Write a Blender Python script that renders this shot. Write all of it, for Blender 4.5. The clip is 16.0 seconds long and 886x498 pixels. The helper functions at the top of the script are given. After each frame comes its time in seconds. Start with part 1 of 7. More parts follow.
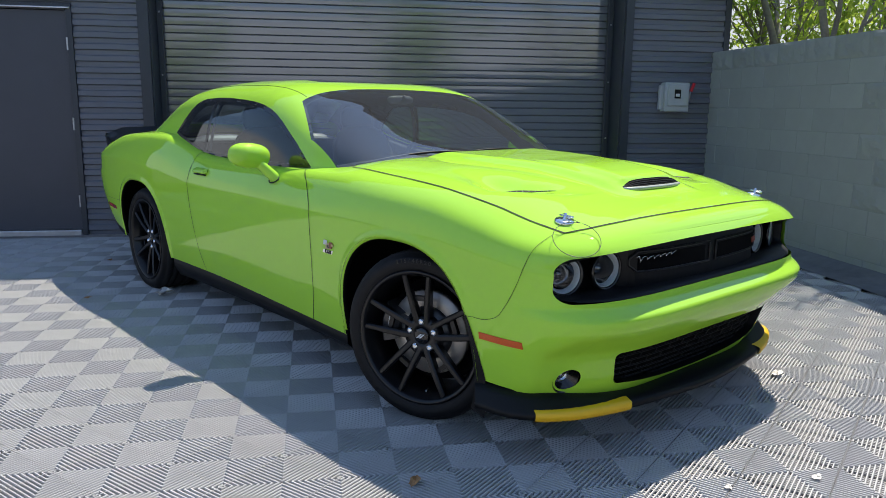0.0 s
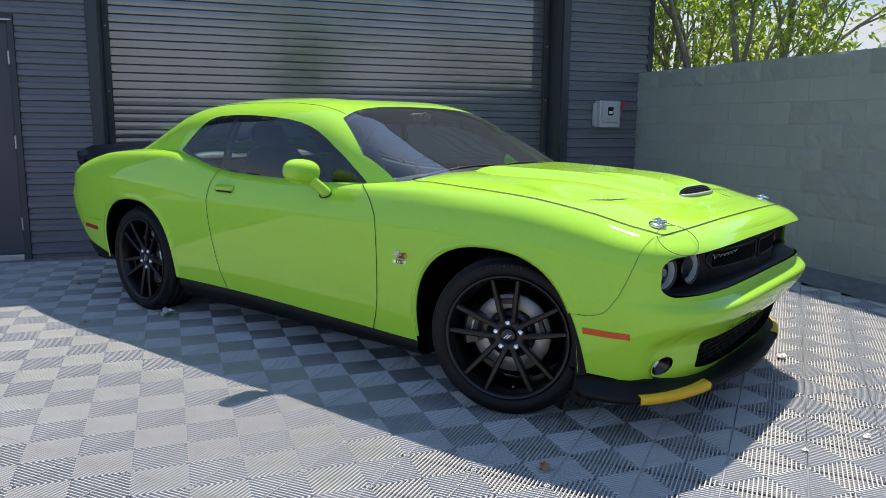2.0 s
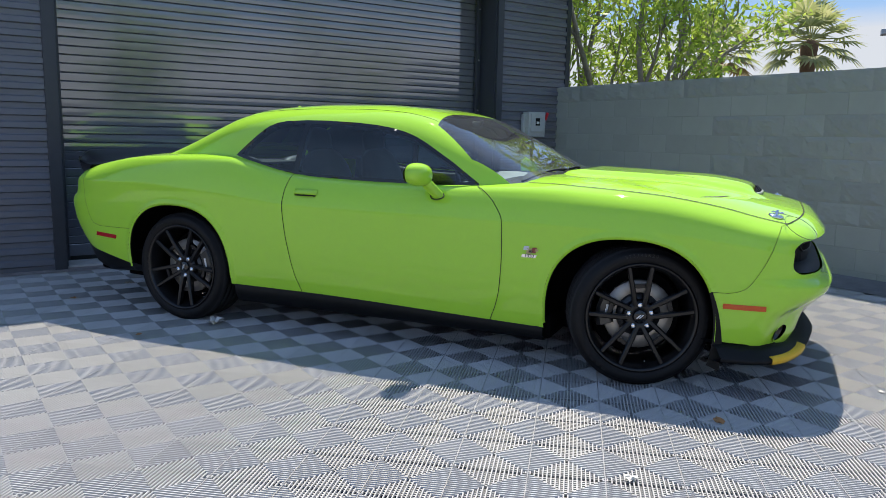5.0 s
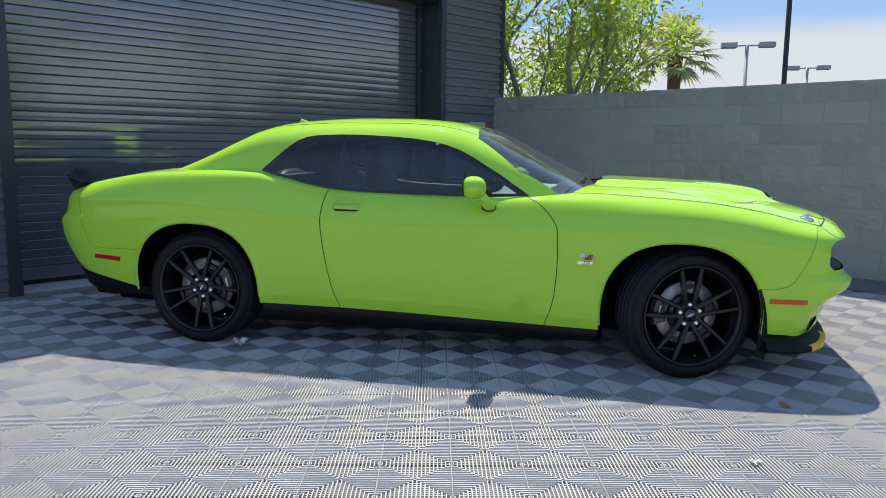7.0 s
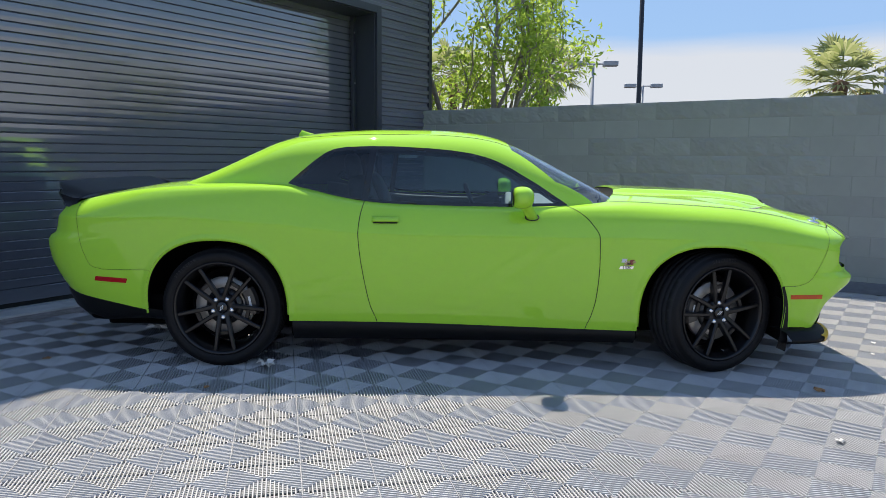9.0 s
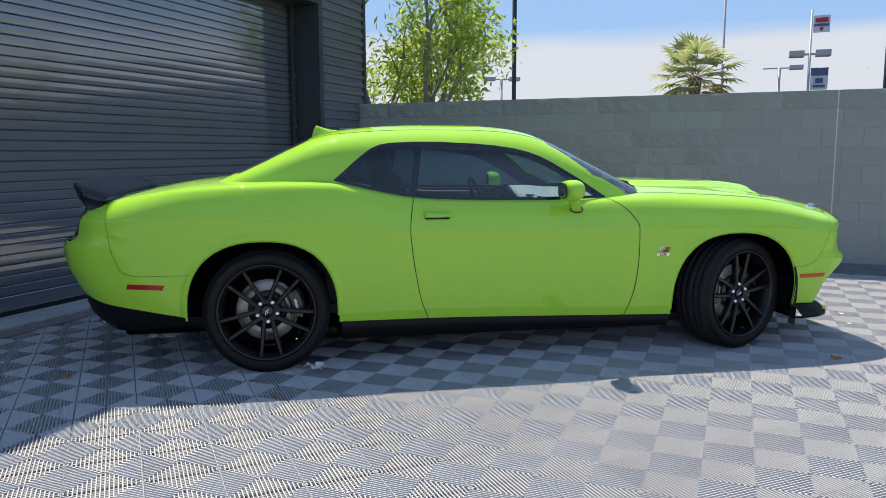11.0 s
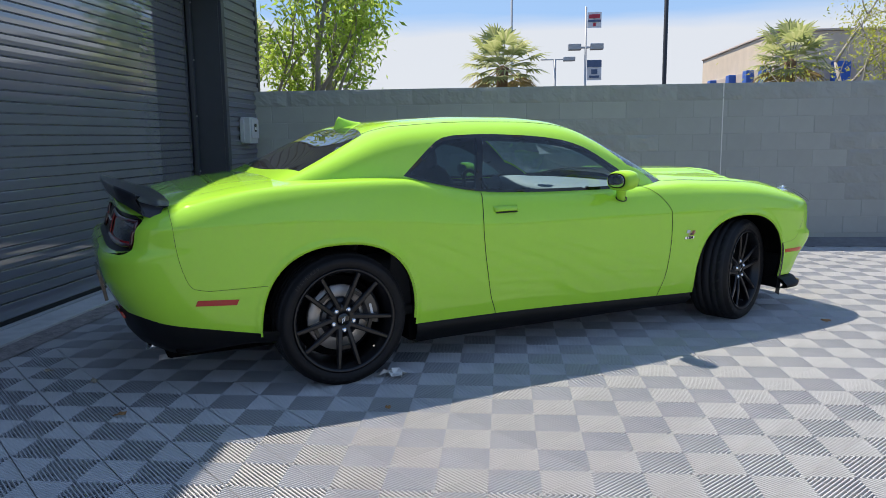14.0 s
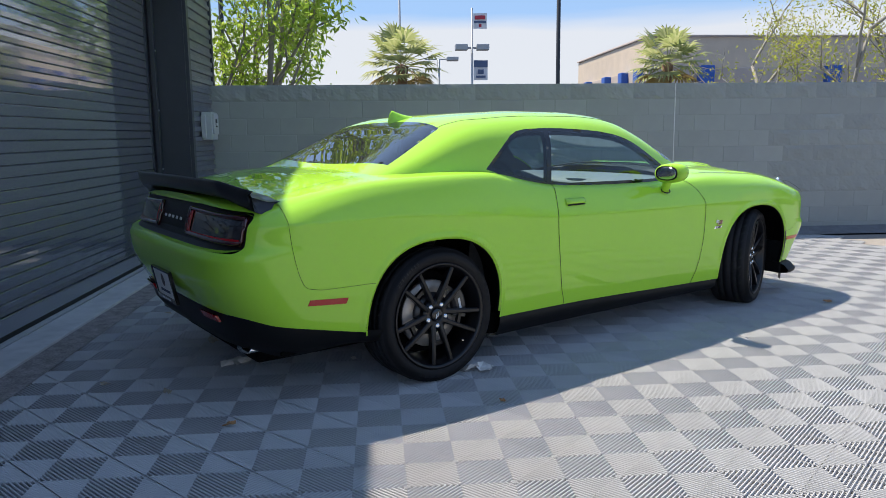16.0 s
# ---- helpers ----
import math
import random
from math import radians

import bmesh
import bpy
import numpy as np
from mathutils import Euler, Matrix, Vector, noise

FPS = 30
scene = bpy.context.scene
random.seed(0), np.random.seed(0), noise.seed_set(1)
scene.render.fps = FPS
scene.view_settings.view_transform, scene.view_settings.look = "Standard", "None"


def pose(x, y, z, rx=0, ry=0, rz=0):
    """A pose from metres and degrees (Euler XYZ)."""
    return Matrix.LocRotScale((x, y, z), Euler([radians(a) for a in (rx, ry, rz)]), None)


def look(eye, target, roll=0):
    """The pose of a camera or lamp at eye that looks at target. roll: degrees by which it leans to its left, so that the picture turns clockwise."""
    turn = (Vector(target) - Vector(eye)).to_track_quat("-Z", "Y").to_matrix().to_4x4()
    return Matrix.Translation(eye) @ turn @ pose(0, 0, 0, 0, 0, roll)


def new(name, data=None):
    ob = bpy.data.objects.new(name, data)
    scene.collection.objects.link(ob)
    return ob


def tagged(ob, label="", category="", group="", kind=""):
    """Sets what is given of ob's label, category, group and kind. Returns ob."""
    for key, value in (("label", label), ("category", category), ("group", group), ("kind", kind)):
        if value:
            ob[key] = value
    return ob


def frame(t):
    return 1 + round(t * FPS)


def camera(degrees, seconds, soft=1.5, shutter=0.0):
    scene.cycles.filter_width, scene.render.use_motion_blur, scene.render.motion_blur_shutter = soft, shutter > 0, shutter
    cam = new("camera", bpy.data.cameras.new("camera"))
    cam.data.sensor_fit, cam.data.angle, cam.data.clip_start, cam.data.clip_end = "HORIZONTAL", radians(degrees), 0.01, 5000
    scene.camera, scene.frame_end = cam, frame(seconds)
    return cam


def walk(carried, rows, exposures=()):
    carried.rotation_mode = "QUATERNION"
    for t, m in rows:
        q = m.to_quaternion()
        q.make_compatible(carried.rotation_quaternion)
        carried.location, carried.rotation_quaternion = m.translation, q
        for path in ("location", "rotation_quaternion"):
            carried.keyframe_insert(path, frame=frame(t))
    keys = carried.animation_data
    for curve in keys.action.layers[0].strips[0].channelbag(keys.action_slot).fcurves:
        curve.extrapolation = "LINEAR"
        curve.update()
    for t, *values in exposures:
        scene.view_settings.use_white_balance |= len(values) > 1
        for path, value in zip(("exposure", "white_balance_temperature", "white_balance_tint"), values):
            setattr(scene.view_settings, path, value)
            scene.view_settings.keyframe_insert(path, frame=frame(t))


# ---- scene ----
from mathutils.kdtree import KDTree

cam = camera(61.5, 16.0, soft=0.7)
PATH = [
    (0, (0.164, 0.029, 1.296), (0.486, 1.967, 0.922), 0.6),
    (0.5, (-0.115, -0.011, 1.314), (0.288, 1.915, 0.954), 0.6),
    (1, (-0.337, -0.021, 1.302), (0.15, 1.89, 0.965), 0.5),
    (1.5, (-0.561, 0.026, 1.284), (0.011, 1.915, 0.96), 0.3),
    (2, (-0.789, 0.043, 1.29), (-0.13, 1.902, 0.961), 0.5),
    (2.5, (-1.088, 0.039, 1.292), (-0.346, 1.865, 0.952), 0.5),
    (3, (-1.328, 0.11, 1.276), (-0.512, 1.903, 0.933), 0.5),
    (3.5, (-1.563, 0.199, 1.277), (-0.67, 1.957, 0.938), 0.7),
    (4, (-1.834, 0.274, 1.271), (-0.868, 1.994, 0.944), 0.9),
    (6.5, (-3.085, 0.922, 1.242), (-1.749, 2.384, 0.964), 0.8),
    (7, (-3.277, 1.098, 1.279), (-1.876, 2.498, 1.003), 0.6),
    (7.5, (-3.543, 1.303, 1.247), (-2.07, 2.632, 0.992), 0.6),
    (8, (-3.72, 1.518, 1.259), (-2.173, 2.759, 1.0), 0.4),
    (8.5, (-3.856, 1.754, 1.259), (-2.247, 2.916, 1.01), 0.5),
    (9, (-4.018, 1.961, 1.261), (-2.359, 3.053, 1.022), 0.4),
    (11.5, (-4.652, 3.233, 1.278), (-2.78, 3.887, 1.014), -0.3),
    (12, (-4.7, 3.494, 1.272), (-2.799, 4.053, 1.003), -0.4),
    (12.5, (-4.813, 3.802, 1.305), (-2.889, 4.266, 1.019), -0.4),
    (13, (-4.838, 4.077, 1.298), (-2.893, 4.438, 1.008), -0.6),
    (13.5, (-4.848, 4.362, 1.312), (-2.887, 4.63, 1.024), -0.5),
    (14, (-4.887, 4.623, 1.325), (-2.917, 4.809, 1.027), -0.7),
    (14.5, (-4.933, 4.92, 1.322), (-2.959, 5.032, 1.02), -1.0),
    (15, (-4.888, 5.22, 1.282), (-2.91, 5.245, 0.981), -1.2),
    (15.5, (-4.895, 5.449, 1.297), (-2.919, 5.401, 0.993), -1.1),
    (16, (-4.895, 5.784, 1.307), (-2.924, 5.636, 1.003), -0.6),
]
walk(cam, [(t, look(eye, target, roll)) for t, eye, target, roll in PATH],
     exposures=[(0, 0.56), (9, 0.56), (13, 0.60), (16, 0.68)])

# ---- sky and sun ----
SUN_FROM = Vector((0.355, 0.386, 1.0)).normalized()
world = bpy.data.worlds.new("sky")
scene.world = world
world.use_nodes = True
wn, wl = world.node_tree.nodes, world.node_tree.links
sky = wn.new("ShaderNodeTexSky")
sky.sky_type, sky.sun_disc = "NISHITA", False
sky.sun_elevation = math.asin(SUN_FROM.z)
sky.sun_rotation = math.atan2(SUN_FROM.x, SUN_FROM.y)
sky.air_density, sky.dust_density, sky.ozone_density = 1.0, 0.15, 3.0
w_co = wn.new("ShaderNodeTexCoord")
w_map = wn.new("ShaderNodeMapping")
w_map.inputs["Scale"].default_value = (1.5, 1.5, 13.0)
w_noise = wn.new("ShaderNodeTexNoise")
w_noise.inputs["Scale"].default_value, w_noise.inputs["Detail"].default_value = 1.7, 7.0
w_sep = wn.new("ShaderNodeSeparateXYZ")
w_add = wn.new("ShaderNodeMath")
w_add.operation = "MULTIPLY_ADD"
w_add.inputs[1].default_value, w_add.inputs[2].default_value = 0.045, 0.0445
w_sub = wn.new("ShaderNodeMath")
w_sub.operation = "SUBTRACT"
w_ramp = wn.new("ShaderNodeMapRange")
w_ramp.inputs["From Min"].default_value, w_ramp.inputs["From Max"].default_value = 0.152, 0.126
w_ramp.inputs["To Min"].default_value, w_ramp.inputs["To Max"].default_value = 0.0, 0.86
w_mix = wn.new("ShaderNodeMix")
w_mix.data_type = "RGBA"
w_mix.inputs[7].default_value = (4.3, 4.35, 4.5, 1)
wl.new(w_co.outputs["Generated"], w_map.inputs["Vector"])
wl.new(w_map.outputs["Vector"], w_noise.inputs["Vector"])
wl.new(w_co.outputs["Generated"], w_sep.inputs["Vector"])
wl.new(w_noise.outputs["Fac"], w_add.inputs[0])
wl.new(w_sep.outputs["Z"], w_sub.inputs[0])
wl.new(w_add.outputs[0], w_sub.inputs[1])
w_off = wn.new("ShaderNodeMath")
w_off.operation = "ADD"
w_off.inputs[1].default_value = 0.065
wl.new(w_sub.outputs[0], w_off.inputs[0])
wl.new(w_off.outputs[0], w_ramp.inputs["Value"])
wl.new(w_ramp.outputs["Result"], w_mix.inputs[0])
w_low = wn.new("ShaderNodeMapRange")
w_low.inputs["From Min"].default_value, w_low.inputs["From Max"].default_value = 0.36, 0.20
w_low.inputs["To Min"].default_value, w_low.inputs["To Max"].default_value = 0.0, 0.8
w_blue = wn.new("ShaderNodeMix")
w_blue.data_type = "RGBA"
w_blue.inputs[7].default_value = (1.7, 2.7, 4.4, 1)
wl.new(w_sep.outputs["Z"], w_low.inputs["Value"])
wl.new(w_low.outputs["Result"], w_blue.inputs[0])
# bluish cloud patches over the whole dome, added to lift and blue the shade
w_ci = wn.new("ShaderNodeTexNoise")
w_ci.inputs["Scale"].default_value, w_ci.inputs["Detail"].default_value = 2.4, 8.0
w_cr = wn.new("ShaderNodeMapRange")
w_cr.inputs["From Min"].default_value, w_cr.inputs["From Max"].default_value = 0.42, 0.68
w_cr.inputs["To Min"].default_value, w_cr.inputs["To Max"].default_value = 0.02, 0.35
w_high = wn.new("ShaderNodeMix")
w_high.data_type = "RGBA"
w_high.inputs[7].default_value = (3.9, 5.5, 9.0, 1)
wl.new(w_co.outputs["Generated"], w_ci.inputs["Vector"])
wl.new(w_ci.outputs["Fac"], w_cr.inputs["Value"])
wl.new(w_cr.outputs["Result"], w_high.inputs[0])
wl.new(sky.outputs["Color"], w_high.inputs[6])
wl.new(w_high.outputs[2], w_blue.inputs[6])
wl.new(w_blue.outputs[2], w_mix.inputs[6])
wl.new(w_mix.outputs[2], wn["Background"].inputs["Color"])
wn["Background"].inputs["Strength"].default_value = 0.122

sun_data = bpy.data.lights.new("sun", "SUN")
sun_data.energy, sun_data.angle, sun_data.color = 4.75, radians(0.55), (1.0, 0.925, 0.80)
sun = new("sun", sun_data)
sun.matrix_world = look(SUN_FROM * 40, (0, 0, 0))

# ---- materials ----
def material(name, color, rough=0.5, metal=0.0, coat=0.0, coat_rough=0.03, spec=0.5, vary=0.0, scale=8.0,
             bump=0.0, bump_scale=60.0, transmission=0.0, ior=1.5, emit=0.0, per_piece=0.0, rough_vary=0.0, stretch=(1, 1, 1), fleck=0.0):
    """A node material: base colour broken up at two scales, roughness and relief."""
    m = bpy.data.materials.new(name)
    m.use_nodes = True
    n, l = m.node_tree.nodes, m.node_tree.links
    b = n["Principled BSDF"]
    b.inputs["Base Color"].default_value = (*color, 1)
    b.inputs["Roughness"].default_value, b.inputs["Metallic"].default_value = rough, metal
    b.inputs["Coat Weight"].default_value, b.inputs["Coat Roughness"].default_value = coat, coat_rough
    b.inputs["Specular IOR Level"].default_value = spec
    b.inputs["Transmission Weight"].default_value, b.inputs["IOR"].default_value = transmission, ior
    if emit:
        b.inputs["Emission Color"].default_value, b.inputs["Emission Strength"].default_value = (*color, 1), emit
    if not (vary or bump or per_piece or rough_vary):
        return m
    co, mp = n.new("ShaderNodeTexCoord"), n.new("ShaderNodeMapping")
    mp.inputs["Scale"].default_value = stretch
    l.new(co.outputs["Object"], mp.inputs["Vector"])
    big, small = n.new("ShaderNodeTexNoise"), n.new("ShaderNodeTexNoise")
    for t, s, d in ((big, scale * 0.16, 4), (small, scale, 6)):
        t.inputs["Scale"].default_value, t.inputs["Detail"].default_value = s, d
        l.new(mp.outputs["Vector"], t.inputs["Vector"])
    value = n.new("ShaderNodeMath")
    value.operation = "ADD"
    l.new(big.outputs["Fac"], value.inputs[0])
    l.new(small.outputs["Fac"], value.inputs[1])
    last = value.outputs[0]
    if per_piece:
        info, k = n.new("ShaderNodeObjectInfo"), n.new("ShaderNodeMath")
        k.operation, k.inputs[1].default_value = "MULTIPLY_ADD", per_piece / max(vary, 0.01)
        l.new(info.outputs["Random"], k.inputs[0])
        l.new(last, k.inputs[2])
        last = k.outputs[0]
    span = n.new("ShaderNodeMapRange")
    hi = 1.4 + (per_piece / max(vary, 0.01) if per_piece else 0)
    span.inputs["From Min"].default_value, span.inputs["From Max"].default_value = 0.6, hi
    span.inputs["To Min"].default_value, span.inputs["To Max"].default_value = 1 - vary - per_piece / 2, 1 + vary + per_piece / 2
    l.new(last, span.inputs["Value"])
    mul = n.new("ShaderNodeVectorMath")
    mul.operation = "SCALE"
    mul.inputs[0].default_value = color
    l.new(span.outputs["Result"], mul.inputs["Scale"])
    l.new(mul.outputs["Vector"], b.inputs["Base Color"])
    if rough_vary:
        r = n.new("ShaderNodeMapRange")
        r.inputs["From Min"].default_value, r.inputs["From Max"].default_value = 0.3, 0.7
        r.inputs["To Min"].default_value, r.inputs["To Max"].default_value = rough - rough_vary, rough + rough_vary
        l.new(small.outputs["Fac"], r.inputs["Value"])
        l.new(r.outputs["Result"], b.inputs["Roughness"])
    if bump:
        fine, bp = n.new("ShaderNodeTexNoise"), n.new("ShaderNodeBump")
        fine.inputs["Scale"].default_value, fine.inputs["Detail"].default_value = bump_scale, 5
        l.new(mp.outputs["Vector"], fine.inputs["Vector"])
        l.new(fine.outputs["Fac"], bp.inputs["Height"])
        bp.inputs["Strength"].default_value, bp.inputs["Distance"].default_value = min(1, bump * 10), bump
        l.new(bp.outputs["Normal"], b.inputs["Normal"])
    return m


PAINT = material("green_car_paint", (0.365, 0.675, 0.052), rough=0.34, coat=1.0, coat_rough=0.015, spec=0.0, vary=0.015, scale=300, rough_vary=0.02)
GAP = material("shadow_gap_rubber", (0.012, 0.014, 0.012), rough=0.8)
BLACK_PLASTIC = material("black_grained_plastic", (0.006, 0.0064, 0.0075), rough=0.5, spec=0.22, vary=0.15, scale=60, bump=0.0006, bump_scale=900)
GLOSS_BLACK = material("gloss_black_trim", (0.006, 0.006, 0.007), rough=0.16, coat=0.25)
SATIN_BLACK = material("satin_black_alloy", (0.006, 0.006, 0.0075), rough=0.30, spec=0.4, vary=0.1, scale=40)
RUBBER = material("tyre_rubber", (0.007, 0.007, 0.0082), rough=0.62, spec=0.25, vary=0.25, scale=30, bump=0.0008, bump_scale=300, rough_vary=0.08)
# tread colour lightened to stand for sky sheen on the rubber
TREAD = material("sky_sheen_tread_rubber", (0.016, 0.016, 0.018), rough=0.75, spec=0.3, vary=0.25, scale=40, bump=0.0008, bump_scale=300)
RUBBER_MARK = material("raised_rubber_lettering", (0.004, 0.004, 0.005), rough=0.45)
ROTOR = material("brake_rotor_steel", (0.42, 0.39, 0.36), rough=0.45, metal=0.7, vary=0.25, scale=20, stretch=(1, 1, 1))
CALIPER = material("black_brake_caliper", (0.02, 0.02, 0.022), rough=0.35, coat=0.3)
CHROME = material("polished_chrome", (0.78, 0.79, 0.80), rough=0.12, metal=1.0)
STEEL = material("brushed_steel", (0.52, 0.53, 0.54), rough=0.3, metal=1.0, vary=0.1, scale=60)
WHITE_MARK = material("pale_grey_marking", (0.62, 0.63, 0.64), rough=0.4)
RED_LENS = material("red_lens", (0.40, 0.004, 0.008), rough=0.2, coat=0.2)
DARK_RED_LENS = material("smoked_red_lens", (0.05, 0.003, 0.006), rough=0.12, coat=1.0)
SMOKED = material("smoked_lamp_lens", (0.014, 0.014, 0.016), rough=0.1, coat=1.0)
ORANGE_LENS = material("orange_marker_lens", (0.58, 0.075, 0.004), rough=0.3, coat=0.15, vary=0.1, scale=200)
YELLOW = material("yellow_guard_plastic", (0.78, 0.47, 0.012), rough=0.42, vary=0.05, scale=40)
INTERIOR = material("dark_cabin_trim", (0.040, 0.042, 0.047), rough=0.62, vary=0.15, scale=60)
DASH = material("grey_dash_top", (0.24, 0.275, 0.285), rough=0.6, vary=0.1, scale=60)
DOOR_CAP = material("grey_door_top", (0.10, 0.11, 0.115), rough=0.6, vary=0.1, scale=60)
LEATHER = material("black_seat_leather", (0.035, 0.036, 0.042), rough=0.5, vary=0.2, scale=40, bump=0.0008, bump_scale=200)
# near-black colour carries the deep shade under the car and inside openings
UNDER = material("underbody_shade_black", (0.003, 0.003, 0.0035), rough=0.95, spec=0.1, vary=0.3, scale=12)
BADGE_RED = material("badge_red", (0.24, 0.05, 0.03), rough=0.3)
BADGE_YELLOW = material("badge_yellow", (0.42, 0.33, 0.14), rough=0.3)
PLATE_WHITE = material("white_plate_paint", (0.74, 0.74, 0.72), rough=0.35, vary=0.03, scale=30)


def glass(name, tint, gloss=0.08, rough=0.0, dust_glare=0.0):
    """Thin tinted glass: a clear pane seen straight through, with its mirror gloss."""
    m = bpy.data.materials.new(name)
    m.use_nodes = True
    n, l = m.node_tree.nodes, m.node_tree.links
    n.remove(n["Principled BSDF"])
    tr, gl, mx = n.new("ShaderNodeBsdfTransparent"), n.new("ShaderNodeBsdfGlossy"), n.new("ShaderNodeMixShader")
    tr.inputs["Color"].default_value, gl.inputs["Roughness"].default_value = (*tint, 1), rough
    lw, pw, ad = n.new("ShaderNodeLayerWeight"), n.new("ShaderNodeMath"), n.new("ShaderNodeMath")
    lw.inputs["Blend"].default_value = 0.5
    pw.operation, pw.inputs[1].default_value = "POWER", 4.0
    ad.operation, ad.inputs[1].default_value, ad.inputs[2].default_value = "MULTIPLY_ADD", 1 - gloss, gloss
    l.new(lw.outputs["Facing"], pw.inputs[0])
    l.new(pw.outputs[0], ad.inputs[0])
    l.new(ad.outputs[0], mx.inputs[0])
    l.new(tr.outputs[0], mx.inputs[1])
    l.new(gl.outputs[0], mx.inputs[2])
    # thin dust film, made paler to carry sky glare in its colour
    df, film = n.new("ShaderNodeBsdfDiffuse"), n.new("ShaderNodeMixShader")
    df.inputs["Color"].default_value, film.inputs[0].default_value = (0.75, 0.78, 0.82, 1), dust_glare
    l.new(mx.outputs[0], film.inputs[1])
    l.new(df.outputs[0], film.inputs[2])
    l.new(film.outputs[0], n["Material Output"].inputs["Surface"])
    return m


GLASS_SIDE = glass("tinted_side_glass", (0.44, 0.58, 0.64), 0.07, dust_glare=0.004)
GLASS_FRONT = glass("windscreen_glass", (0.70, 0.84, 0.85), 0.14, dust_glare=0.03)
GLASS_REAR = glass("dark_rear_glass", (0.20, 0.23, 0.26), 0.10, dust_glare=0.015)
GLASS_QUARTER = glass("dark_quarter_glass", (0.26, 0.36, 0.42), 0.06, dust_glare=0.004)
GLASS_CLEAR = glass("clear_lamp_glass", (0.93, 0.95, 0.95), 0.04)

SIDING = material("charcoal_painted_metal_siding", (0.130, 0.138, 0.165), rough=0.34, vary=0.12, scale=5, rough_vary=0.06, stretch=(1, 1, 3))
SHUTTER = material("dark_grey_shutter_enamel", (0.115, 0.124, 0.148), rough=0.10, spec=1.0, coat=1.0, coat_rough=0.05, vary=0.10, scale=4, rough_vary=0.03, stretch=(1, 1, 5))
SHUTTER.node_tree.nodes["Principled BSDF"].inputs["Coat IOR"].default_value = 1.8
TRIM = material("charcoal_trim_paint", (0.036, 0.042, 0.053), rough=0.38, vary=0.1, scale=9)
DOOR_PAINT = material("charcoal_door_paint", (0.058, 0.060, 0.075), rough=0.42, vary=0.10, scale=4, bump=0.0004, bump_scale=80)
ALU = material("mill_aluminium", (0.55, 0.56, 0.58), rough=0.35, metal=0.9, vary=0.15, scale=20)
BLOCK = material("grey_green_painted_block", (0.305, 0.32, 0.305), rough=0.85, vary=0.07, scale=9, bump=0.004, bump_scale=45, per_piece=0.06)
SPLIT = material("grey_green_split_face_block", (0.295, 0.31, 0.295), rough=0.9, vary=0.10, scale=14, bump=0.012, bump_scale=22, per_piece=0.08)
MORTAR = material("painted_mortar_joint", (0.285, 0.30, 0.285), rough=0.95, vary=0.12, scale=25, bump=0.003, bump_scale=80)
CAULK = material("pale_caulk", (0.6, 0.6, 0.58), rough=0.7)
CONCRETE = material("worn_concrete", (0.46, 0.45, 0.43), rough=0.9, vary=0.2, scale=9, bump=0.004, bump_scale=60)
SLAB = material("tan_concrete_slab", (0.27, 0.24, 0.21), rough=0.92, vary=0.2, scale=8, bump=0.004, bump_scale=60)
GUTTER = material("grey_cement_strip", (0.15, 0.15, 0.155), rough=0.95, vary=0.3, scale=10, bump=0.006, bump_scale=90)
ASPHALT = material("grey_asphalt", (0.046, 0.045, 0.045), rough=0.95, vary=0.3, scale=14, bump=0.008, bump_scale=140)
DIRT = material("brown_grit_on_asphalt", (0.23, 0.20, 0.185), rough=0.95, vary=0.55, scale=70, bump=0.012, bump_scale=90)
TILE = material("grey_vented_floor_tile", (0.43, 0.425, 0.425), rough=0.6, vary=0.10, scale=6, per_piece=0.04, rough_vary=0.08)
BOX_GREY = material("light_grey_box_enamel", (0.42, 0.44, 0.45), rough=0.45, vary=0.08, scale=20)
BOX_RED = material("red_lever_plastic", (0.62, 0.02, 0.03), rough=0.4)
TRUNK = material("pale_tree_bark", (0.30, 0.27, 0.23), rough=0.9, vary=0.3, scale=30, bump=0.006, bump_scale=60)
PALM_TRUNK = material("brown_palm_trunk", (0.20, 0.12, 0.07), rough=0.95, vary=0.35, scale=20, bump=0.02, bump_scale=30)
STUCCO = material("tan_stucco", (0.62, 0.51, 0.40), rough=0.9, vary=0.10, scale=1.2, bump=0.01, bump_scale=10)
STUCCO_DARK = material("mauve_grey_stucco", (0.50, 0.42, 0.37), rough=0.9, vary=0.10, scale=1.2)
BLUE = material("blue_painted_panel", (0.02, 0.10, 0.42), rough=0.5, vary=0.08, scale=3)
POLE_BLACK = material("black_pole_paint", (0.02, 0.02, 0.022), rough=0.45)
POLE_GREY = material("galvanised_pole", (0.42, 0.43, 0.44), rough=0.5, metal=0.3)
PAPER = material("dry_white_litter", (0.72, 0.69, 0.64), rough=0.9, vary=0.15, scale=60)
PALE_LEAF = material("dry_pale_leaf", (0.42, 0.36, 0.27), rough=0.8, vary=0.25, scale=80)
DRY_LEAF = material("dry_brown_leaf", (0.36, 0.19, 0.08), rough=0.8, vary=0.3, scale=80)


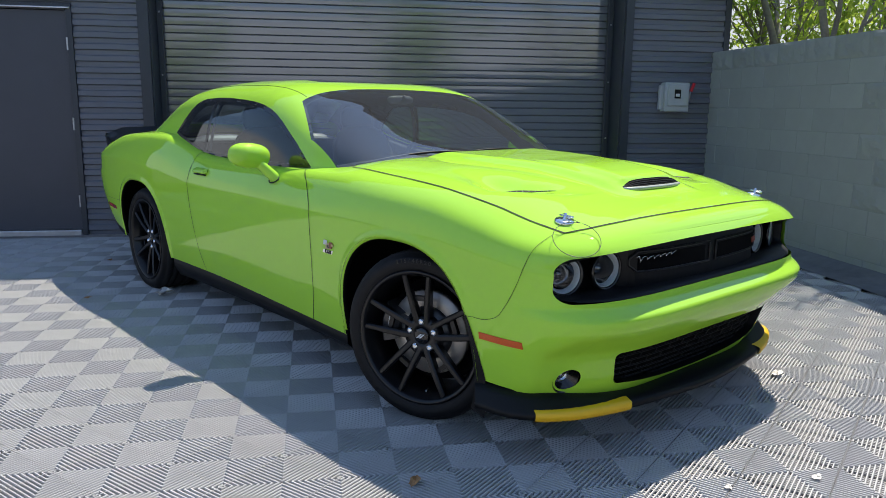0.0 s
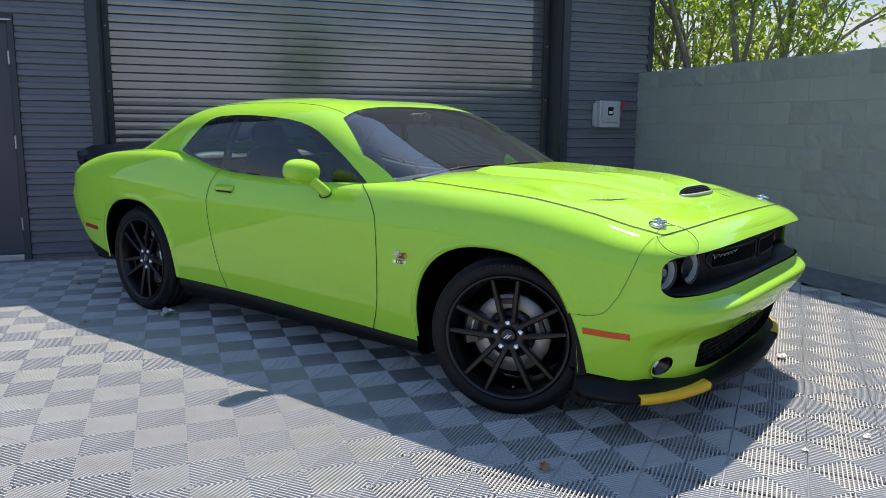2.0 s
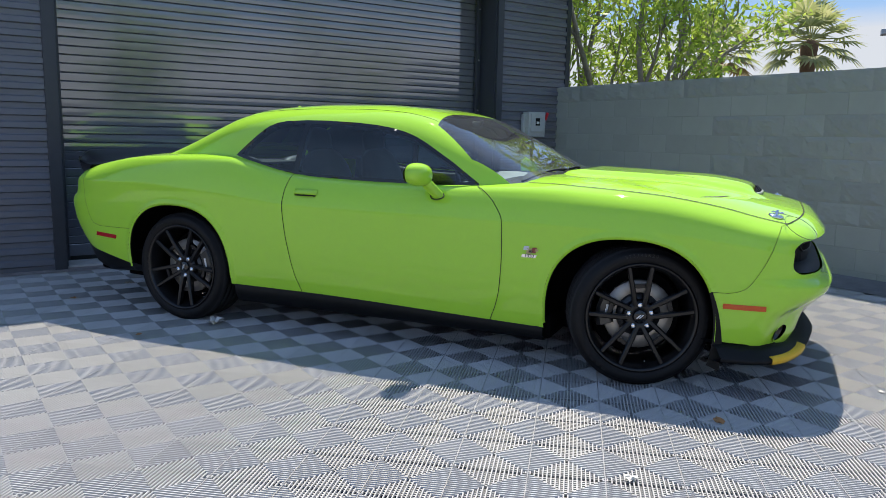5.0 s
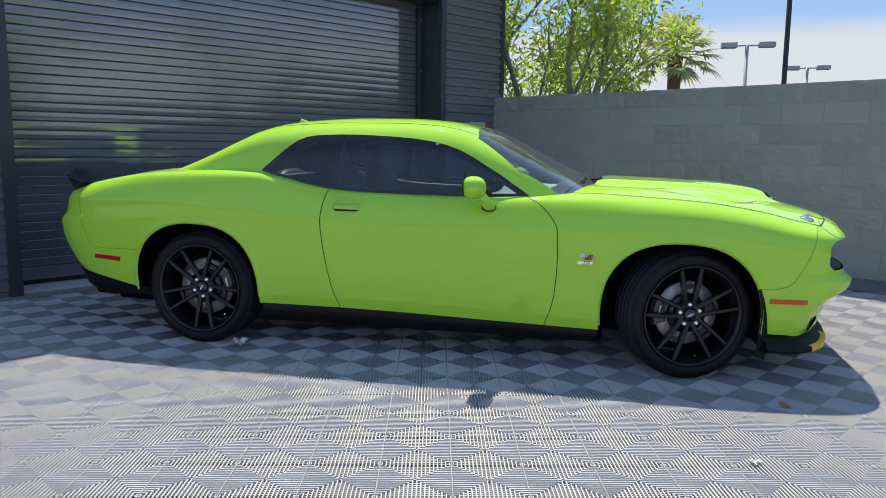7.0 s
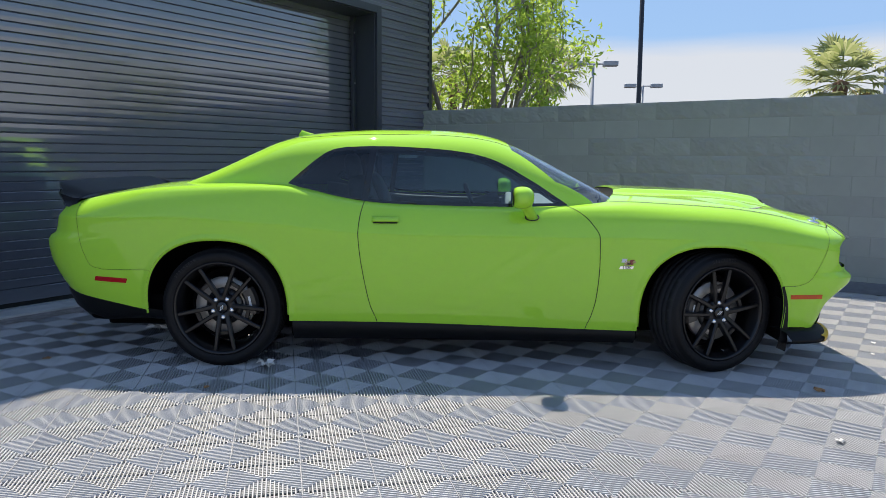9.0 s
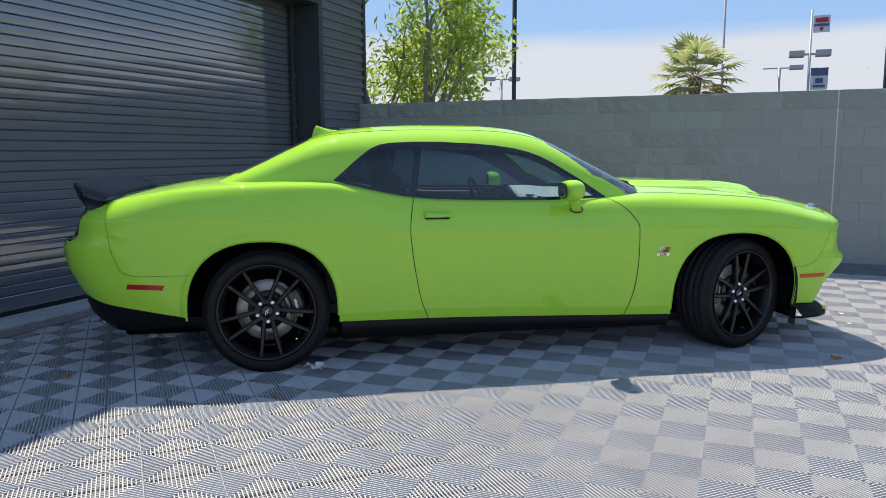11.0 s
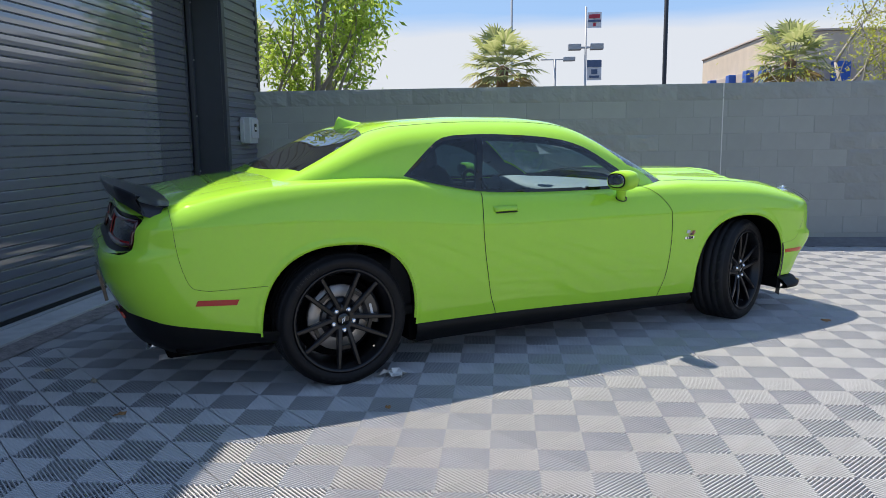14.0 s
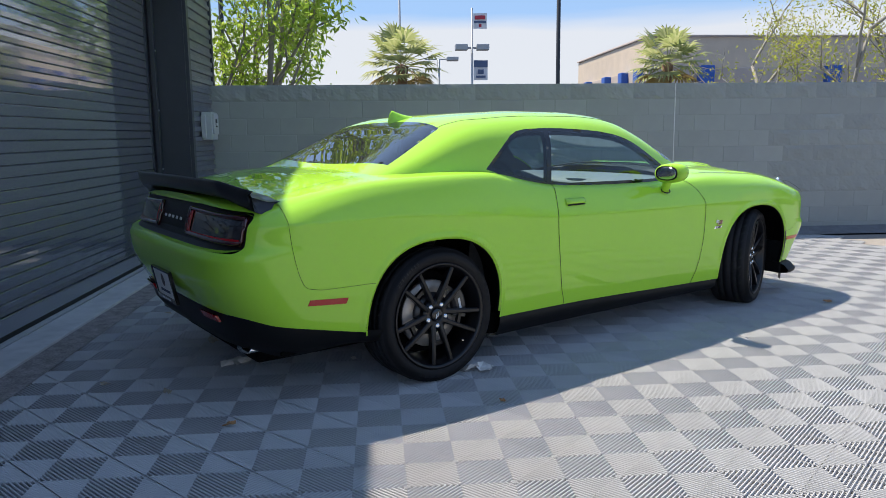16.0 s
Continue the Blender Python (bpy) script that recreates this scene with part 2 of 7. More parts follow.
def leaf_material(name, color, other, scale=1.0):
    """Foliage: each leaf its own shade, light passing through."""
    m = bpy.data.materials.new(name)
    m.use_nodes = True
    n, l = m.node_tree.nodes, m.node_tree.links
    b = n["Principled BSDF"]
    g, r = n.new("ShaderNodeNewGeometry"), n.new("ShaderNodeMix")
    r.data_type = "RGBA"
    r.inputs[6].default_value, r.inputs[7].default_value = (*color, 1), (*other, 1)
    l.new(g.outputs["Random Per Island"], r.inputs[0])
    l.new(r.outputs[2], b.inputs["Base Color"])
    b.inputs["Roughness"].default_value = 0.45
    t, a = n.new("ShaderNodeBsdfTranslucent"), n.new("ShaderNodeMixShader")
    l.new(r.outputs[2], t.inputs["Color"])
    a.inputs[0].default_value = 0.55
    l.new(b.outputs[0], a.inputs[1])
    l.new(t.outputs[0], a.inputs[2])
    l.new(a.outputs[0], n["Material Output"].inputs["Surface"])
    return m


LEAF_A = leaf_material("fresh_willow_leaves", (0.27, 0.42, 0.05), (0.55, 0.66, 0.12))
LEAF_B = leaf_material("yellow_green_leaves", (0.30, 0.35, 0.04), (0.56, 0.54, 0.08))
LEAF_PALM = leaf_material("palm_fronds", (0.26, 0.31, 0.10), (0.50, 0.50, 0.24))
LEAF_DRY = leaf_material("dry_palm_fronds", (0.30, 0.20, 0.07), (0.42, 0.30, 0.12))


# ---- building helpers ----
def mesh_from(name, verts, faces, mats, smooth=False, index=None):
    me = bpy.data.meshes.new(name)
    me.from_pydata([tuple(map(float, v)) for v in verts], [], [tuple(dict.fromkeys(int(i) for i in f)) for f in faces])
    for m in (mats if isinstance(mats, (list, tuple)) else [mats]):
        me.materials.append(m)
    if smooth:
        me.polygons.foreach_set("use_smooth", [True] * len(me.polygons))
    if index is not None:
        me.polygons.foreach_set("material_index", list(index))
    me.update()
    return me


def part(name, bm, mat, parent=None, label="", smooth=False):
    """Links a bmesh or a mesh as ONE object, under a thing or a part."""
    if isinstance(bm, bmesh.types.BMesh):
        me = bpy.data.meshes.new(name)
        bm.to_mesh(me)
        bm.free()
        me.materials.append(mat)
        if smooth:
            me.polygons.foreach_set("use_smooth", [True] * len(me.polygons))
    else:
        me = bm
        if mat and not me.materials:
            me.materials.append(mat)
    ob = new(name, me)
    ob.parent = parent
    return tagged(ob, label)


def thing(name, label, category, m=None, group="", kind=""):
    ob = new(name)
    if m is not None:
        ob.matrix_basis = m
    return tagged(ob, label, category, group, kind)


def box_bm(x0, x1, y0, y1, z0, z1, bevel=0.0, segments=2, bm=None, m=None):
    bm = bm or bmesh.new()
    made = bmesh.ops.create_cube(bm, size=1, matrix=Matrix.Translation(((x0 + x1) / 2, (y0 + y1) / 2, (z0 + z1) / 2)) @ Matrix.Diagonal((x1 - x0, y1 - y0, z1 - z0, 1)))
    vs = made["verts"]
    if bevel:
        es = list({e for v in vs for e in v.link_edges})
        done = bmesh.ops.bevel(bm, geom=es, offset=bevel, segments=segments, affect="EDGES", profile=0.5)
        vs = list({v for f in done["faces"] for v in f.verts} | {v for v in vs if v.is_valid})
    if m is not None:
        bmesh.ops.transform(bm, matrix=m, verts=[v for v in vs if v.is_valid])
    return bm


def lathe(profile, n=48, axis="Y", smooth=True, close=True):
    """Verts and faces turned about an axis: profile rows (radius, along)."""
    vs, fs = [], []
    for k in range(n):
        a = 2 * math.pi * k / n
        for r, h in profile:
            c, s = r * math.cos(a), r * math.sin(a)
            vs.append({"Y": (c, h, s), "Z": (c, s, h), "X": (h, c, s)}[axis])
    m = len(profile)
    for k in range(n):
        for i in range(m - 1):
            a, b = k * m + i, ((k + 1) % n) * m + i
            fs.append((a, a + 1, b + 1, b))
    return vs, fs


def tube(points, radius, n=8, closed=False, taper=None):
    """Verts and faces of a round bar along points."""
    pts = [Vector(p) for p in points]
    vs, fs = [], []
    up = Vector((0, 0, 1))
    for i, p in enumerate(pts):
        a = pts[(i - 1) % len(pts)] if (closed or i) else p
        b = pts[(i + 1) % len(pts)] if (closed or i < len(pts) - 1) else p
        d = (b - a).normalized()
        side = d.cross(up if abs(d.z) < 0.95 else Vector((1, 0, 0))).normalized()
        o = side.cross(d)
        r = radius if taper is None else taper[i]
        for k in range(n):
            t = 2 * math.pi * k / n
            vs.append(p + side * (r * math.cos(t)) + o * (r * math.sin(t)))
    m = len(pts)
    for i in range(m if closed else m - 1):
        for k in range(n):
            a, b = i * n + k, i * n + (k + 1) % n
            c, d = ((i + 1) % m) * n + (k + 1) % n, ((i + 1) % m) * n + k
            fs.append((a, d, c, b))
    if not closed:
        fs.append(tuple(range(n)))
        fs.append(tuple(reversed(range((m - 1) * n, m * n))))
    return vs, fs


def join(*sets):
    vs, fs = [], []
    for v, f in sets:
        o = len(vs)
        vs += list(v)
        fs += [tuple(i + o for i in q) for q in f]
    return vs, fs


def moved(vf, m):
    return [m @ Vector(v) for v in vf[0]], vf[1]


def block_vf(x0, x1, y0, y1, z0, z1):
    vs = [(x, y, z) for x in (x0, x1) for y in (y0, y1) for z in (z0, z1)]
    return vs, [(0, 1, 3, 2), (4, 6, 7, 5), (0, 4, 5, 1), (2, 3, 7, 6), (0, 2, 6, 4), (1, 5, 7, 3)]


def text_mesh(name, body, size, mat, depth=0.0008):
    c = bpy.data.curves.new(name, "FONT")
    c.body, c.size, c.extrude, c.align_x, c.align_y = body, size, depth, "CENTER", "CENTER"
    o = bpy.data.objects.new(name, c)
    scene.collection.objects.link(o)
    me = bpy.data.meshes.new_from_object(o.evaluated_get(bpy.context.evaluated_depsgraph_get()))
    bpy.data.objects.remove(o)
    bpy.data.curves.remove(c)
    me.name = name
    me.materials.clear()
    me.materials.append(mat)
    return me

# ---- ground and building ----
FACADE, SHUTTER_Y, WALL_X, WALL_TOP = 7.86, 8.26, 4.447, 1.92
DOOR_X0, DOOR_X1, DOOR_TOP = -3.10, -2.185, 2.165
OPEN_X0, OPEN_X1, OPEN_TOP = -1.44, 3.42, 3.05
EAVE, CORNER_X, FAR_X = 5.0, 4.62, -4.4


def sheet(name, x0, x1, y0, y1, z, mat, label, category, step=None):
    nx = max(1, int((x1 - x0) / step)) if step else 1
    ny = max(1, int((y1 - y0) / step)) if step else 1
    vs = [(x0 + (x1 - x0) * i / nx, y0 + (y1 - y0) * j / ny, z) for i in range(nx + 1) for j in range(ny + 1)]
    fs = [(i * (ny + 1) + j, (i + 1) * (ny + 1) + j, (i + 1) * (ny + 1) + j + 1, i * (ny + 1) + j + 1) for i in range(nx) for j in range(ny)]
    return tagged(part(name, mesh_from(name, vs, fs, mat), None), label, category, kind="structure")


sheet("ground", -1500, 1500, -1500, 1500, -0.03, ASPHALT, "grey asphalt yard reaching out to the horizon", "ground")

# asphalt gutter that rises a little to the foot of the block wall
gutter = mesh_from("gutter", [(4.12, -14, 0.003), (4.12, 7.86, 0.003), (4.3, -14, 0.02), (4.3, 7.86, 0.02), (WALL_X + 0.05, -14, 0.085), (WALL_X + 0.05, 7.86, 0.085)],
                   [(0, 2, 3, 1), (2, 4, 5, 3)], GUTTER)
tagged(part("gutter_strip", gutter, None), "grey cement strip along the foot of the block wall", "gutter", kind="structure")
sheet("concrete_slab", 2.3, 4.14, -14, 0.5, -0.018, SLAB, "worn pale concrete beyond the floor tiles", "pavement")
sheet("apron_strip", -4.4, 4.16, 7.72, 7.935, 0.004, DIRT, "dirty asphalt strip in front of the roller shutter", "pavement")

sill = box_bm(OPEN_X0, OPEN_X1, 7.93, SHUTTER_Y + 0.1, -0.05, 0.022, 0.006)
tagged(part("threshold", sill, CONCRETE), "pale worn concrete threshold under the roller shutter", "threshold", kind="structure")


def wall_box(name, x0, x1, y0, y1, z0, z1, mat, label, category="wall"):
    return tagged(part(name, box_bm(x0, x1, y0, y1, z0, z1), mat), label, category, kind="structure")


# walls behind the siding, with real openings
BACK = FACADE + 0.022
wall_box("wall_west", FAR_X, DOOR_X0 - 0.05, BACK, BACK + 0.3, -0.05, EAVE, TRIM, "dark metal-clad building wall beyond the door")
wall_box("wall_middle", DOOR_X1 + 0.05, OPEN_X0, BACK, BACK + 0.3, -0.05, EAVE, TRIM, "dark metal-clad wall between door and roller shutter")
wall_box("wall_east", OPEN_X1, CORNER_X - 0.02, BACK, BACK + 0.3, -0.05, EAVE, TRIM, "dark metal-clad wall beside the roller shutter")
wall_box("wall_over_door", DOOR_X0 - 0.05, DOOR_X1 + 0.05, BACK, BACK + 0.3, DOOR_TOP + 0.06, EAVE, TRIM, "dark metal-clad wall over the door")
wall_box("wall_over_shutter", OPEN_X0, OPEN_X1, BACK, BACK + 0.3, OPEN_TOP, EAVE, TRIM, "dark metal-clad wall over the roller shutter")
wall_box("wall_end", CORNER_X - 0.3, CORNER_X - 0.02, BACK + 0.3, 20, -0.05, EAVE, TRIM, "dark end wall of the metal building")
wall_box("wall_back", FAR_X, CORNER_X - 0.02, 20, 20.3, -0.05, EAVE, TRIM, "plain rear wall of the metal building")
wall_box("wall_far_end", FAR_X - 0.3, FAR_X, BACK, 20.3, -0.05, EAVE, TRIM, "plain far end wall of the metal building")
tagged(part("roof", box_bm(FAR_X - 0.3, CORNER_X + 0.02, FACADE - 0.02, 20.3, EAVE, EAVE + 0.12, 0.01), TRIM), "flat dark metal roof with a plain edge", "roof", kind="structure")


def corrugated(name, x0, x1, z0, z1, label, pitch=0.11, depth=0.020):
    """Horizontal trapezoid ribs pressed into a sheet."""
    rows = []
    k = math.floor(z0 / pitch)
    while k * pitch < z1:
        b = k * pitch
        for dz, dy in ((0.0, depth), (0.042, depth), (0.052, 0.0), (0.098, 0.0), (0.1085, depth)):
            if z0 <= b + dz <= z1:
                rows.append((FACADE + dy, b + dz))
        k += 1
    rows = [(rows[0][0], z0)] + rows + [(rows[-1][0], z1)]
    vs = [(x, y, z) for y, z in rows for x in (x0, x1)]
    fs = [(2 * i, 2 * i + 1, 2 * i + 3, 2 * i + 2) for i in range(len(rows) - 1)]
    return tagged(part(name, mesh_from(name, vs, fs, SIDING), None), label, "siding", kind="structure")


corrugated("siding_west", FAR_X, DOOR_X0 - 0.06, 0.0, EAVE, "charcoal ribbed metal siding beyond the door")
corrugated("siding_middle", DOOR_X1 + 0.055, OPEN_X0 - 0.10, 0.0, EAVE, "charcoal ribbed metal siding between door and roller shutter")
corrugated("siding_east", OPEN_X1 + 0.085, CORNER_X - 0.06, 0.0, EAVE, "charcoal ribbed metal siding beside the roller shutter")
corrugated("siding_over_door", DOOR_X0 - 0.06, DOOR_X1 + 0.055, DOOR_TOP + 0.075, EAVE, "charcoal ribbed metal siding over the door")
corrugated("siding_over_shutter", OPEN_X0 - 0.10, OPEN_X1 + 0.085, OPEN_TOP + 0.09, EAVE, "charcoal ribbed metal siding over the roller shutter")


def trim(name, x0, x1, y0, y1, z0, z1, label, mat=None, bevel=0.003):
    return tagged(part(name, box_bm(x0, x1, y0, y1, z0, z1, bevel), mat or TRIM), label, "trim", kind="structure")


trim("trim_corner", CORNER_X - 0.062, CORNER_X + 0.004, FACADE - 0.008, BACK + 0.03, 0, EAVE - 0.003, "folded dark metal corner trim of the building")
trim("trim_shutter_left", OPEN_X0 - 0.102, OPEN_X0 + 0.002, FACADE - 0.010, BACK + 0.004, 0, OPEN_TOP + 0.09, "folded dark metal trim at the shutter opening")
trim("trim_shutter_right", OPEN_X1 - 0.002, OPEN_X1 + 0.088, FACADE - 0.010, BACK + 0.004, 0, OPEN_TOP + 0.09, "folded dark metal trim at the shutter opening")
trim("trim_shutter_top", OPEN_X0 + 0.003, OPEN_X1 - 0.003, FACADE - 0.010, BACK + 0.004, OPEN_TOP - 0.002, OPEN_TOP + 0.09, "folded dark metal trim over the shutter opening")
for nm, xa, xb in (("jamb_left", OPEN_X0 - 0.001, OPEN_X0 + 0.012), ("jamb_right", OPEN_X1 - 0.012, OPEN_X1 + 0.001)):
    trim(nm, xa, xb, BACK + 0.005, SHUTTER_Y + 0.05, 0.022, OPEN_TOP, "plain dark metal reveal of the shutter opening")
trim("jamb_top", OPEN_X0 + 0.013, OPEN_X1 - 0.013, BACK + 0.005, SHUTTER_Y + 0.05, OPEN_TOP - 0.012, OPEN_TOP, "plain dark metal soffit of the shutter opening")


def roller_shutter():
    """Interlocking enamelled slats between two guide rails, with a bottom bar."""
    ob = thing("roller_shutter", "closed charcoal roller shutter of flat interlocking metal slats", "shutter")
    x0, x1, pitch = OPEN_X0 + 0.03, OPEN_X1 - 0.03, 0.080
    prof = [(0.010, 0.0), (0.008, 0.003), (-0.0045, 0.0045), (-0.0068, 0.0075), (-0.0073, 0.040), (-0.0068, 0.0725), (-0.0045, 0.0752), (0.008, 0.0775), (0.010, 0.080)]
    vs = [(x, y, z) for y, z in prof for x in (x0, x1)]
    fs = [(2 * i, 2 * i + 1, 2 * i + 3, 2 * i + 2) for i in range(len(prof) - 1)]
    me = mesh_from("slat", vs, fs, SHUTTER)
    z, i = 0.175, 0
    while z < OPEN_TOP + 0.05:
        o = new("slat", me)
        o.parent, o.location = ob, (0, SHUTTER_Y, z)
        z += pitch
    part("bottom_bar", box_bm(x0, x1, SHUTTER_Y - 0.022, SHUTTER_Y + 0.02, 0.060, 0.174, 0.006), SHUTTER, ob, "flat bottom bar of the shutter")
    part("rubber_seal", box_bm(x0, x1, SHUTTER_Y - 0.012, SHUTTER_Y + 0.012, 0.022, 0.062, 0.004), GAP, ob, "black rubber floor seal")
    for xa, sgn in ((OPEN_X0 + 0.013, 1), (OPEN_X1 - 0.013, -1)):
        bm = box_bm(min(xa, xa + sgn * 0.055), max(xa, xa + sgn * 0.055), SHUTTER_Y - 0.075, SHUTTER_Y - 0.03, 0.022, OPEN_TOP - 0.013, 0.004)
        rail = part("guide_rail", bm, TRIM, ob)
        for k in range(5):
            bolt = bmesh.new()
            bmesh.ops.create_cone(bolt, cap_ends=True, segments=8, radius1=0.010, radius2=0.007, depth=0.012,
                                  matrix=Matrix.Translation((xa + sgn * 0.028, SHUTTER_Y - 0.080, 0.35 + 0.62 * k)) @ Matrix.Rotation(math.pi / 2, 4, "X"))
            part("bolt", bolt, STEEL, rail)
    part("floor_angle", box_bm(x0, x1, SHUTTER_Y - 0.085, SHUTTER_Y - 0.075, 0.018, 0.030, 0.002), STEEL, ob, "steel floor angle")
    return ob


roller_shutter()


def metal_door():
    ob = thing("door_1", "closed flush charcoal metal door with three hinges and aluminium threshold", "door", kind="structure")
    part("leaf", box_bm(DOOR_X0 + 0.004, DOOR_X1 - 0.004, FACADE + 0.012, FACADE + 0.056, 0.062, DOOR_TOP - 0.004, 0.003), DOOR_PAINT, ob)
    fr = box_bm(DOOR_X0 - 0.055, DOOR_X0, FACADE - 0.012, BACK + 0.12, 0, DOOR_TOP + 0.055, 0.003)
    box_bm(DOOR_X1, DOOR_X1 + 0.052, FACADE - 0.012, BACK + 0.12, 0, DOOR_TOP + 0.055, 0.003, bm=fr)
    box_bm(DOOR_X0 + 0.001, DOOR_X1 - 0.001, FACADE - 0.011, BACK + 0.12, DOOR_TOP, DOOR_TOP + 0.055, 0.003, bm=fr)
    part("door_frame", fr, TRIM, ob)
    part("drip_cap", box_bm(DOOR_X0 - 0.05, DOOR_X1 + 0.045, FACADE - 0.035, FACADE - 0.008, DOOR_TOP + 0.012, DOOR_TOP + 0.026, 0.003), ALU, ob, "bright aluminium drip cap")
    part("threshold_plate", box_bm(DOOR_X0 + 0.002, DOOR_X1 - 0.002, FACADE - 0.03, FACADE + 0.10, 0.0, 0.058, 0.008), ALU, ob, "aluminium door threshold")
    part("back_panel", box_bm(DOOR_X0, DOOR_X1, FACADE + 0.10, FACADE + 0.13, 0.06, DOOR_TOP), TRIM, ob)
    for z in (1.855, 1.10, 0.345):
        vf = join(*[moved(lathe([(0, -0.020), (0.0085, -0.020), (0.0085, 0.019), (0, 0.019)], 12, "Z"), Matrix.Translation((DOOR_X1 - 0.002, FACADE - 0.010, z + (k - 1) * 0.040))) for k in range(3)])
        part("hinge", mesh_from("hinge", *vf, ALU), None, ob, "aluminium butt hinge")
    return ob


metal_door()


# ---- block wall ----
def block_wall():
    """Painted concrete blocks in running bond; some courses of rough split-face blocks."""
    ob = thing("block_wall", "grey-green painted concrete block wall with some split-face courses", "wall", kind="structure")
    y0 = -14.0
    part("core", box_bm(WALL_X + 0.0022, WALL_X + 0.196, y0, FACADE + 0.6, -0.10, WALL_TOP - 0.006), MORTAR, ob, "recessed painted mortar joints")
    smooth_bm = box_bm(0, 0.202, -0.1955, 0.1955, 0.0015, 0.1985, 0.003, 1)
    plain = bpy.data.meshes.new("block")
    smooth_bm.to_mesh(plain)
    smooth_bm.free()
    plain.materials.append(BLOCK)
    rough = []
    rng = random.Random(5)
    for v in range(5):
        nx, nz = 14, 8
        vs, fs = [], []
        for i in range(nx + 1):
            for j in range(nz + 1):
                y, z = -0.1955 + 0.391 * i / nx, 0.002 + 0.196 * j / nz
                edge = min(i, nx - i, j * 1.5, (nz - j) * 1.5, 2) / 2
                d = 0.5 + noise.noise(Vector((y * 9, z * 9, v * 7.3))) * 0.7 + noise.noise(Vector((y * 28, z * 28, v * 3.1))) * 0.4
                vs.append((-0.016 * edge * d + 0.002, y, z))
        for i in range(nx):
            for j in range(nz):
                a = i * (nz + 1) + j
                fs.append((a, a + 1, a + nz + 2, a + nz + 1))
        o = len(vs)
        bv, bf = block_vf(0.004, 0.202, -0.1955, 0.1955, 0.002, 0.198)
        vs += bv
        fs += [tuple(q + o for q in f) for f in bf[1:]]
        rough.append(mesh_from("split_block", vs, fs, SPLIT))
    far_v, far_f = [], []
    for c in range(10):
        z = WALL_TOP - 0.2 * (c + 1)
        n0 = int((FACADE - y0) / 0.4) + 1
        for k in range(n0):
            y = FACADE - 0.2 + (0.2 if c % 2 else 0.0) - 0.4 * k
            if y - 0.2 < y0:
                continue
            split = c == 0 or (2 <= c <= 6 and (2.88 < y < 5.45 or y < 0.70))
            if y < -2.2:
                b = moved(block_vf(0, 0.202, -0.1955, 0.1955, 0.002, 0.198), Matrix.Translation((WALL_X, y, z)))
                far_f += [tuple(q + len(far_v) for q in f) for f in b[1]]
                far_v += b[0]
                continue
            o = new("block", rough[rng.randrange(5)] if split else plain)
            o.parent = ob
            o.location = (WALL_X + rng.uniform(-0.0015, 0.0015), y, z)
    part("further_blocks", mesh_from("further_blocks", far_v, far_f, BLOCK), None, ob)["kind"] = "stuff"
    part("control_joint", box_bm(WALL_X - 0.003, WALL_X + 0.008, 2.112, 2.124, 0.05, WALL_TOP - 0.004), CAULK, ob, "pale caulked control joint")
    return ob


def disconnect_switch():
    ob = thing("electrical_disconnect", "light grey electrical disconnect box with red lever on the siding", "switch box")
    x0, x1, y1, z0, z1 = 3.86, 4.14, FACADE - 0.001, 1.275, 1.585
    part("back_plate", box_bm(x0 - 0.03, x0 + 0.02, y1 - 0.05, y1, z0 + 0.02, z1 - 0.03, 0.006), BOX_GREY, ob)
    part("body", box_bm(x0, x1, y1 - 0.115, y1, z0, z1, 0.008), BOX_GREY, ob)
    cover = part("cover", box_bm(x0 + 0.03, x1 - 0.02, y1 - 0.135, y1 - 0.113, z0 + 0.06, z1 - 0.02, 0.008), BOX_GREY, ob)
    part("label_plate", box_bm(x0 + 0.10, x1 - 0.11, y1 - 0.139, y1 - 0.134, z0 + 0.14, z0 + 0.235, 0.001), GLOSS_BLACK, cover, "small dark rating plate")
    part("label_window", box_bm(x0 + 0.112, x1 - 0.122, y1 - 0.142, y1 - 0.138, z0 + 0.16, z0 + 0.19, 0.001), WHITE_MARK, cover, "pale printed square")
    vf = tube([(x1 + 0.005, y1 - 0.06, z0 + 0.10), (x1 + 0.03, y1 - 0.07, z0 + 0.12), (x1 + 0.03, y1 - 0.075, z0 + 0.23)], 0.008)
    part("lever_arm", mesh_from("lever_arm", *vf, STEEL, True), None, ob)
    part("lever_grip", box_bm(-0.016, 0.016, -0.014, 0.014, 0, 0.10, 0.008, m=Matrix.Translation((x1 + 0.033, y1 - 0.075, z0 + 0.215)) @ Matrix.Rotation(radians(22), 4, "Y")), BOX_RED, ob, "red lever grip")
    return ob


disconnect_switch()

# ---- the car ----
def curve(*pts):
    """A smooth monotone curve through points (x, y), for arrays."""
    x, y = np.array([p[0] for p in pts], float), np.array([p[1] for p in pts], float)
    h, d = np.diff(x), np.diff(y) / np.diff(x)
    m = np.zeros_like(x)
    m[0], m[-1] = d[0], d[-1]
    for i in range(1, len(x) - 1):
        if d[i - 1] * d[i] > 0:
            w1, w2 = 2 * h[i] + h[i - 1], h[i] + 2 * h[i - 1]
            m[i] = (w1 + w2) / (w1 / d[i - 1] + w2 / d[i])

    def at(t):
        t = np.clip(np.asarray(t, float), x[0], x[-1])
        i = np.clip(np.searchsorted(x, t) - 1, 0, len(h) - 1)
        s = (t - x[i]) / h[i]
        return ((1 + 2 * s) * (1 - s) ** 2 * y[i] + s * (1 - s) ** 2 * h[i] * m[i] + s * s * (3 - 2 * s) * y[i + 1] + s * s * (s - 1) * h[i] * m[i + 1])
    return at


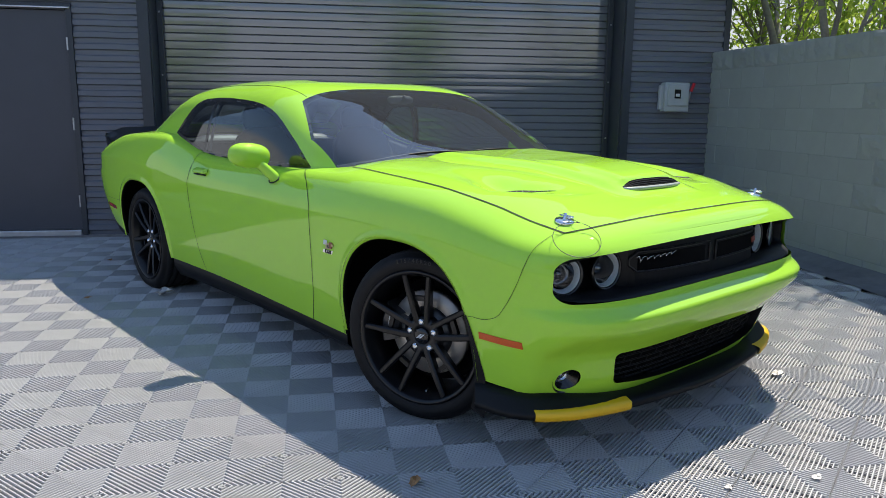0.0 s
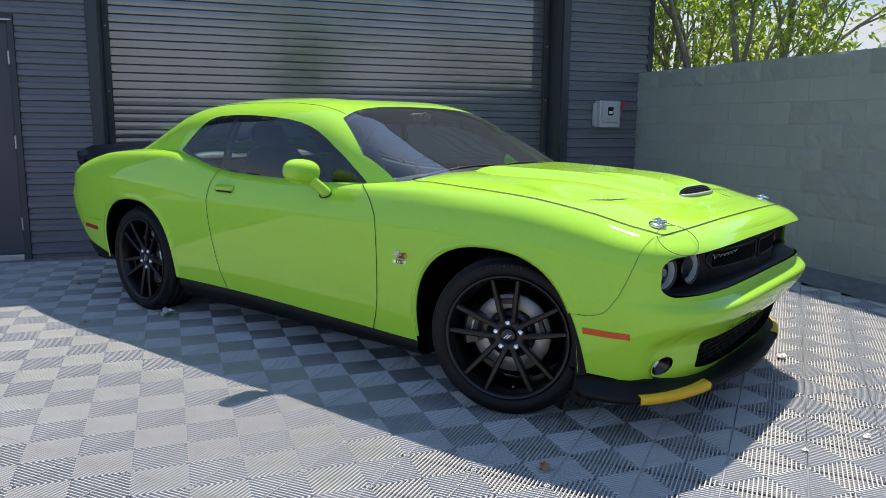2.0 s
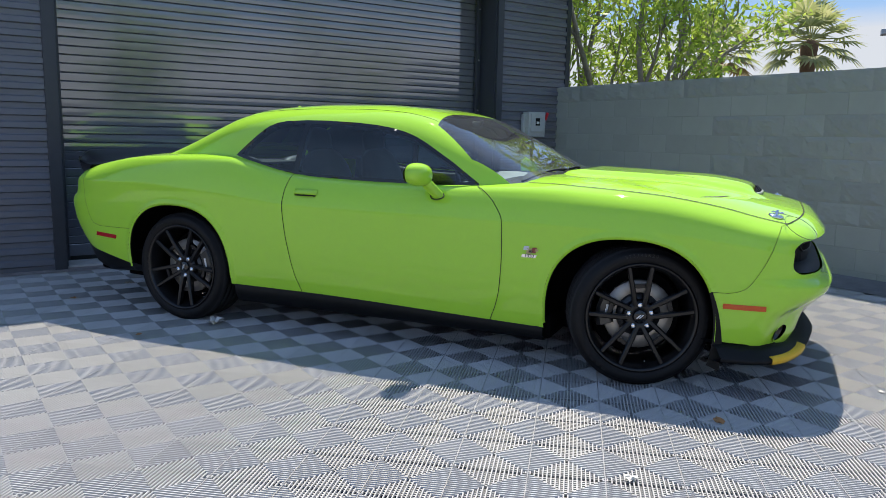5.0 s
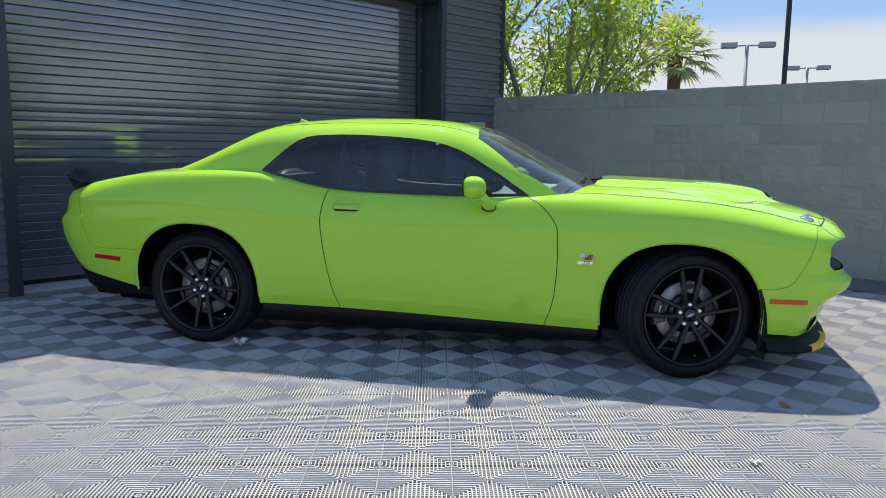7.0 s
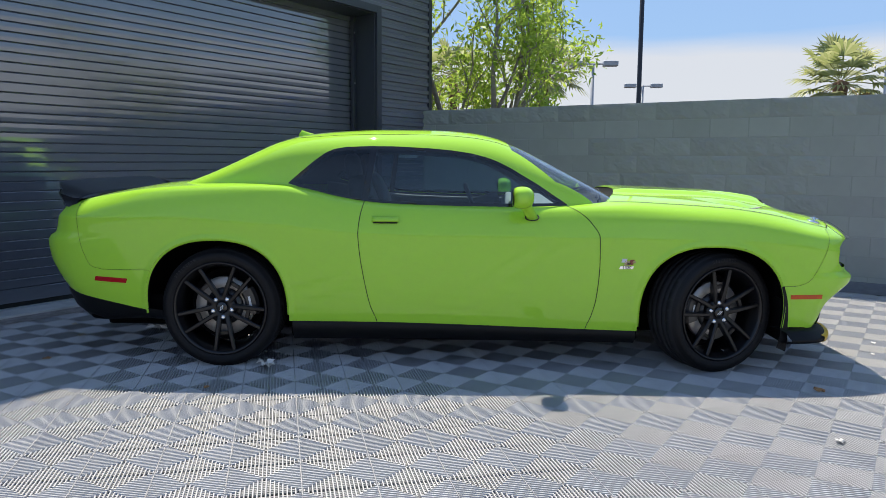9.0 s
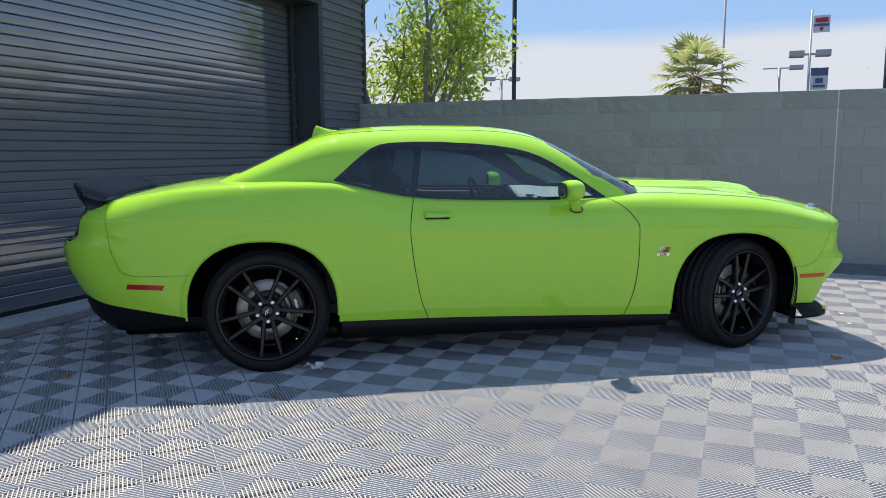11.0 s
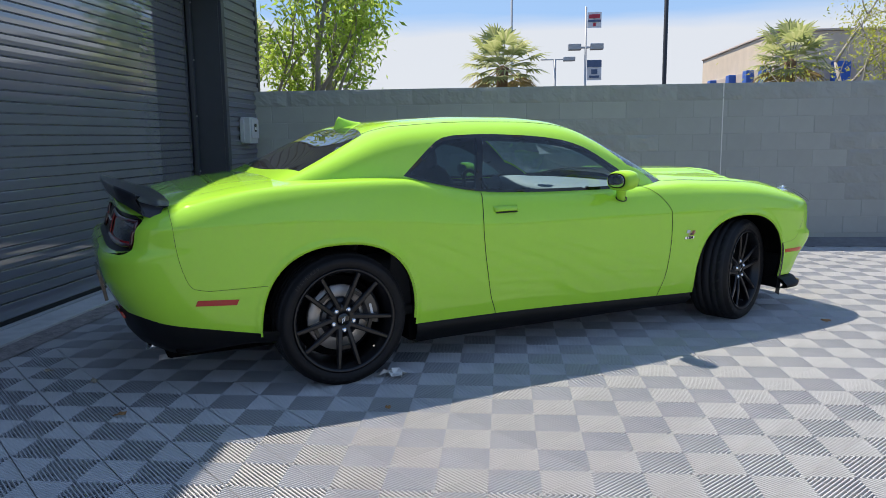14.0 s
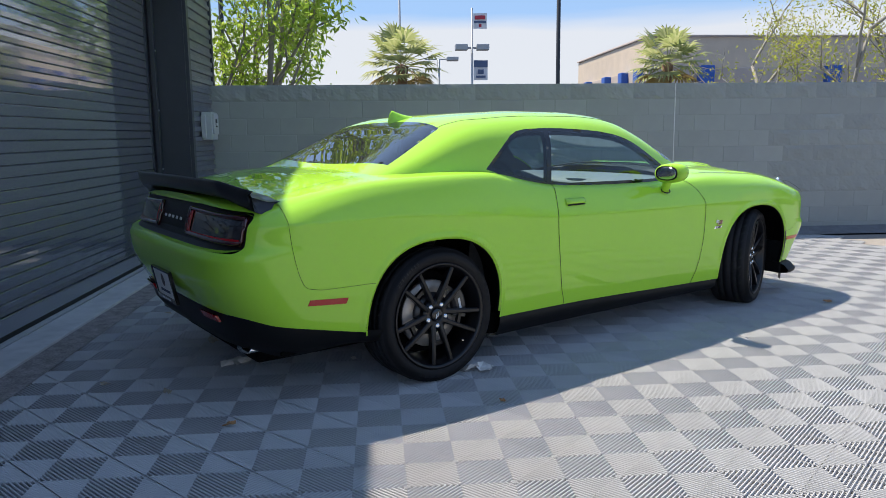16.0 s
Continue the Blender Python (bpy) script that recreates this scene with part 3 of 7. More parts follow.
def smooth(a, b, t):
    s = np.clip((t - a) / (b - a), 0, 1)
    return s * s * (3 - 2 * s)


# lines of the body, x forward from the rear axle
sill_z = curve((-1.25, 0.482), (-1.15, 0.475), (-1.02, 0.432), (-0.9, 0.408), (-0.48, 0.338), (0.39, 0.284), (0.9, 0.281), (2.16, 0.253), (2.45, 0.248), (3.35, 0.279), (3.55, 0.275), (3.72, 0.235), (3.9, 0.215))
half_w = curve((-1.25, 0.958), (-0.8, 0.966), (-0.4, 0.974), (0, 0.976), (0.6, 0.960), (1.2, 0.951), (2.0, 0.953), (2.4, 0.960), (3.0, 0.955), (3.4, 0.946), (3.9, 0.944))
crease_z = curve((-1.25, 0.905), (-0.86, 0.911), (-0.3, 0.913), (0.03, 0.893), (0.355, 0.869), (0.618, 0.841), (0.815, 0.826), (1.34, 0.818), (2.2, 0.811), (3.09, 0.798), (3.6, 0.745), (3.9, 0.70))
shoulder_z = curve((-1.25, 0.985), (-1.0, 1.000), (-0.878, 1.02), (-0.736, 1.043), (-0.5, 1.072), (-0.164, 1.091), (0.137, 1.096), (0.338, 1.092), (0.471, 1.069), (0.671, 1.026), (0.805, 1.004), (1.0, 0.988), (1.677, 0.974),
                   (2.08, 0.983), (2.35, 0.987), (2.69, 0.976), (3.03, 0.957), (3.365, 0.911), (3.57, 0.868), (3.70, 0.853), (3.85, 0.853))
shoulder_y = curve((-1.25, 0.835), (-0.9, 0.858), (-0.5, 0.888), (0, 0.898), (0.4, 0.890), (0.8, 0.880), (1.5, 0.880), (2.1, 0.878), (2.6, 0.876), (3.0, 0.870), (3.4, 0.858), (3.9, 0.855))
front_x = curve((0.2, 3.68), (0.29, 3.730), (0.40, 3.768), (0.48, 3.826), (0.54, 3.860), (0.575, 3.867), (0.593, 3.850), (0.618, 3.819), (0.66, 3.813), (0.75, 3.814), (0.78, 3.822), (0.797, 3.823), (0.815, 3.817), (0.838, 3.802), (0.858, 3.783), (0.90, 3.76))
rear_x = curve((0.30, -0.97), (0.344, -1.0), (0.424, -1.094), (0.535, -1.165), (0.657, -1.213), (0.743, -1.222), (0.775, -1.21), (0.815, -1.165), (0.898, -1.142), (1.0, -1.10), (1.05, -1.06))
crown = curve((-1.2, 0.03), (-0.3, 0.036), (0.5, 0.06), (2.3, 0.064), (3.0, 0.072), (3.25, 0.074), (3.45, 0.078), (3.6, 0.072), (3.70, 0.048), (3.74, 0.030), (3.762, 0.013), (3.773, 0.0))
vent_y = curve((2.6, 0.590), (3.0, 0.605), (3.163, 0.605), (3.33, 0.487), (3.45, 0.42))
vent_depth = curve((2.6, 0.0), (2.8, 0.004), (2.9, 0.012), (3.0, 0.026), (3.14, 0.052), (3.25, 0.038), (3.33, 0.018), (3.43, 0.0))
ARCHES = ((-0.064, 0.350, 0.435), (2.892, 0.335, 0.437))
ARCH_N = 2.4
REAR_A, SIDE_A, FRONT_A = 1.5, 3.4, 1.5
SIDE_V, TOP_V = 0.72, 0.86


def plan(a, n=5.5):
    """Along the flank: nominal x, the wrap's factors, for a from tail centre to nose centre."""
    a = np.asarray(a, float)
    ph = np.where(a < 0, -a / REAR_A, np.where(a > SIDE_A, (a - SIDE_A) / FRONT_A, 0.0)) * math.pi / 2
    c, s = np.cos(ph), np.sin(ph)
    n = np.where(a > 0, 5.0, n)
    r = (np.abs(c) ** n + np.abs(s) ** n) ** (-1 / n)
    return r * s, r * c


def flank(a, v, skin=0.0):
    """A point of the right-hand skin: v runs up the side, then over the top to the middle."""
    sx, cy = plan(a)
    base = np.clip(a, 0, SIDE_A) - 0.4
    nom = np.where(a < 0, -0.4 - 0.80 * sx, np.where(a > SIDE_A, 3.0 + 0.83 * sx, base))
    zb, zs, zc = sill_z(nom), shoulder_z(nom), crease_z(nom)
    s = np.clip(v / SIDE_V, 0, 1)
    w = np.clip((v - SIDE_V) / TOP_V, 0, 1)
    z = zb + (zs - zb) * s
    t_up = np.clip((z - zc) / np.maximum(zs - zc, 0.02), 0, 1)
    t_dn = np.clip((zc - z) / (zc - zb), 0, 1)
    fore = smooth(2.2, 2.9, nom)
    inset = (half_w(nom) - shoulder_y(nom)) * ((0.55 - 0.20 * fore) * t_up + (0.45 + 0.20 * fore) * t_up ** (3.0 + fore)) + 0.014 * t_dn + 0.040 * t_dn ** 2.6
    W = half_w(nom) - inset - skin
    x = np.where(a < 0, -0.4 + (rear_x(z) + 0.4 + skin) * sx, np.where(a > SIDE_A, 3.0 + (front_x(z) - 3.015 - skin) * sx, base))
    y = W * cy
    tuck = np.clip(y / 0.72, 0, 1) ** 3.5 * (1 - smooth(0.77, 0.91, y)) * (1 - smooth(0.42, 0.55, z))
    x = x - np.where(a > SIDE_A, 0.055 * tuck, 0)
    flare = np.zeros_like(z)
    for ax, az, ar in ARCHES:
        d = (np.abs(x - ax) ** ARCH_N + np.abs(z - az) ** ARCH_N) ** (1 / ARCH_N) - ar
        flare = np.maximum(flare, 0.009 * (1 - smooth(0.0, 0.032, d)))
    y = y + np.where((a > -0.6) & (a < SIDE_A + 0.6), flare, 0)
    # top
    yy = y * (1 - w)
    top = crown(x) * (1 - (1 - w) ** (3.2 + 2.4 * smooth(2.2, 2.5, x) - 1.3 * smooth(3.2, 3.5, x)))
    bul = smooth(2.3, 2.5, x) * (1 - smooth(3.36, 3.56, x))
    half = 0.36 - 0.10 * smooth(2.5, 3.4, x)
    top = top + 0.030 * bul * (1 - smooth(half - 0.05, half + 0.03, yy))
    snout = (1 - smooth(0.155, 0.225, yy)) * smooth(2.9, 3.3, x) * (1 - smooth(3.415, 3.450, x))
    top = top + 0.022 * snout
    dent = vent_depth(x) * np.exp(-0.5 * ((yy - vent_y(x)) / 0.062) ** 2)
    top = top - np.where(w > 0, dent, 0)
    z = np.where(w > 0, zs + top, z)
    return np.stack([x, -yy, z], -1)


def flank_soft(p):
    """The same skin with its edges rounded by averaging across them."""
    a, v = p[:, 0], p[:, 1]
    k = 0.005 + 0.020 * np.exp(-((v - SIDE_V) / 0.05) ** 2)
    k = np.minimum(k, np.minimum(v, SIDE_V + TOP_V - v) + 1e-6)
    out = 0
    for o, wt in ((-1, 0.17), (-0.5, 0.21), (0, 0.24), (0.5, 0.21), (1, 0.17)):
        out = out + wt * flank(a, v + o * k)
    return np.concatenate([out, v[:, None]], 1)


def soft_min(a, b, k=0.03):
    h = np.clip(0.5 + 0.5 * (b - a) / k, 0, 1)
    return b + (a - b) * h - k * h * (1 - h)


class Sheet:
    """A grid of quads over a skin; it is cut and split along lines."""

    def __init__(self, fn, us, vs):
        self.fn, self.nu, self.nv = fn, len(us), len(vs)
        self.p = np.array([(u, v) for u in us for v in vs], float)
        self.cell = np.array([np.median(np.diff(us)), np.median(np.diff(vs))])
        i, j = np.meshgrid(np.arange(self.nu - 1), np.arange(self.nv - 1), indexing="ij")
        a = (i * self.nv + j).ravel()
        self.f = np.stack([a, a + self.nv, a + self.nv + 1, a + 1], -1)
        self.locked = np.zeros(len(self.p), bool)
        self.lines, self.count = np.zeros(len(self.p), np.int64), 0

    def snap(self, sd, reach=0.55, where=None):
        """Draws the nearest grid points on to the line sd = 0."""
        xyz = self.fn(self.p)
        s = sd(xyz)
        e = 1e-4
        g = np.stack([(sd(self.fn(self.p + (e, 0))) - sd(self.fn(self.p - (e, 0)))) / (2 * e), (sd(self.fn(self.p + (0, e))) - sd(self.fn(self.p - (0, e)))) / (2 * e)], -1)
        n2 = (g ** 2).sum(1) + 1e-9
        step = -(s / n2)[:, None] * g
        ok = (np.abs(step / self.cell) < reach).all(1) & ~self.locked
        if where is not None:
            ok &= where(xyz)
        self.p[ok] += step[ok]
        self.locked |= ok
        self.lines[ok] |= 1 << self.count
        self.count += 1

    def settle(self):
        """Halves the quads that a line crosses from corner to corner."""
        q, b = self.f, self.lines[self.f]
        d02, d13 = (b[:, 0] & b[:, 2]) != 0, (b[:, 1] & b[:, 3]) != 0
        c02 = d02 & ~((b[:, 1] & b[:, 0] & b[:, 2]) != 0) & ~((b[:, 3] & b[:, 0] & b[:, 2]) != 0)
        c13 = d13 & ~c02 & ~((b[:, 0] & b[:, 1] & b[:, 3]) != 0) & ~((b[:, 2] & b[:, 1] & b[:, 3]) != 0)
        keep = q[~(c02 | c13)]
        x, y = q[c02], q[c13]
        self.f = np.concatenate([keep, x[:, [0, 1, 2, 2]], x[:, [0, 2, 3, 3]], y[:, [0, 1, 3, 3]], y[:, [1, 2, 3, 3]]])

    def cut(self, sd, where):
        """Trims the faces that still cross sd = 0, keeping what lies outside."""
        xyz = self.fn(self.p)
        d = np.where(np.abs(sd(xyz)) < 5e-4, 0.0, sd(xyz))
        fd = d[self.f]
        mixed = (fd.min(1) < 0) & (fd.max(1) > 0) & where(self.centres())
        pts, faces, known = [], [], {}
        for f in self.f[mixed]:
            poly = list(dict.fromkeys(f.tolist()))
            out = []
            for a, b in zip(poly, poly[1:] + poly[:1]):
                if d[a] >= 0:
                    out.append(a)
                if d[a] * d[b] < 0:
                    key = (min(a, b), max(a, b))
                    if key not in known:
                        lo, hi = (self.p[a], self.p[b]) if d[a] > 0 else (self.p[b], self.p[a])
                        for _ in range(7):
                            mid = 0.5 * (lo + hi)
                            if sd(self.fn(mid[None]))[0] > 0:
                                lo = mid
                            else:
                                hi = mid
                        known[key] = len(self.p) + len(pts)
                        pts.append(lo)
                    out.append(known[key])
            for i in range(1, len(out) - 1):
                faces.append((out[0], out[i], out[i + 1], out[i + 1]))
        if faces:
            self.p = np.concatenate([self.p, np.array(pts)]) if pts else self.p
            self.f = np.concatenate([self.f[~mixed], np.array(faces)])

    def xyz(self):
        return self.fn(self.p)

    def centres(self):
        v = self.xyz()[self.f]
        tri = (self.f[:, 2] == self.f[:, 3])[:, None]
        return np.where(tri, v[:, :3].mean(1), v.mean(1))


def sub_mesh(name, verts, faces, mats, mirror=False, flip=False, smoothed=True):
    used, inv = np.unique(faces, return_inverse=True)
    v = verts[used].copy()
    f = inv.reshape(faces.shape)
    if mirror:
        v[:, 1] *= -1
    if mirror != flip:
        f = f[:, ::-1]
    me = mesh_from(name, v, f, mats, smoothed)
    return me


def rounded(y, z, cy, cz, hy, hz, r):
    qy, qz = np.abs(y - cy) - hy + r, np.abs(z - cz) - hz + r
    return np.minimum(np.maximum(qy, qz), 0) + np.hypot(np.maximum(qy, 0), np.maximum(qz, 0)) - r


door_rear = curve((0.25, 0.905), (0.29, 0.897), (0.385, 0.861), (0.538, 0.828), (0.706, 0.802), (0.822, 0.793), (0.905, 0.80), (1.02, 0.824))
door_front = curve((0.24, 2.147), (0.262, 2.153), (0.344, 2.184), (0.446, 2.207), (0.649, 2.221), (0.809, 2.217), (0.898, 2.166), (0.965, 2.085), (0.99, 2.03))
seam_front = curve((0.53, 3.39), (0.56, 3.45), (0.611, 3.489), (0.742, 3.551), (0.836, 3.578), (0.87, 3.588))
seam_rear = curve((0.592, -0.76), (0.61, -0.815), (0.65, -0.842), (0.789, -0.88), (0.956, -0.897))
hood_y = curve((2.22, 0.68), (2.28, 0.75), (2.37, 0.783), (2.73, 0.806), (3.09, 0.815), (3.38, 0.800), (3.52, 0.782), (3.62, 0.762))
belt_y = curve((-0.42, 0.76), (-0.2, 0.79), (0, 0.815), (0.3, 0.834), (0.8, 0.850), (1.4, 0.852), (2.0, 0.844), (2.12, 0.826), (2.25, 0.785), (2.36, 0.74))
roof_z = curve((-0.42, 1.075), (-0.3, 1.128), (-0.2, 1.172), (-0.05, 1.242), (0.1, 1.315), (0.25, 1.380), (0.4, 1.418), (0.62, 1.441), (0.91, 1.453), (1.2, 1.452), (1.45, 1.436), (1.6, 1.408), (1.75, 1.352), (1.9, 1.276), (2.07, 1.187), (2.25, 1.092), (2.36, 1.03))


def d_arch(k):
    ax, az, ar = ARCHES[k]
    return lambda p: (np.abs(p[:, 0] - ax) ** ARCH_N + np.abs(p[:, 2] - az) ** ARCH_N) ** (1 / ARCH_N) - ar


def arch_point(k, t, grow=0.0):
    """A place on the rounded-square edge of a wheel arch, at the angle t."""
    ax, az, ar = ARCHES[k]
    c, s = math.cos(t), math.sin(t)
    r = ar * (abs(c) ** ARCH_N + abs(s) ** ARCH_N) ** (-1 / ARCH_N) + grow
    return ax + r * c, az + r * s


def on_top(p):
    return p[:, 3] > SIDE_V + 0.004


def nose_x(y):
    return 3.691 - 0.091 * (np.abs(y) / 0.78) ** 5


grille_c = lambda y: 0.733 - 0.022 * (np.abs(y) / 0.86) ** 4
grille_h = lambda y: 0.092 - 0.016 * (np.abs(y) / 0.86) ** 4
d_grille = lambda p: np.maximum(rounded(np.abs(p[:, 1]), p[:, 2], 0.0, grille_c(p[:, 1]), 0.864, grille_h(p[:, 1]), 0.05), 3.55 - p[:, 0])
intake_w = lambda z: 0.556 + 0.30 * (z - 0.35)
d_intake = lambda p: np.maximum(rounded(np.abs(p[:, 1]), p[:, 2], 0.0, 0.3325 + 0.019 * (np.abs(p[:, 1]) / 0.6) ** 2, intake_w(p[:, 2]), 0.0945 - 0.033 * np.clip(np.abs(p[:, 1]) / 0.6, 0, 1) ** 2, 0.02), 3.3 - p[:, 0])
d_fog = lambda p: np.maximum(np.hypot(np.abs(p[:, 1]) - 0.724, p[:, 2] - 0.321) - 0.042, 3.3 - p[:, 0])
tail_drop = lambda y: 0.013 * (np.abs(y) / 0.79) ** 2
d_tail = lambda p: np.maximum(rounded(np.abs(p[:, 1]), p[:, 2], 0.0, 0.889 - tail_drop(p[:, 1]), 0.850, 0.104 - tail_drop(p[:, 1]), 0.035), p[:, 0] + 0.7)
d_door = lambda p: np.maximum(door_rear(p[:, 2]) - p[:, 0], p[:, 0] - door_front(p[:, 2]))
d_hood = lambda p: np.maximum(np.maximum(np.abs(p[:, 1]) - hood_y(p[:, 0]), p[:, 0] - nose_x(p[:, 1])), 2.285 + 0.15 * (1 - (np.abs(p[:, 1]) / 0.74) ** 2) - p[:, 0])
d_cabin = lambda p: np.maximum(np.maximum(np.abs(p[:, 1]) - belt_y(p[:, 0]) + 0.012, -0.215 - 0.06 * (1 - (np.abs(p[:, 1]) / 0.62) ** 2) - p[:, 0]), p[:, 0] - 2.30)
d_cowl = lambda p: np.maximum(np.maximum(np.abs(p[:, 1]) - hood_y(p[:, 0]) + 0.02, 2.1 - p[:, 0]), p[:, 0] - 2.285 - 0.15 * (1 - (np.abs(p[:, 1]) / 0.74) ** 2))
d_deck = lambda p: np.maximum(np.maximum(np.abs(p[:, 1]) - 0.715 + 0.05 * smooth(-0.5, -0.2, p[:, 0]), p[:, 0] + 0.19), -1.03 - p[:, 0])
d_bumper = lambda p: soft_min(np.maximum(3.22 - p[:, 0], p[:, 2] - 0.533), np.where(on_top(p), nose_x(p[:, 1]), seam_front(p[:, 2])) - p[:, 0])
d_tailend = lambda p: soft_min(np.maximum(p[:, 0] + 0.41, p[:, 2] - 0.592), p[:, 0] - np.where(on_top(p), -1.035, seam_rear(p[:, 2])))

car = thing("muscle_car", "lime green two-door muscle coupe with black wheels, spoiler and splitter", "car", pose(-0.2464, 5.9641, 0, 0, 0, -58.226))


def car_part(name, me, parent=None, label=""):
    return part(name, me, None, parent or car, label)


def body_shell():
    us = np.concatenate([np.linspace(-REAR_A, 0, 74)[:-1], np.linspace(0, SIDE_A, 190)[:-1], np.linspace(SIDE_A, SIDE_A + FRONT_A, 104)])
    vs = np.concatenate([np.linspace(0, SIDE_V, 58)[:-1], np.linspace(SIDE_V, SIDE_V + TOP_V, 50)])
    sh = Sheet(flank_soft, us, vs)
    low = lambda p: ~on_top(p)
    for k in (0, 1):
        sh.snap(d_arch(k), 0.75, low)
    for d in (d_grille, d_intake, d_fog, d_tail):
        sh.snap(d, 0.7, low)
    sh.snap(lambda p: np.abs(p[:, 1]) - hood_y(p[:, 0]), 0.80, lambda p: on_top(p) & (p[:, 0] > 2.45) & (p[:, 0] < nose_x(p[:, 1]) + 0.02))
    sh.snap(d_bumper, 0.55, lambda p: p[:, 0] > 3.1)
    sh.snap(d_tailend, 0.55, lambda p: (p[:, 0] < -0.3))
    sh.snap(d_door, 0.55, lambda p: (p[:, 2] < 1.03) & (np.abs(p[:, 1]) > 0.8))
    for d in (d_hood, d_cabin, d_deck):
        sh.snap(d, 0.74, on_top)
    sh.settle()
    for d in (d_grille, d_intake, d_fog, d_tail):
        sh.cut(d, low)
    xyz, c = sh.xyz()[:, :3], sh.centres()
    top = on_top(c)
    cls = np.full(len(c), "fender", dtype=object)
    cls[c[:, 0] < 1.5] = "quarter_panel"
    cls[(d_door(c) < 0) & ~top | ((d_door(c) < 0) & (np.abs(c[:, 1]) > belt_y(c[:, 0]) - 0.012))] = "door"
    cls[(d_bumper(c) < 0) & (c[:, 0] > 3.1)] = "front_bumper"
    cls[(d_tailend(c) < 0) & (c[:, 0] < -0.3)] = "rear_bumper"
    cls[(d_deck(c) < 0) & top] = "boot_lid"
    cls[(d_hood(c) < 0) & top] = "bonnet"
    gone = (d_arch(0)(c) < 0) | (d_arch(1)(c) < 0)
    gone |= ~top & ((d_grille(c) < -0.0003) | (d_intake(c) < 0) | (d_fog(c) < 0) | (d_tail(c) < 0))
    gone |= top & ((d_cabin(c) < 0) | (d_cowl(c) < 0))
    cls[gone] = ""
    # true normals of the skin, so that trimmed edges shade evenly
    q = np.stack([np.clip(sh.p[:, 0], -REAR_A + 0.012, SIDE_A + FRONT_A - 0.012), np.clip(sh.p[:, 1], 0.004, SIDE_V + TOP_V - 0.004)], 1)
    e = 0.002
    nrm = np.cross((flank_soft(q + (e, 0)) - flank_soft(q - (e, 0)))[:, :3], (flank_soft(q + (0, e)) - flank_soft(q - (0, e)))[:, :3])
    nrm = nrm / np.maximum(np.linalg.norm(nrm, axis=1), 1e-12)[:, None]
    if ((xyz - (1.3, 0, 0.4)) * nrm).sum() < 0:
        nrm = -nrm
    kd = KDTree(len(xyz))
    for i, p in enumerate(xyz):
        kd.insert(p, i)
    kd.balance()

    def shade(me):
        out = []
        for v in me.vertices:
            n = nrm[kd.find((v.co.x, -abs(v.co.y), v.co.z))[1]]
            out.append((n[0], 0.0 if abs(v.co.y) < 1e-4 else n[1] if v.co.y < 0 else -n[1], n[2]))
        me.normals_split_custom_set_from_vertices(out)
        return me

    made = {}
    labels = {"door": "lime green door", "fender": "lime green front wing", "quarter_panel": "lime green rear quarter panel"}
    for name in ("quarter_panel", "door", "fender"):
        f = sh.f[cls == name]
        for mirror in (False, True):
            o = car_part(name, shade(sub_mesh(name, xyz, f, PAINT, mirror)), None, labels[name])
            made[name, mirror] = o
    for name, label in (("front_bumper", "lime green front bumper"), ("rear_bumper", "lime green rear bumper"), ("boot_lid", "lime green boot lid"), ("bonnet", "lime green bonnet with a raised middle and scoop")):
        f = sh.f[cls == name]
        used, inv = np.unique(f, return_inverse=True)
        v = xyz[used]
        q = inv.reshape(f.shape)
        both = np.concatenate([v, v * (1, -1, 1)])
        me = mesh_from(name, both, np.concatenate([q, q[:, ::-1] + len(v)]), PAINT, True)
        bm = bmesh.new()
        bm.from_mesh(me)
        bmesh.ops.remove_doubles(bm, verts=[x for x in bm.verts if abs(x.co.y) < 0.004], dist=0.006)
        bm.to_mesh(me)
        bm.free()
        me.polygons.foreach_set("use_smooth", [True] * len(me.polygons))
        made[name, False] = car_part(name, shade(me), None, label)
    # folded lips and liners of the wheel arches
    for k_arch, (ax, az, ar) in enumerate(ARCHES):
        for side in (-1, 1):
            vs_, fs_ = [], []
            n = 40
            for i in range(n + 1):
                lo = math.degrees(math.asin((float(sill_z(ax)) + (0.02 if ax < 1 else 0.012) - az) / ar))
                t = math.radians(lo + (180 - 2 * lo) * i / n)
                px, pz = arch_point(k_arch, t)
                a_ = px + 0.4
                col = np.array([[a_, vv] for vv in np.linspace(0.0, SIDE_V, 60)])
                cp = flank_soft(col)
                yo = float(np.interp(pz, cp[:, 2], -cp[:, 1]))
                for rr, yy in ((0.0, yo - 0.001), (-0.012, yo - 0.006), (-0.012, yo - 0.03), (0.05, yo - 0.06), (0.06, 0.56), (-0.30, 0.54)):
                    qx, qz = arch_point(k_arch, t, rr)
                    vs_.append((qx, side * yy, qz))
            m = 6
            for i in range(n):
                for j in range(m - 1):
                    q = (i * m + j, (i + 1) * m + j, (i + 1) * m + j + 1, i * m + j + 1)
                    fs_.append(q)
            idx = [0 if (k % (m - 1)) < 1 else 1 for k in range(len(fs_))]
            me = mesh_from("wheel_arch_liner", vs_, fs_, [PAINT, UNDER], True, idx)
            car_part("wheel_arch_liner", me, None, "black wheel arch liner")
    return made


PANELS = body_shell()


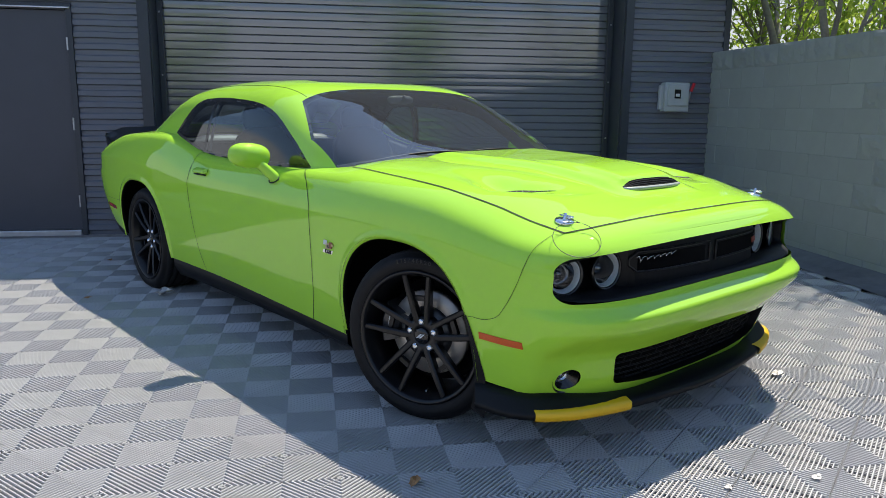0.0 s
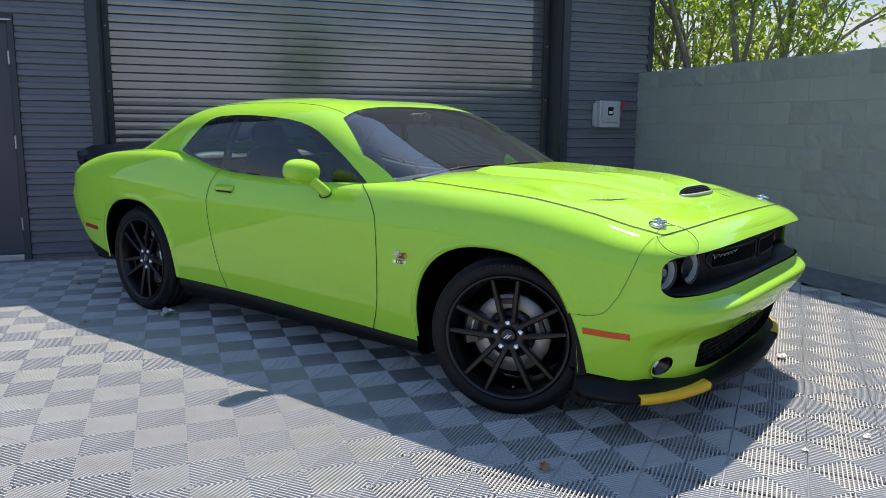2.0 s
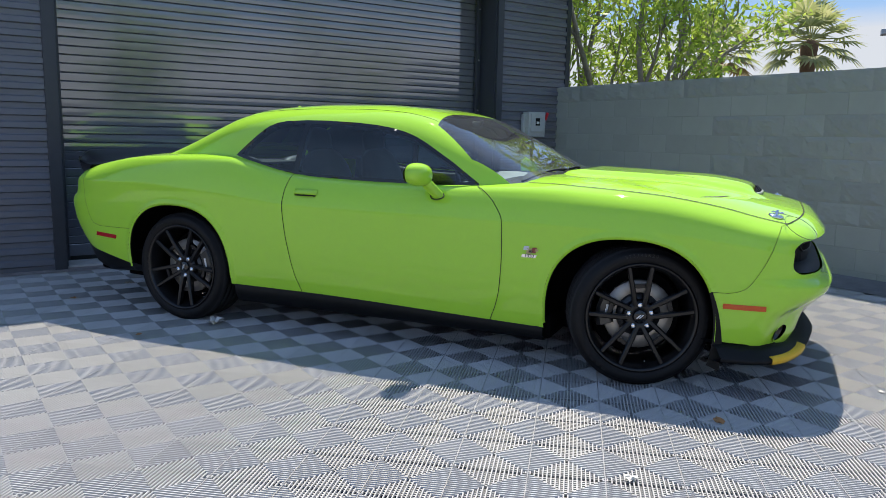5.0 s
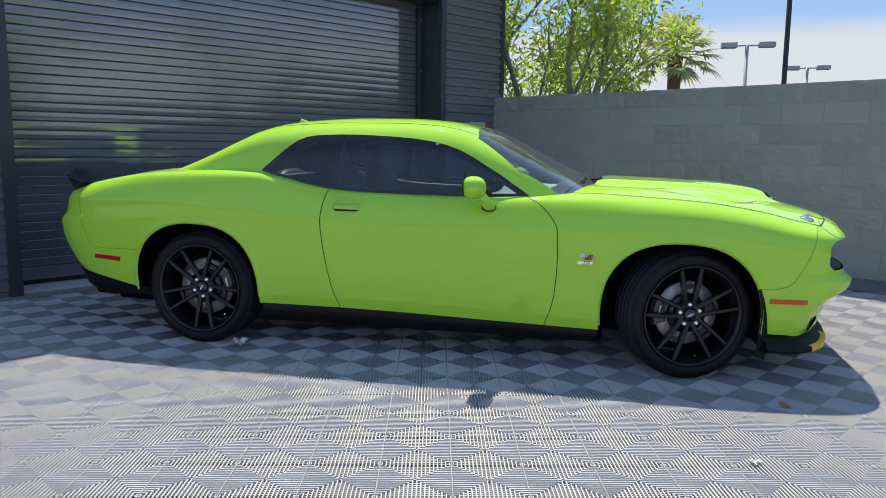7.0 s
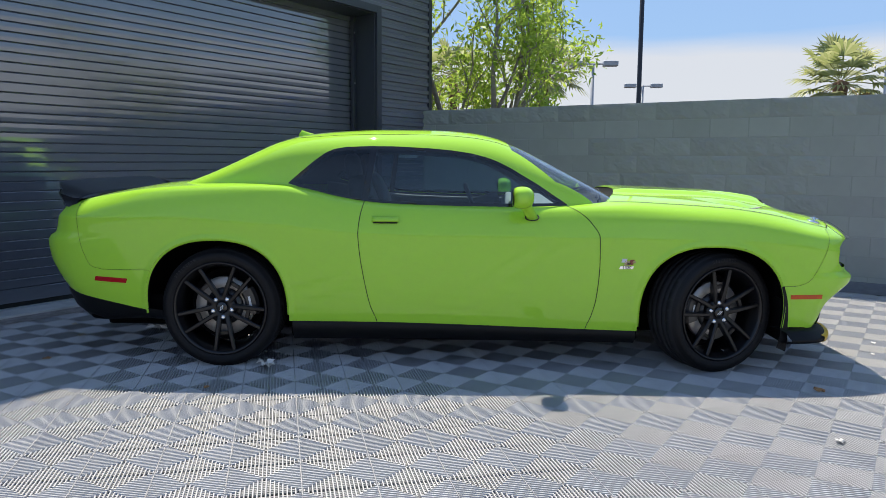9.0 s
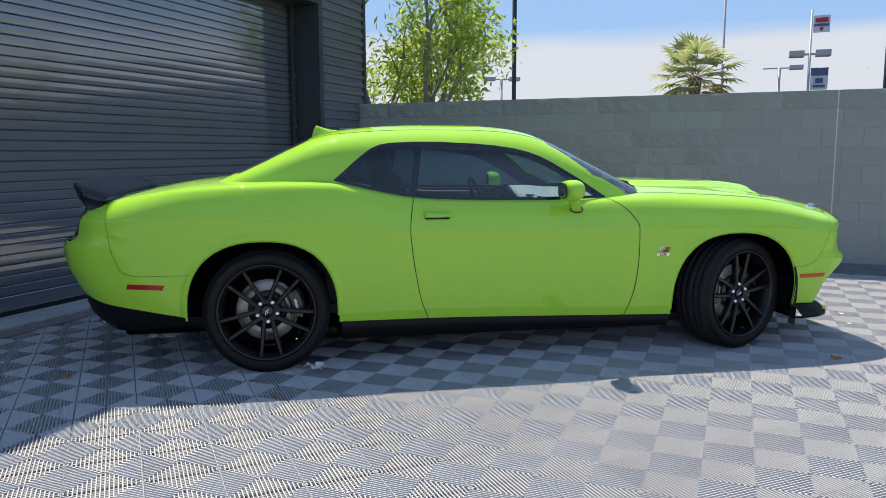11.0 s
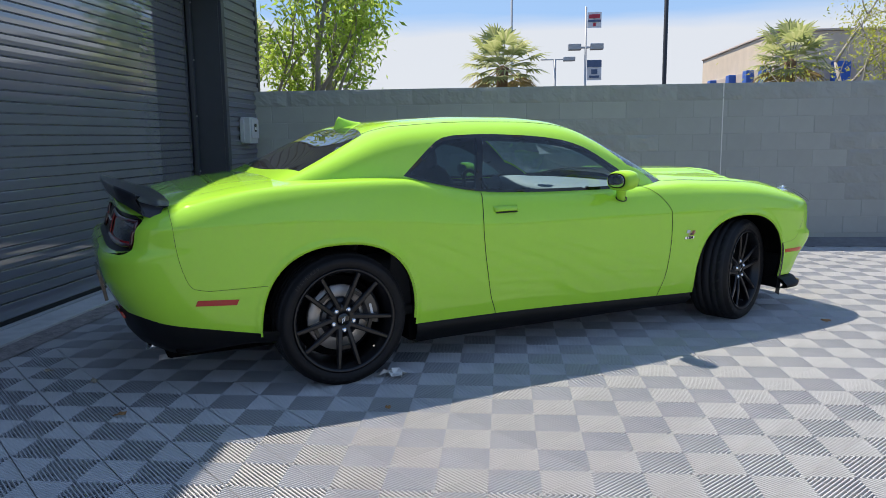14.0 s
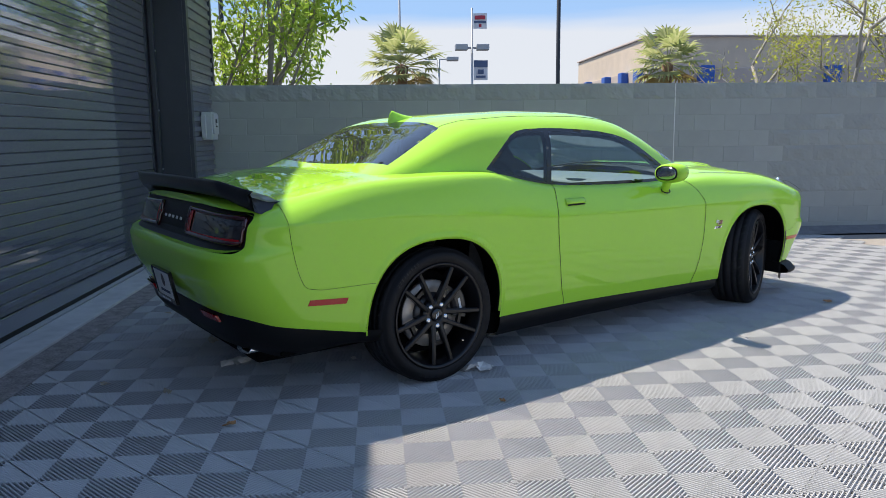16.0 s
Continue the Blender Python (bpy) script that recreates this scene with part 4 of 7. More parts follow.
# ---- cabin top ----
def cabin(p):
    """Roof, pillars and glass as one skin: x along the car, q from the waist to the middle."""
    x, q = p[:, 0], np.clip(p[:, 1] / 1.1, 0, 1) * math.pi / 2
    zb = shoulder_z(x) - 0.02
    h = np.maximum(roof_z(x) - zb, 0.01)
    n = 5.0
    c, s = np.abs(np.cos(q)), np.abs(np.sin(q))
    r = (c ** n + s ** n) ** (-1 / n)
    return np.stack([x, -belt_y(x) * r * c * (1 - 0.09 * r * s), zb + h * r * s], -1)


def poly_sd(pts):
    """Signed distance to a polygon, negative inside."""
    P = np.array(pts, float)

    def f(x, y):
        d = np.full(x.shape, 1e9)
        inside = np.zeros(x.shape, bool)
        for (ax, ay), (bx, by) in zip(P, np.roll(P, -1, 0)):
            ex, ey = bx - ax, by - ay
            t = np.clip(((x - ax) * ex + (y - ay) * ey) / (ex * ex + ey * ey), 0, 1)
            d = np.minimum(d, np.hypot(x - ax - t * ex, y - ay - t * ey))
            cross = (ay > y) != (by > y)
            inside ^= cross & (x < (bx - ax) * (y - ay) / (by - ay + 1e-12) + ax)
        return np.where(inside, -d, d)
    return f


dlo_poly = poly_sd([(0.352, 1.112), (0.42, 1.172), (0.51, 1.249), (0.575, 1.297), (0.63, 1.321), (0.70, 1.333), (0.85, 1.339), (0.995, 1.338), (1.2, 1.328), (1.341, 1.316), (1.46, 1.298), (1.549, 1.276), (1.62, 1.250), (1.70, 1.210), (1.864, 1.113), (2.045, 0.992),
                    (1.98, 0.985), (1.7, 0.981), (1.34, 0.984), (1.0, 0.990), (0.8, 1.005), (0.595, 1.044), (0.45, 1.083)])
d_dlo = lambda p: np.maximum(dlo_poly(p[:, 0], p[:, 2]), 0.5 - np.abs(p[:, 1]))
d_pillar = lambda p: np.abs(p[:, 0] - (0.818 + (p[:, 2] - 1.002) * 0.155)) - 0.020
pillar_in = lambda x: np.minimum(0.668 + (x - 1.69) * 0.42, 0.785)
d_screen = lambda p: np.maximum(np.maximum(np.abs(p[:, 1]) - pillar_in(p[:, 0]), 1.700 - 0.06 * (1 - (np.abs(p[:, 1]) / 0.64) ** 2) - p[:, 0]), p[:, 0] - 2.9)
d_rearw = lambda p: np.maximum(np.maximum(np.abs(p[:, 1]) - (0.595 - (p[:, 0] - 0.20) * 0.22), p[:, 0] - 0.205 - 0.07 * (1 - (np.abs(p[:, 1]) / 0.56) ** 2)), -0.212 - 0.05 * (1 - (np.abs(p[:, 1]) / 0.62) ** 2) - p[:, 0])
d_sunroof = lambda p: rounded(p[:, 0], np.abs(p[:, 1]), 1.22, 0.0, 0.24, 0.40, 0.05)


def cabin_shell():
    us = np.linspace(-0.40, 2.36, 170)
    sh = Sheet(cabin, us, np.linspace(0, 1.1, 84))
    sh.snap(d_dlo, 0.7)
    sh.snap(d_screen, 0.7)
    sh.snap(d_rearw, 0.7)
    sh.snap(d_sunroof, 0.6, lambda p: p[:, 2] > 1.3)
    inner = lambda p: d_dlo(p) + 0.020
    sh.snap(inner, 0.45)
    sh.snap(d_pillar, 0.6, lambda p: dlo_poly(p[:, 0], p[:, 2]) < -0.01)
    sh.settle()
    xyz, c = sh.xyz(), sh.centres()
    cls = np.full(len(c), "roof", dtype=object)
    cls[d_dlo(c) < 0] = "window_trim"
    glass_in = inner(c) < 0
    cls[glass_in & (d_pillar(c) > 0) & (c[:, 0] > 0.85)] = "side_window"
    cls[glass_in & (d_pillar(c) > 0) & (c[:, 0] < 0.85)] = "quarter_window"
    cls[d_screen(c) < 0] = "windscreen"
    cls[d_rearw(c) < 0] = "rear_window"
    cls[(d_sunroof(c) < 0) & (c[:, 2] > 1.3)] = "sunroof"
    out = {}
    for name, mat, label in (("window_trim", GLOSS_BLACK, "black window surround"), ("side_window", GLASS_SIDE, "tinted door window"), ("quarter_window", GLASS_QUARTER, "dark tinted quarter window")):
        f = sh.f[cls == name]
        for mirror in (False, True):
            o = car_part(name, sub_mesh(name, xyz, f, mat, mirror), PANELS["door", mirror] if name == "side_window" else None, label)
            if "glass" in mat.name:
                o.visible_shadow = False
    def both(f):
        used, inv = np.unique(f, return_inverse=True)
        v, q = xyz[used], inv.reshape(f.shape)
        return np.concatenate([v, v * (1, -1, 1)]), np.concatenate([q, q[:, ::-1] + len(v)])
    for name, mat, label in (("roof", PAINT, "lime green roof and pillars"), ("windscreen", GLASS_FRONT, "raked windscreen"), ("rear_window", GLASS_REAR, "dark tinted rear window"), ("sunroof", GLOSS_BLACK, "black glass sunroof")):
        v, q = both(sh.f[cls == name])
        me = mesh_from(name, v, q, mat, True)
        bm = bmesh.new()
        bm.from_mesh(me)
        bmesh.ops.remove_doubles(bm, verts=[x for x in bm.verts if abs(x.co.y) < 0.004], dist=0.005)
        bm.to_mesh(me)
        bm.free()
        me.polygons.foreach_set("use_smooth", [True] * len(me.polygons))
        o = car_part(name, me, None, label)
        if "glass" in mat.name:
            o.visible_shadow = False
    # dark lining inside the roof and pillars
    v, q = both(sh.f[(cls == "roof") & (c[:, 0] > -0.1) | (cls == "sunroof") | (cls == "window_trim")])
    w = v.copy()
    w[:, 1] *= 0.968
    w[:, 2] -= 0.022
    car_part("headlining", mesh_from("headlining", w, q[:, ::-1], INTERIOR, True), None, "dark cabin lining")
    return sh


cabin_shell()


# ---- finding places on the skin ----
_a, _v = np.linspace(-REAR_A, SIDE_A + FRONT_A, 700), np.linspace(0, SIDE_V + TOP_V, 330)
_grid = flank_soft(np.array([(a, v) for a in _a for v in _v]))[:, :3].reshape(len(_a), len(_v), 3)
_side = _grid[:, :150].reshape(-1, 3)
_topg = _grid[:, 150:].reshape(-1, 3)


def near(cloud, i, j, p, q):
    """The point of a skin at two given coordinates, by the plane through the nearest points."""
    k = np.argsort((cloud[:, i] - p) ** 2 + (cloud[:, j] - q) ** 2)[:9]
    c = cloud[k]
    m = np.stack([np.ones(9), c[:, i] - p, c[:, j] - q], 1)
    r = np.linalg.lstsq(m, c, rcond=None)[0][0]
    r = np.clip(r, c.min(0) - 0.004, c.max(0) + 0.004)
    r[i], r[j] = p, q
    return r


def panel_joints():
    """Dark ribbons along the gaps between the panels, on the skin."""
    nv = len(_v)
    flat = np.concatenate([_grid.reshape(-1, 3), np.tile(_v, len(_a))[:, None]], 1)
    top = on_top(flat)
    gone = (d_arch(0)(flat) < 0) | (d_arch(1)(flat) < 0)
    gone |= ~top & ((d_grille(flat) < 0) | (d_intake(flat) < 0) | (d_fog(flat) < 0) | (d_tail(flat) < 0))
    gone |= top & ((d_cabin(flat) < 0) | (d_cowl(flat) < 0))
    x, y, z = flat[:, 0], np.abs(flat[:, 1]), flat[:, 2]
    gv, gf = [], []
    for d, where, half in ((d_door, (z < 1.03) & (y > 0.8), 0.0019), (d_bumper, x > 3.1, 0.0008), (d_tailend, x < -0.3, 0.0008),
                           (d_hood, top & (x > 2.3), 0.0030), (d_deck, top & (x < 0.0), 0.0014)):
        g = d(flat).reshape(len(_a), nv)
        ok = (where & ~gone).reshape(g.shape)
        cell = ok[:-1, :-1] & ok[1:, :-1] & ok[:-1, 1:] & ok[1:, 1:]
        neg = g < 0
        n = neg[:-1, :-1].astype(int) + neg[1:, :-1] + neg[:-1, 1:] + neg[1:, 1:]
        for i, j in zip(*np.nonzero(cell & (n > 0) & (n < 4))):
            c = ((i, j), (i + 1, j), (i + 1, j + 1), (i, j + 1))
            hits = []
            for p, q in zip(c, c[1:] + c[:1]):
                if neg[p] != neg[q]:
                    t = g[p] / (g[p] - g[q])
                    hits.append(_grid[p] * (1 - t) + _grid[q] * t)
            if len(hits) != 2:
                continue
            a, b = hits
            e = b - a
            ln = np.linalg.norm(e)
            nr = np.cross(_grid[i + 1, j] - _grid[i, j], _grid[i, j + 1] - _grid[i, j])
            if ln < 1e-6 or ln > 0.03 or np.linalg.norm(nr) < 1e-12:
                continue
            nr = nr / np.linalg.norm(nr)
            side = np.cross(e / ln, nr) * half
            a, b = a - e / ln * 0.0006 + nr * 0.0024, b + e / ln * 0.0006 + nr * 0.0024
            o = len(gv)
            gv += [a - side, b - side, b + side, a + side]
            gf.append((o, o + 1, o + 2, o + 3))
    gv, gf = np.array(gv), np.array(gf)
    both = np.concatenate([gv, gv * (1, -1, 1)])
    car_part("panel_joint", mesh_from("panel_joint", both, np.concatenate([gf, gf[:, ::-1] + len(gv)]), GAP), None, "dark panel joints")


panel_joints()
_flankside = _side[(_side[:, 0] > -0.95) & (_side[:, 0] < 3.62) & (_side[:, 1] < -0.6)]
_nose = _side[(_side[:, 0] > 3.3)]
_tail = _side[(_side[:, 0] < -0.7)]


def side_at(x, z):
    return near(_flankside, 0, 2, x, z)


def nose_at(y, z):
    r = near(_nose, 1, 2, -abs(y), z)
    r[1] = y
    return r


def tail_at(y, z):
    r = near(_tail, 1, 2, -abs(y), z)
    r[1] = y
    return r


def top_at(x, y):
    r = near(_topg, 0, 1, x, -abs(y))
    r[1] = y
    return r


def patch(name, fn, us, vs, out, thick, mat, parent=None, label="", mirror=False, off=0.0):
    """A thin plate that follows the skin: fn(u, v) gives a point, out its outward direction."""
    o = Vector(out)
    nu, nv = len(us), len(vs)
    top = [Vector(fn(u, v)) + o * (off + thick) for u in us for v in vs]
    bot = [Vector(fn(u, v)) + o * off for u in us for v in vs]
    fs = []
    for i in range(nu - 1):
        for j in range(nv - 1):
            a = i * nv + j
            fs.append((a, a + nv, a + nv + 1, a + 1))
    n = nu * nv
    rim = [i * nv for i in range(nu)] + [(nu - 1) * nv + j for j in range(1, nv)] + [i * nv + nv - 1 for i in range(nu - 2, -1, -1)] + [j for j in range(nv - 2, 0, -1)]
    for k in range(len(rim)):
        a, b = rim[k], rim[(k + 1) % len(rim)]
        fs.append((a, a + n, b + n, b))
    vs_ = top + bot
    if mirror:
        vs_ = [Vector((v.x, -v.y, v.z)) for v in vs_]
        fs = [tuple(reversed(f)) for f in fs]
    return car_part(name, mesh_from(name, vs_, fs, mat), parent, label)


L = np.linspace

# ---- wheels ----
def wheel_meshes():
    R, W, rim = 0.364, 0.1375, 0.283
    out = {}
    prof = [(rim - 0.012, -W + 0.012), (rim + 0.004, -W + 0.004), (rim + 0.012, -W - 0.001), (rim + 0.030, -W - 0.006), (rim + 0.055, -W - 0.004), (R - 0.022, -W + 0.008), (R - 0.010, -W + 0.016), (R - 0.003, -W + 0.030)]
    for g in (-0.072, -0.028, 0.028, 0.072):
        prof += [(R, g - 0.006), (R - 0.007, g - 0.004), (R - 0.007, g + 0.004), (R, g + 0.006)]
    prof += [(R - 0.003, W - 0.03), (R - 0.012, W - 0.014), (R - 0.03, W), (rim, W - 0.01)]
    vs, fs = lathe(prof, 96, "Y")
    # slanted tread grooves as thin dark blades are cut by lowering alternate shoulder rows
    tread = [1 if min(math.hypot(vs[i][0], vs[i][2]) for i in f) > R - 0.013 else 0 for f in fs]
    out["tyre"] = mesh_from("tyre", vs, [tuple(reversed(f)) for f in fs], [RUBBER, TREAD], True, tread)
    gv, gf = [], []
    for k in range(36):
        a = 2 * math.pi * k / 36
        for sgn, y0, y1, sweep in ((-1, -W + 0.018, -0.035, 0.16), (1, W - 0.022, 0.035, 0.16)):
            o = len(gv)
            n = 6
            for i in range(n + 1):
                t = i / n
                y = y0 + (y1 - y0) * t
                rr = (R + 0.0008) if t > 0.25 else R - 0.012 + 0.0128 * (t / 0.25)
                for da in (-0.019, 0.019):
                    th = a + sweep * t ** 1.5 + da * (1 - 0.5 * t)
                    gv.append((rr * math.cos(th), y, rr * math.sin(th)))
            for i in range(n):
                gf.append((o + 2 * i, o + 2 * i + 1, o + 2 * i + 3, o + 2 * i + 2))
    out["tread_grooves"] = mesh_from("tread_grooves", gv, gf, GAP)
    # rim barrel and lip
    barrel = [(rim - 0.004, -W + 0.004), (rim + 0.003, -W - 0.001), (rim - 0.004, -W - 0.004), (rim - 0.014, -W + 0.003), (rim - 0.018, -W + 0.016), (rim - 0.026, -W + 0.035), (rim - 0.034, -W + 0.06), (rim - 0.036, 0.06), (rim - 0.02, W - 0.01)]
    vs, fs = lathe(barrel, 72, "Y")
    out["wheel"] = mesh_from("wheel", vs, [tuple(reversed(f)) for f in fs], SATIN_BLACK, True)
    # five pairs of spokes with a bridge between the two of a pair
    for k in range(1):
        base = math.radians(90)
        for s in (-1, 1):
            rows = []
            for i in range(9):
                t = i / 8
                r = 0.048 + (rim - 0.024 - 0.048) * t
                off = s * (0.022 + 0.036 * t)
                wdt = 0.0145 - 0.0025 * t
                face = -W + 0.020 + 0.018 * (1 - t) ** 2.2 - 0.012 * t
                back = face + 0.045 - 0.012 * t
                rows.append((r, off, wdt, face, back))
            sv, sf = [], []
            for r, off, wdt, face, back in rows:
                for dx, yy in ((-wdt, face + 0.006), (-wdt * 0.55, face), (wdt * 0.55, face), (wdt, face + 0.006), (wdt * 0.8, back), (-wdt * 0.8, back)):
                    x, z = r, off + dx
                    sv.append((x * math.cos(base) - z * math.sin(base), yy, x * math.sin(base) + z * math.cos(base)))
            for i in range(8):
                for j in range(6):
                    sf.append((i * 6 + j, i * 6 + (j + 1) % 6, (i + 1) * 6 + (j + 1) % 6, (i + 1) * 6 + j))
            sf.append(tuple(range(6)))
            out["spoke", s] = mesh_from("spoke", sv, sf, SATIN_BLACK)
        sv = []
        for r0, r1 in ((0.148, 0.168),):
            for r in (r0, r1):
                for z in (-0.040, 0.040):
                    for yy in (-W + 0.040, -W + 0.062):
                        bend = 0.008 * (1 - (z / 0.04) ** 2)
                        sv.append(((r + bend) * math.cos(base) - z * math.sin(base), yy, (r + bend) * math.sin(base) + z * math.cos(base)))
        out["spoke_bridge"] = mesh_from("spoke_bridge", sv, [(0, 1, 3, 2), (4, 6, 7, 5), (0, 4, 5, 1), (2, 3, 7, 6), (0, 2, 6, 4), (1, 5, 7, 3)], SATIN_BLACK)
    hub = lathe([(0.0, -W + 0.044), (0.036, -W + 0.044), (0.042, -W + 0.036), (0.066, -W + 0.038), (0.084, -W + 0.048), (0.088, -W + 0.085), (0, -W + 0.085)], 40, "Y")
    out["hub"] = mesh_from("hub", hub[0], [tuple(reversed(f)) for f in hub[1]], SATIN_BLACK, True)
    out["centre_cap"] = mesh_from("centre_cap", *lathe([(0.0, -W + 0.031), (0.030, -W + 0.0315), (0.0345, -W + 0.035), (0.035, -W + 0.046)], 32, "Y"), GLOSS_BLACK, True)
    st = []
    for dx in (-0.007, 0.007):
        c = [(-0.017 + dx, -0.009), (0.004 + dx, 0.009), (0.013 + dx, 0.009), (-0.008 + dx, -0.009)]
        st.append(([(x, -W + 0.0298, z) for x, z in c], [(0, 1, 2, 3)]))
    out["cap_stripe"] = mesh_from("cap_stripe", *join(*st), WHITE_MARK)
    nut = lathe([(0.0, -W + 0.034), (0.006, -W + 0.034), (0.0075, -W + 0.030), (0.012, -W + 0.033), (0.0150, -W + 0.037), (0.0150, -W + 0.052)], 12, "Y")
    out["lug_nut"] = mesh_from("lug_nut", *nut, CHROME)
    disc = lathe([(0.088, -0.035), (0.094, -0.041), (0.180, -0.041), (0.182, -0.036), (0.182, -0.012), (0.09, -0.012)], 64, "Y")
    out["brake_disc"] = mesh_from("brake_disc", disc[0], [tuple(reversed(f)) for f in disc[1]], ROTOR, True)
    bell = lathe([(0.0, -0.065), (0.108, -0.062), (0.116, -0.04)], 40, "Y")
    out["disc_bell"] = mesh_from("disc_bell", bell[0], [tuple(reversed(f)) for f in bell[1]], CALIPER, True)
    cv = []
    n = 10
    for i in range(n + 1):
        a = math.radians(-24 + 48 * i / n)
        for r, y in ((0.135, -0.070), (0.150, -0.082), (0.205, -0.082), (0.222, -0.066), (0.222, 0.02), (0.135, 0.02)):
            cv.append((r * math.cos(a), y, r * math.sin(a)))
    cf = [(i * 6 + j, i * 6 + (j + 1) % 6, (i + 1) * 6 + (j + 1) % 6, (i + 1) * 6 + j) for i in range(n) for j in range(6)] + [tuple(range(6)), tuple(range(n * 6 + 5, n * 6 - 1, -1))]
    out["brake_caliper"] = mesh_from("brake_caliper", cv, cf, CALIPER)
    out["caliper_mark"] = mesh_from("caliper_mark", *block_vf(0.164, 0.178, -0.0845, -0.0825, -0.032, 0.032), WHITE_MARK)
    out["valve_stem"] = mesh_from("valve_stem", *lathe([(0, -W + 0.022), (0.005, -W + 0.022), (0.005, -W + 0.05)], 8, "Y"), CHROME)
    out["back_plate"] = mesh_from("back_plate", *lathe([(0.0, 0.03), (0.225, 0.03), (0.235, 0.06)], 32, "Y"), UNDER)
    # size lettering and plain maker's bars on the sidewall
    def ring_text(body, centre, radius, size, name):
        sets = []
        step = size * 0.80 / radius
        for i, ch in enumerate(body):
            me = text_mesh(name, ch, size, RUBBER_MARK, 0.0006)
            a = centre + step * ((len(body) - 1) / 2 - i)
            m = Matrix.Rotation(-(a - math.pi / 2), 4, "Y") @ Matrix.Translation((0, -W - 0.0062, radius)) @ Matrix.Rotation(math.pi / 2, 4, "X")
            sets.append(([m @ v.co for v in me.vertices], [tuple(p.vertices) for p in me.polygons]))
            bpy.data.meshes.remove(me)
        return join(*sets)
    out["size_lettering"] = mesh_from("size_lettering", *ring_text("275/40R20", math.radians(90), rim + 0.042, 0.024, "size_lettering"), RUBBER_MARK)
    bars = []
    for c0 in (math.radians(205), math.radians(330)):
        for i in range(5):
            a = c0 + i * 0.125
            q = [((rim + 0.034), a - 0.036), ((rim + 0.049), a - 0.036), ((rim + 0.049), a + 0.036), ((rim + 0.034), a + 0.036)]
            bars.append(([(r * math.cos(t), -W - 0.0066, r * math.sin(t)) for r, t in q], [(0, 1, 2, 3)]))
    out["sidewall_mark"] = mesh_from("sidewall_mark", *join(*bars), RUBBER)
    return out


WHEEL = wheel_meshes()


def wheel(x, side, steer, spin, label):
    """One wheel on the right (side -1) or left (+1)."""
    ob = car_part("wheel", WHEEL["wheel"], None, label)
    turn = steer + (180 if side > 0 else 0)
    ob.matrix_basis = pose(x, side * (0.778 if x > 1.5 else 0.798), 0.357, 0, 0, turn) @ pose(0, 0, 0, 0, spin, 0)
    for nm, lb in (("tyre", "black tyre with slanted tread grooves"), ("tread_grooves", ""), ("centre_cap", "black centre cap"), ("cap_stripe", "pale slanted stripes"), ("valve_stem", ""), ("size_lettering", "raised size lettering"), ("sidewall_mark", "raised plain marks")):
        o = car_part(nm, WHEEL[nm], ob, lb)
        if nm in ("tread_grooves", "sidewall_mark"):
            o["kind"] = "stuff"
        if nm == "valve_stem":
            o.matrix_basis = pose(0, 0, 0, 0, 0, 0) @ Matrix.Translation((0.02, 0, -0.232))
    for k in range(5):
        a = math.radians(90 + 72 * k)
        o = car_part("lug_nut", WHEEL["lug_nut"], ob, "chrome lug nut")
        o.matrix_basis = Matrix.Translation((0.060 * math.cos(a), 0, 0.060 * math.sin(a)))
        for nm, me in (("spoke", WHEEL["spoke", -1]), ("spoke", WHEEL["spoke", 1]), ("spoke_bridge", WHEEL["spoke_bridge"])):
            car_part(nm, me, ob).matrix_basis = pose(0, 0, 0, 0, -72 * k, 0)
    car_part("hub", WHEEL["hub"], ob)
    for nm, lb in (("brake_disc", "worn steel brake disc"), ("disc_bell", ""), ("brake_caliper", "black brake caliper"), ("caliper_mark", "pale caliper mark"), ("back_plate", "")):
        o = car_part(nm, WHEEL[nm], ob, lb)
        o.matrix_basis = pose(0, 0, 0, 0, -spin, 0)
        if nm in ("brake_caliper", "caliper_mark"):
            ang = (172 if x > 1.5 else 12) if side < 0 else (8 if x > 1.5 else 168)
            o.matrix_basis = pose(0, 0, 0, 0, -spin - ang, 0)
    return ob


FRONT_AXLE, REAR_AXLE, STEER = 2.924, -0.047, 20
wheel(FRONT_AXLE, -1, STEER, -3, "satin black ten-spoke alloy front wheel, steered")
wheel(REAR_AXLE, -1, 0, -40, "satin black ten-spoke alloy rear wheel")
wheel(FRONT_AXLE, 1, STEER, 20, "satin black ten-spoke alloy front wheel, steered")
wheel(REAR_AXLE, 1, 0, 10, "satin black ten-spoke alloy rear wheel")


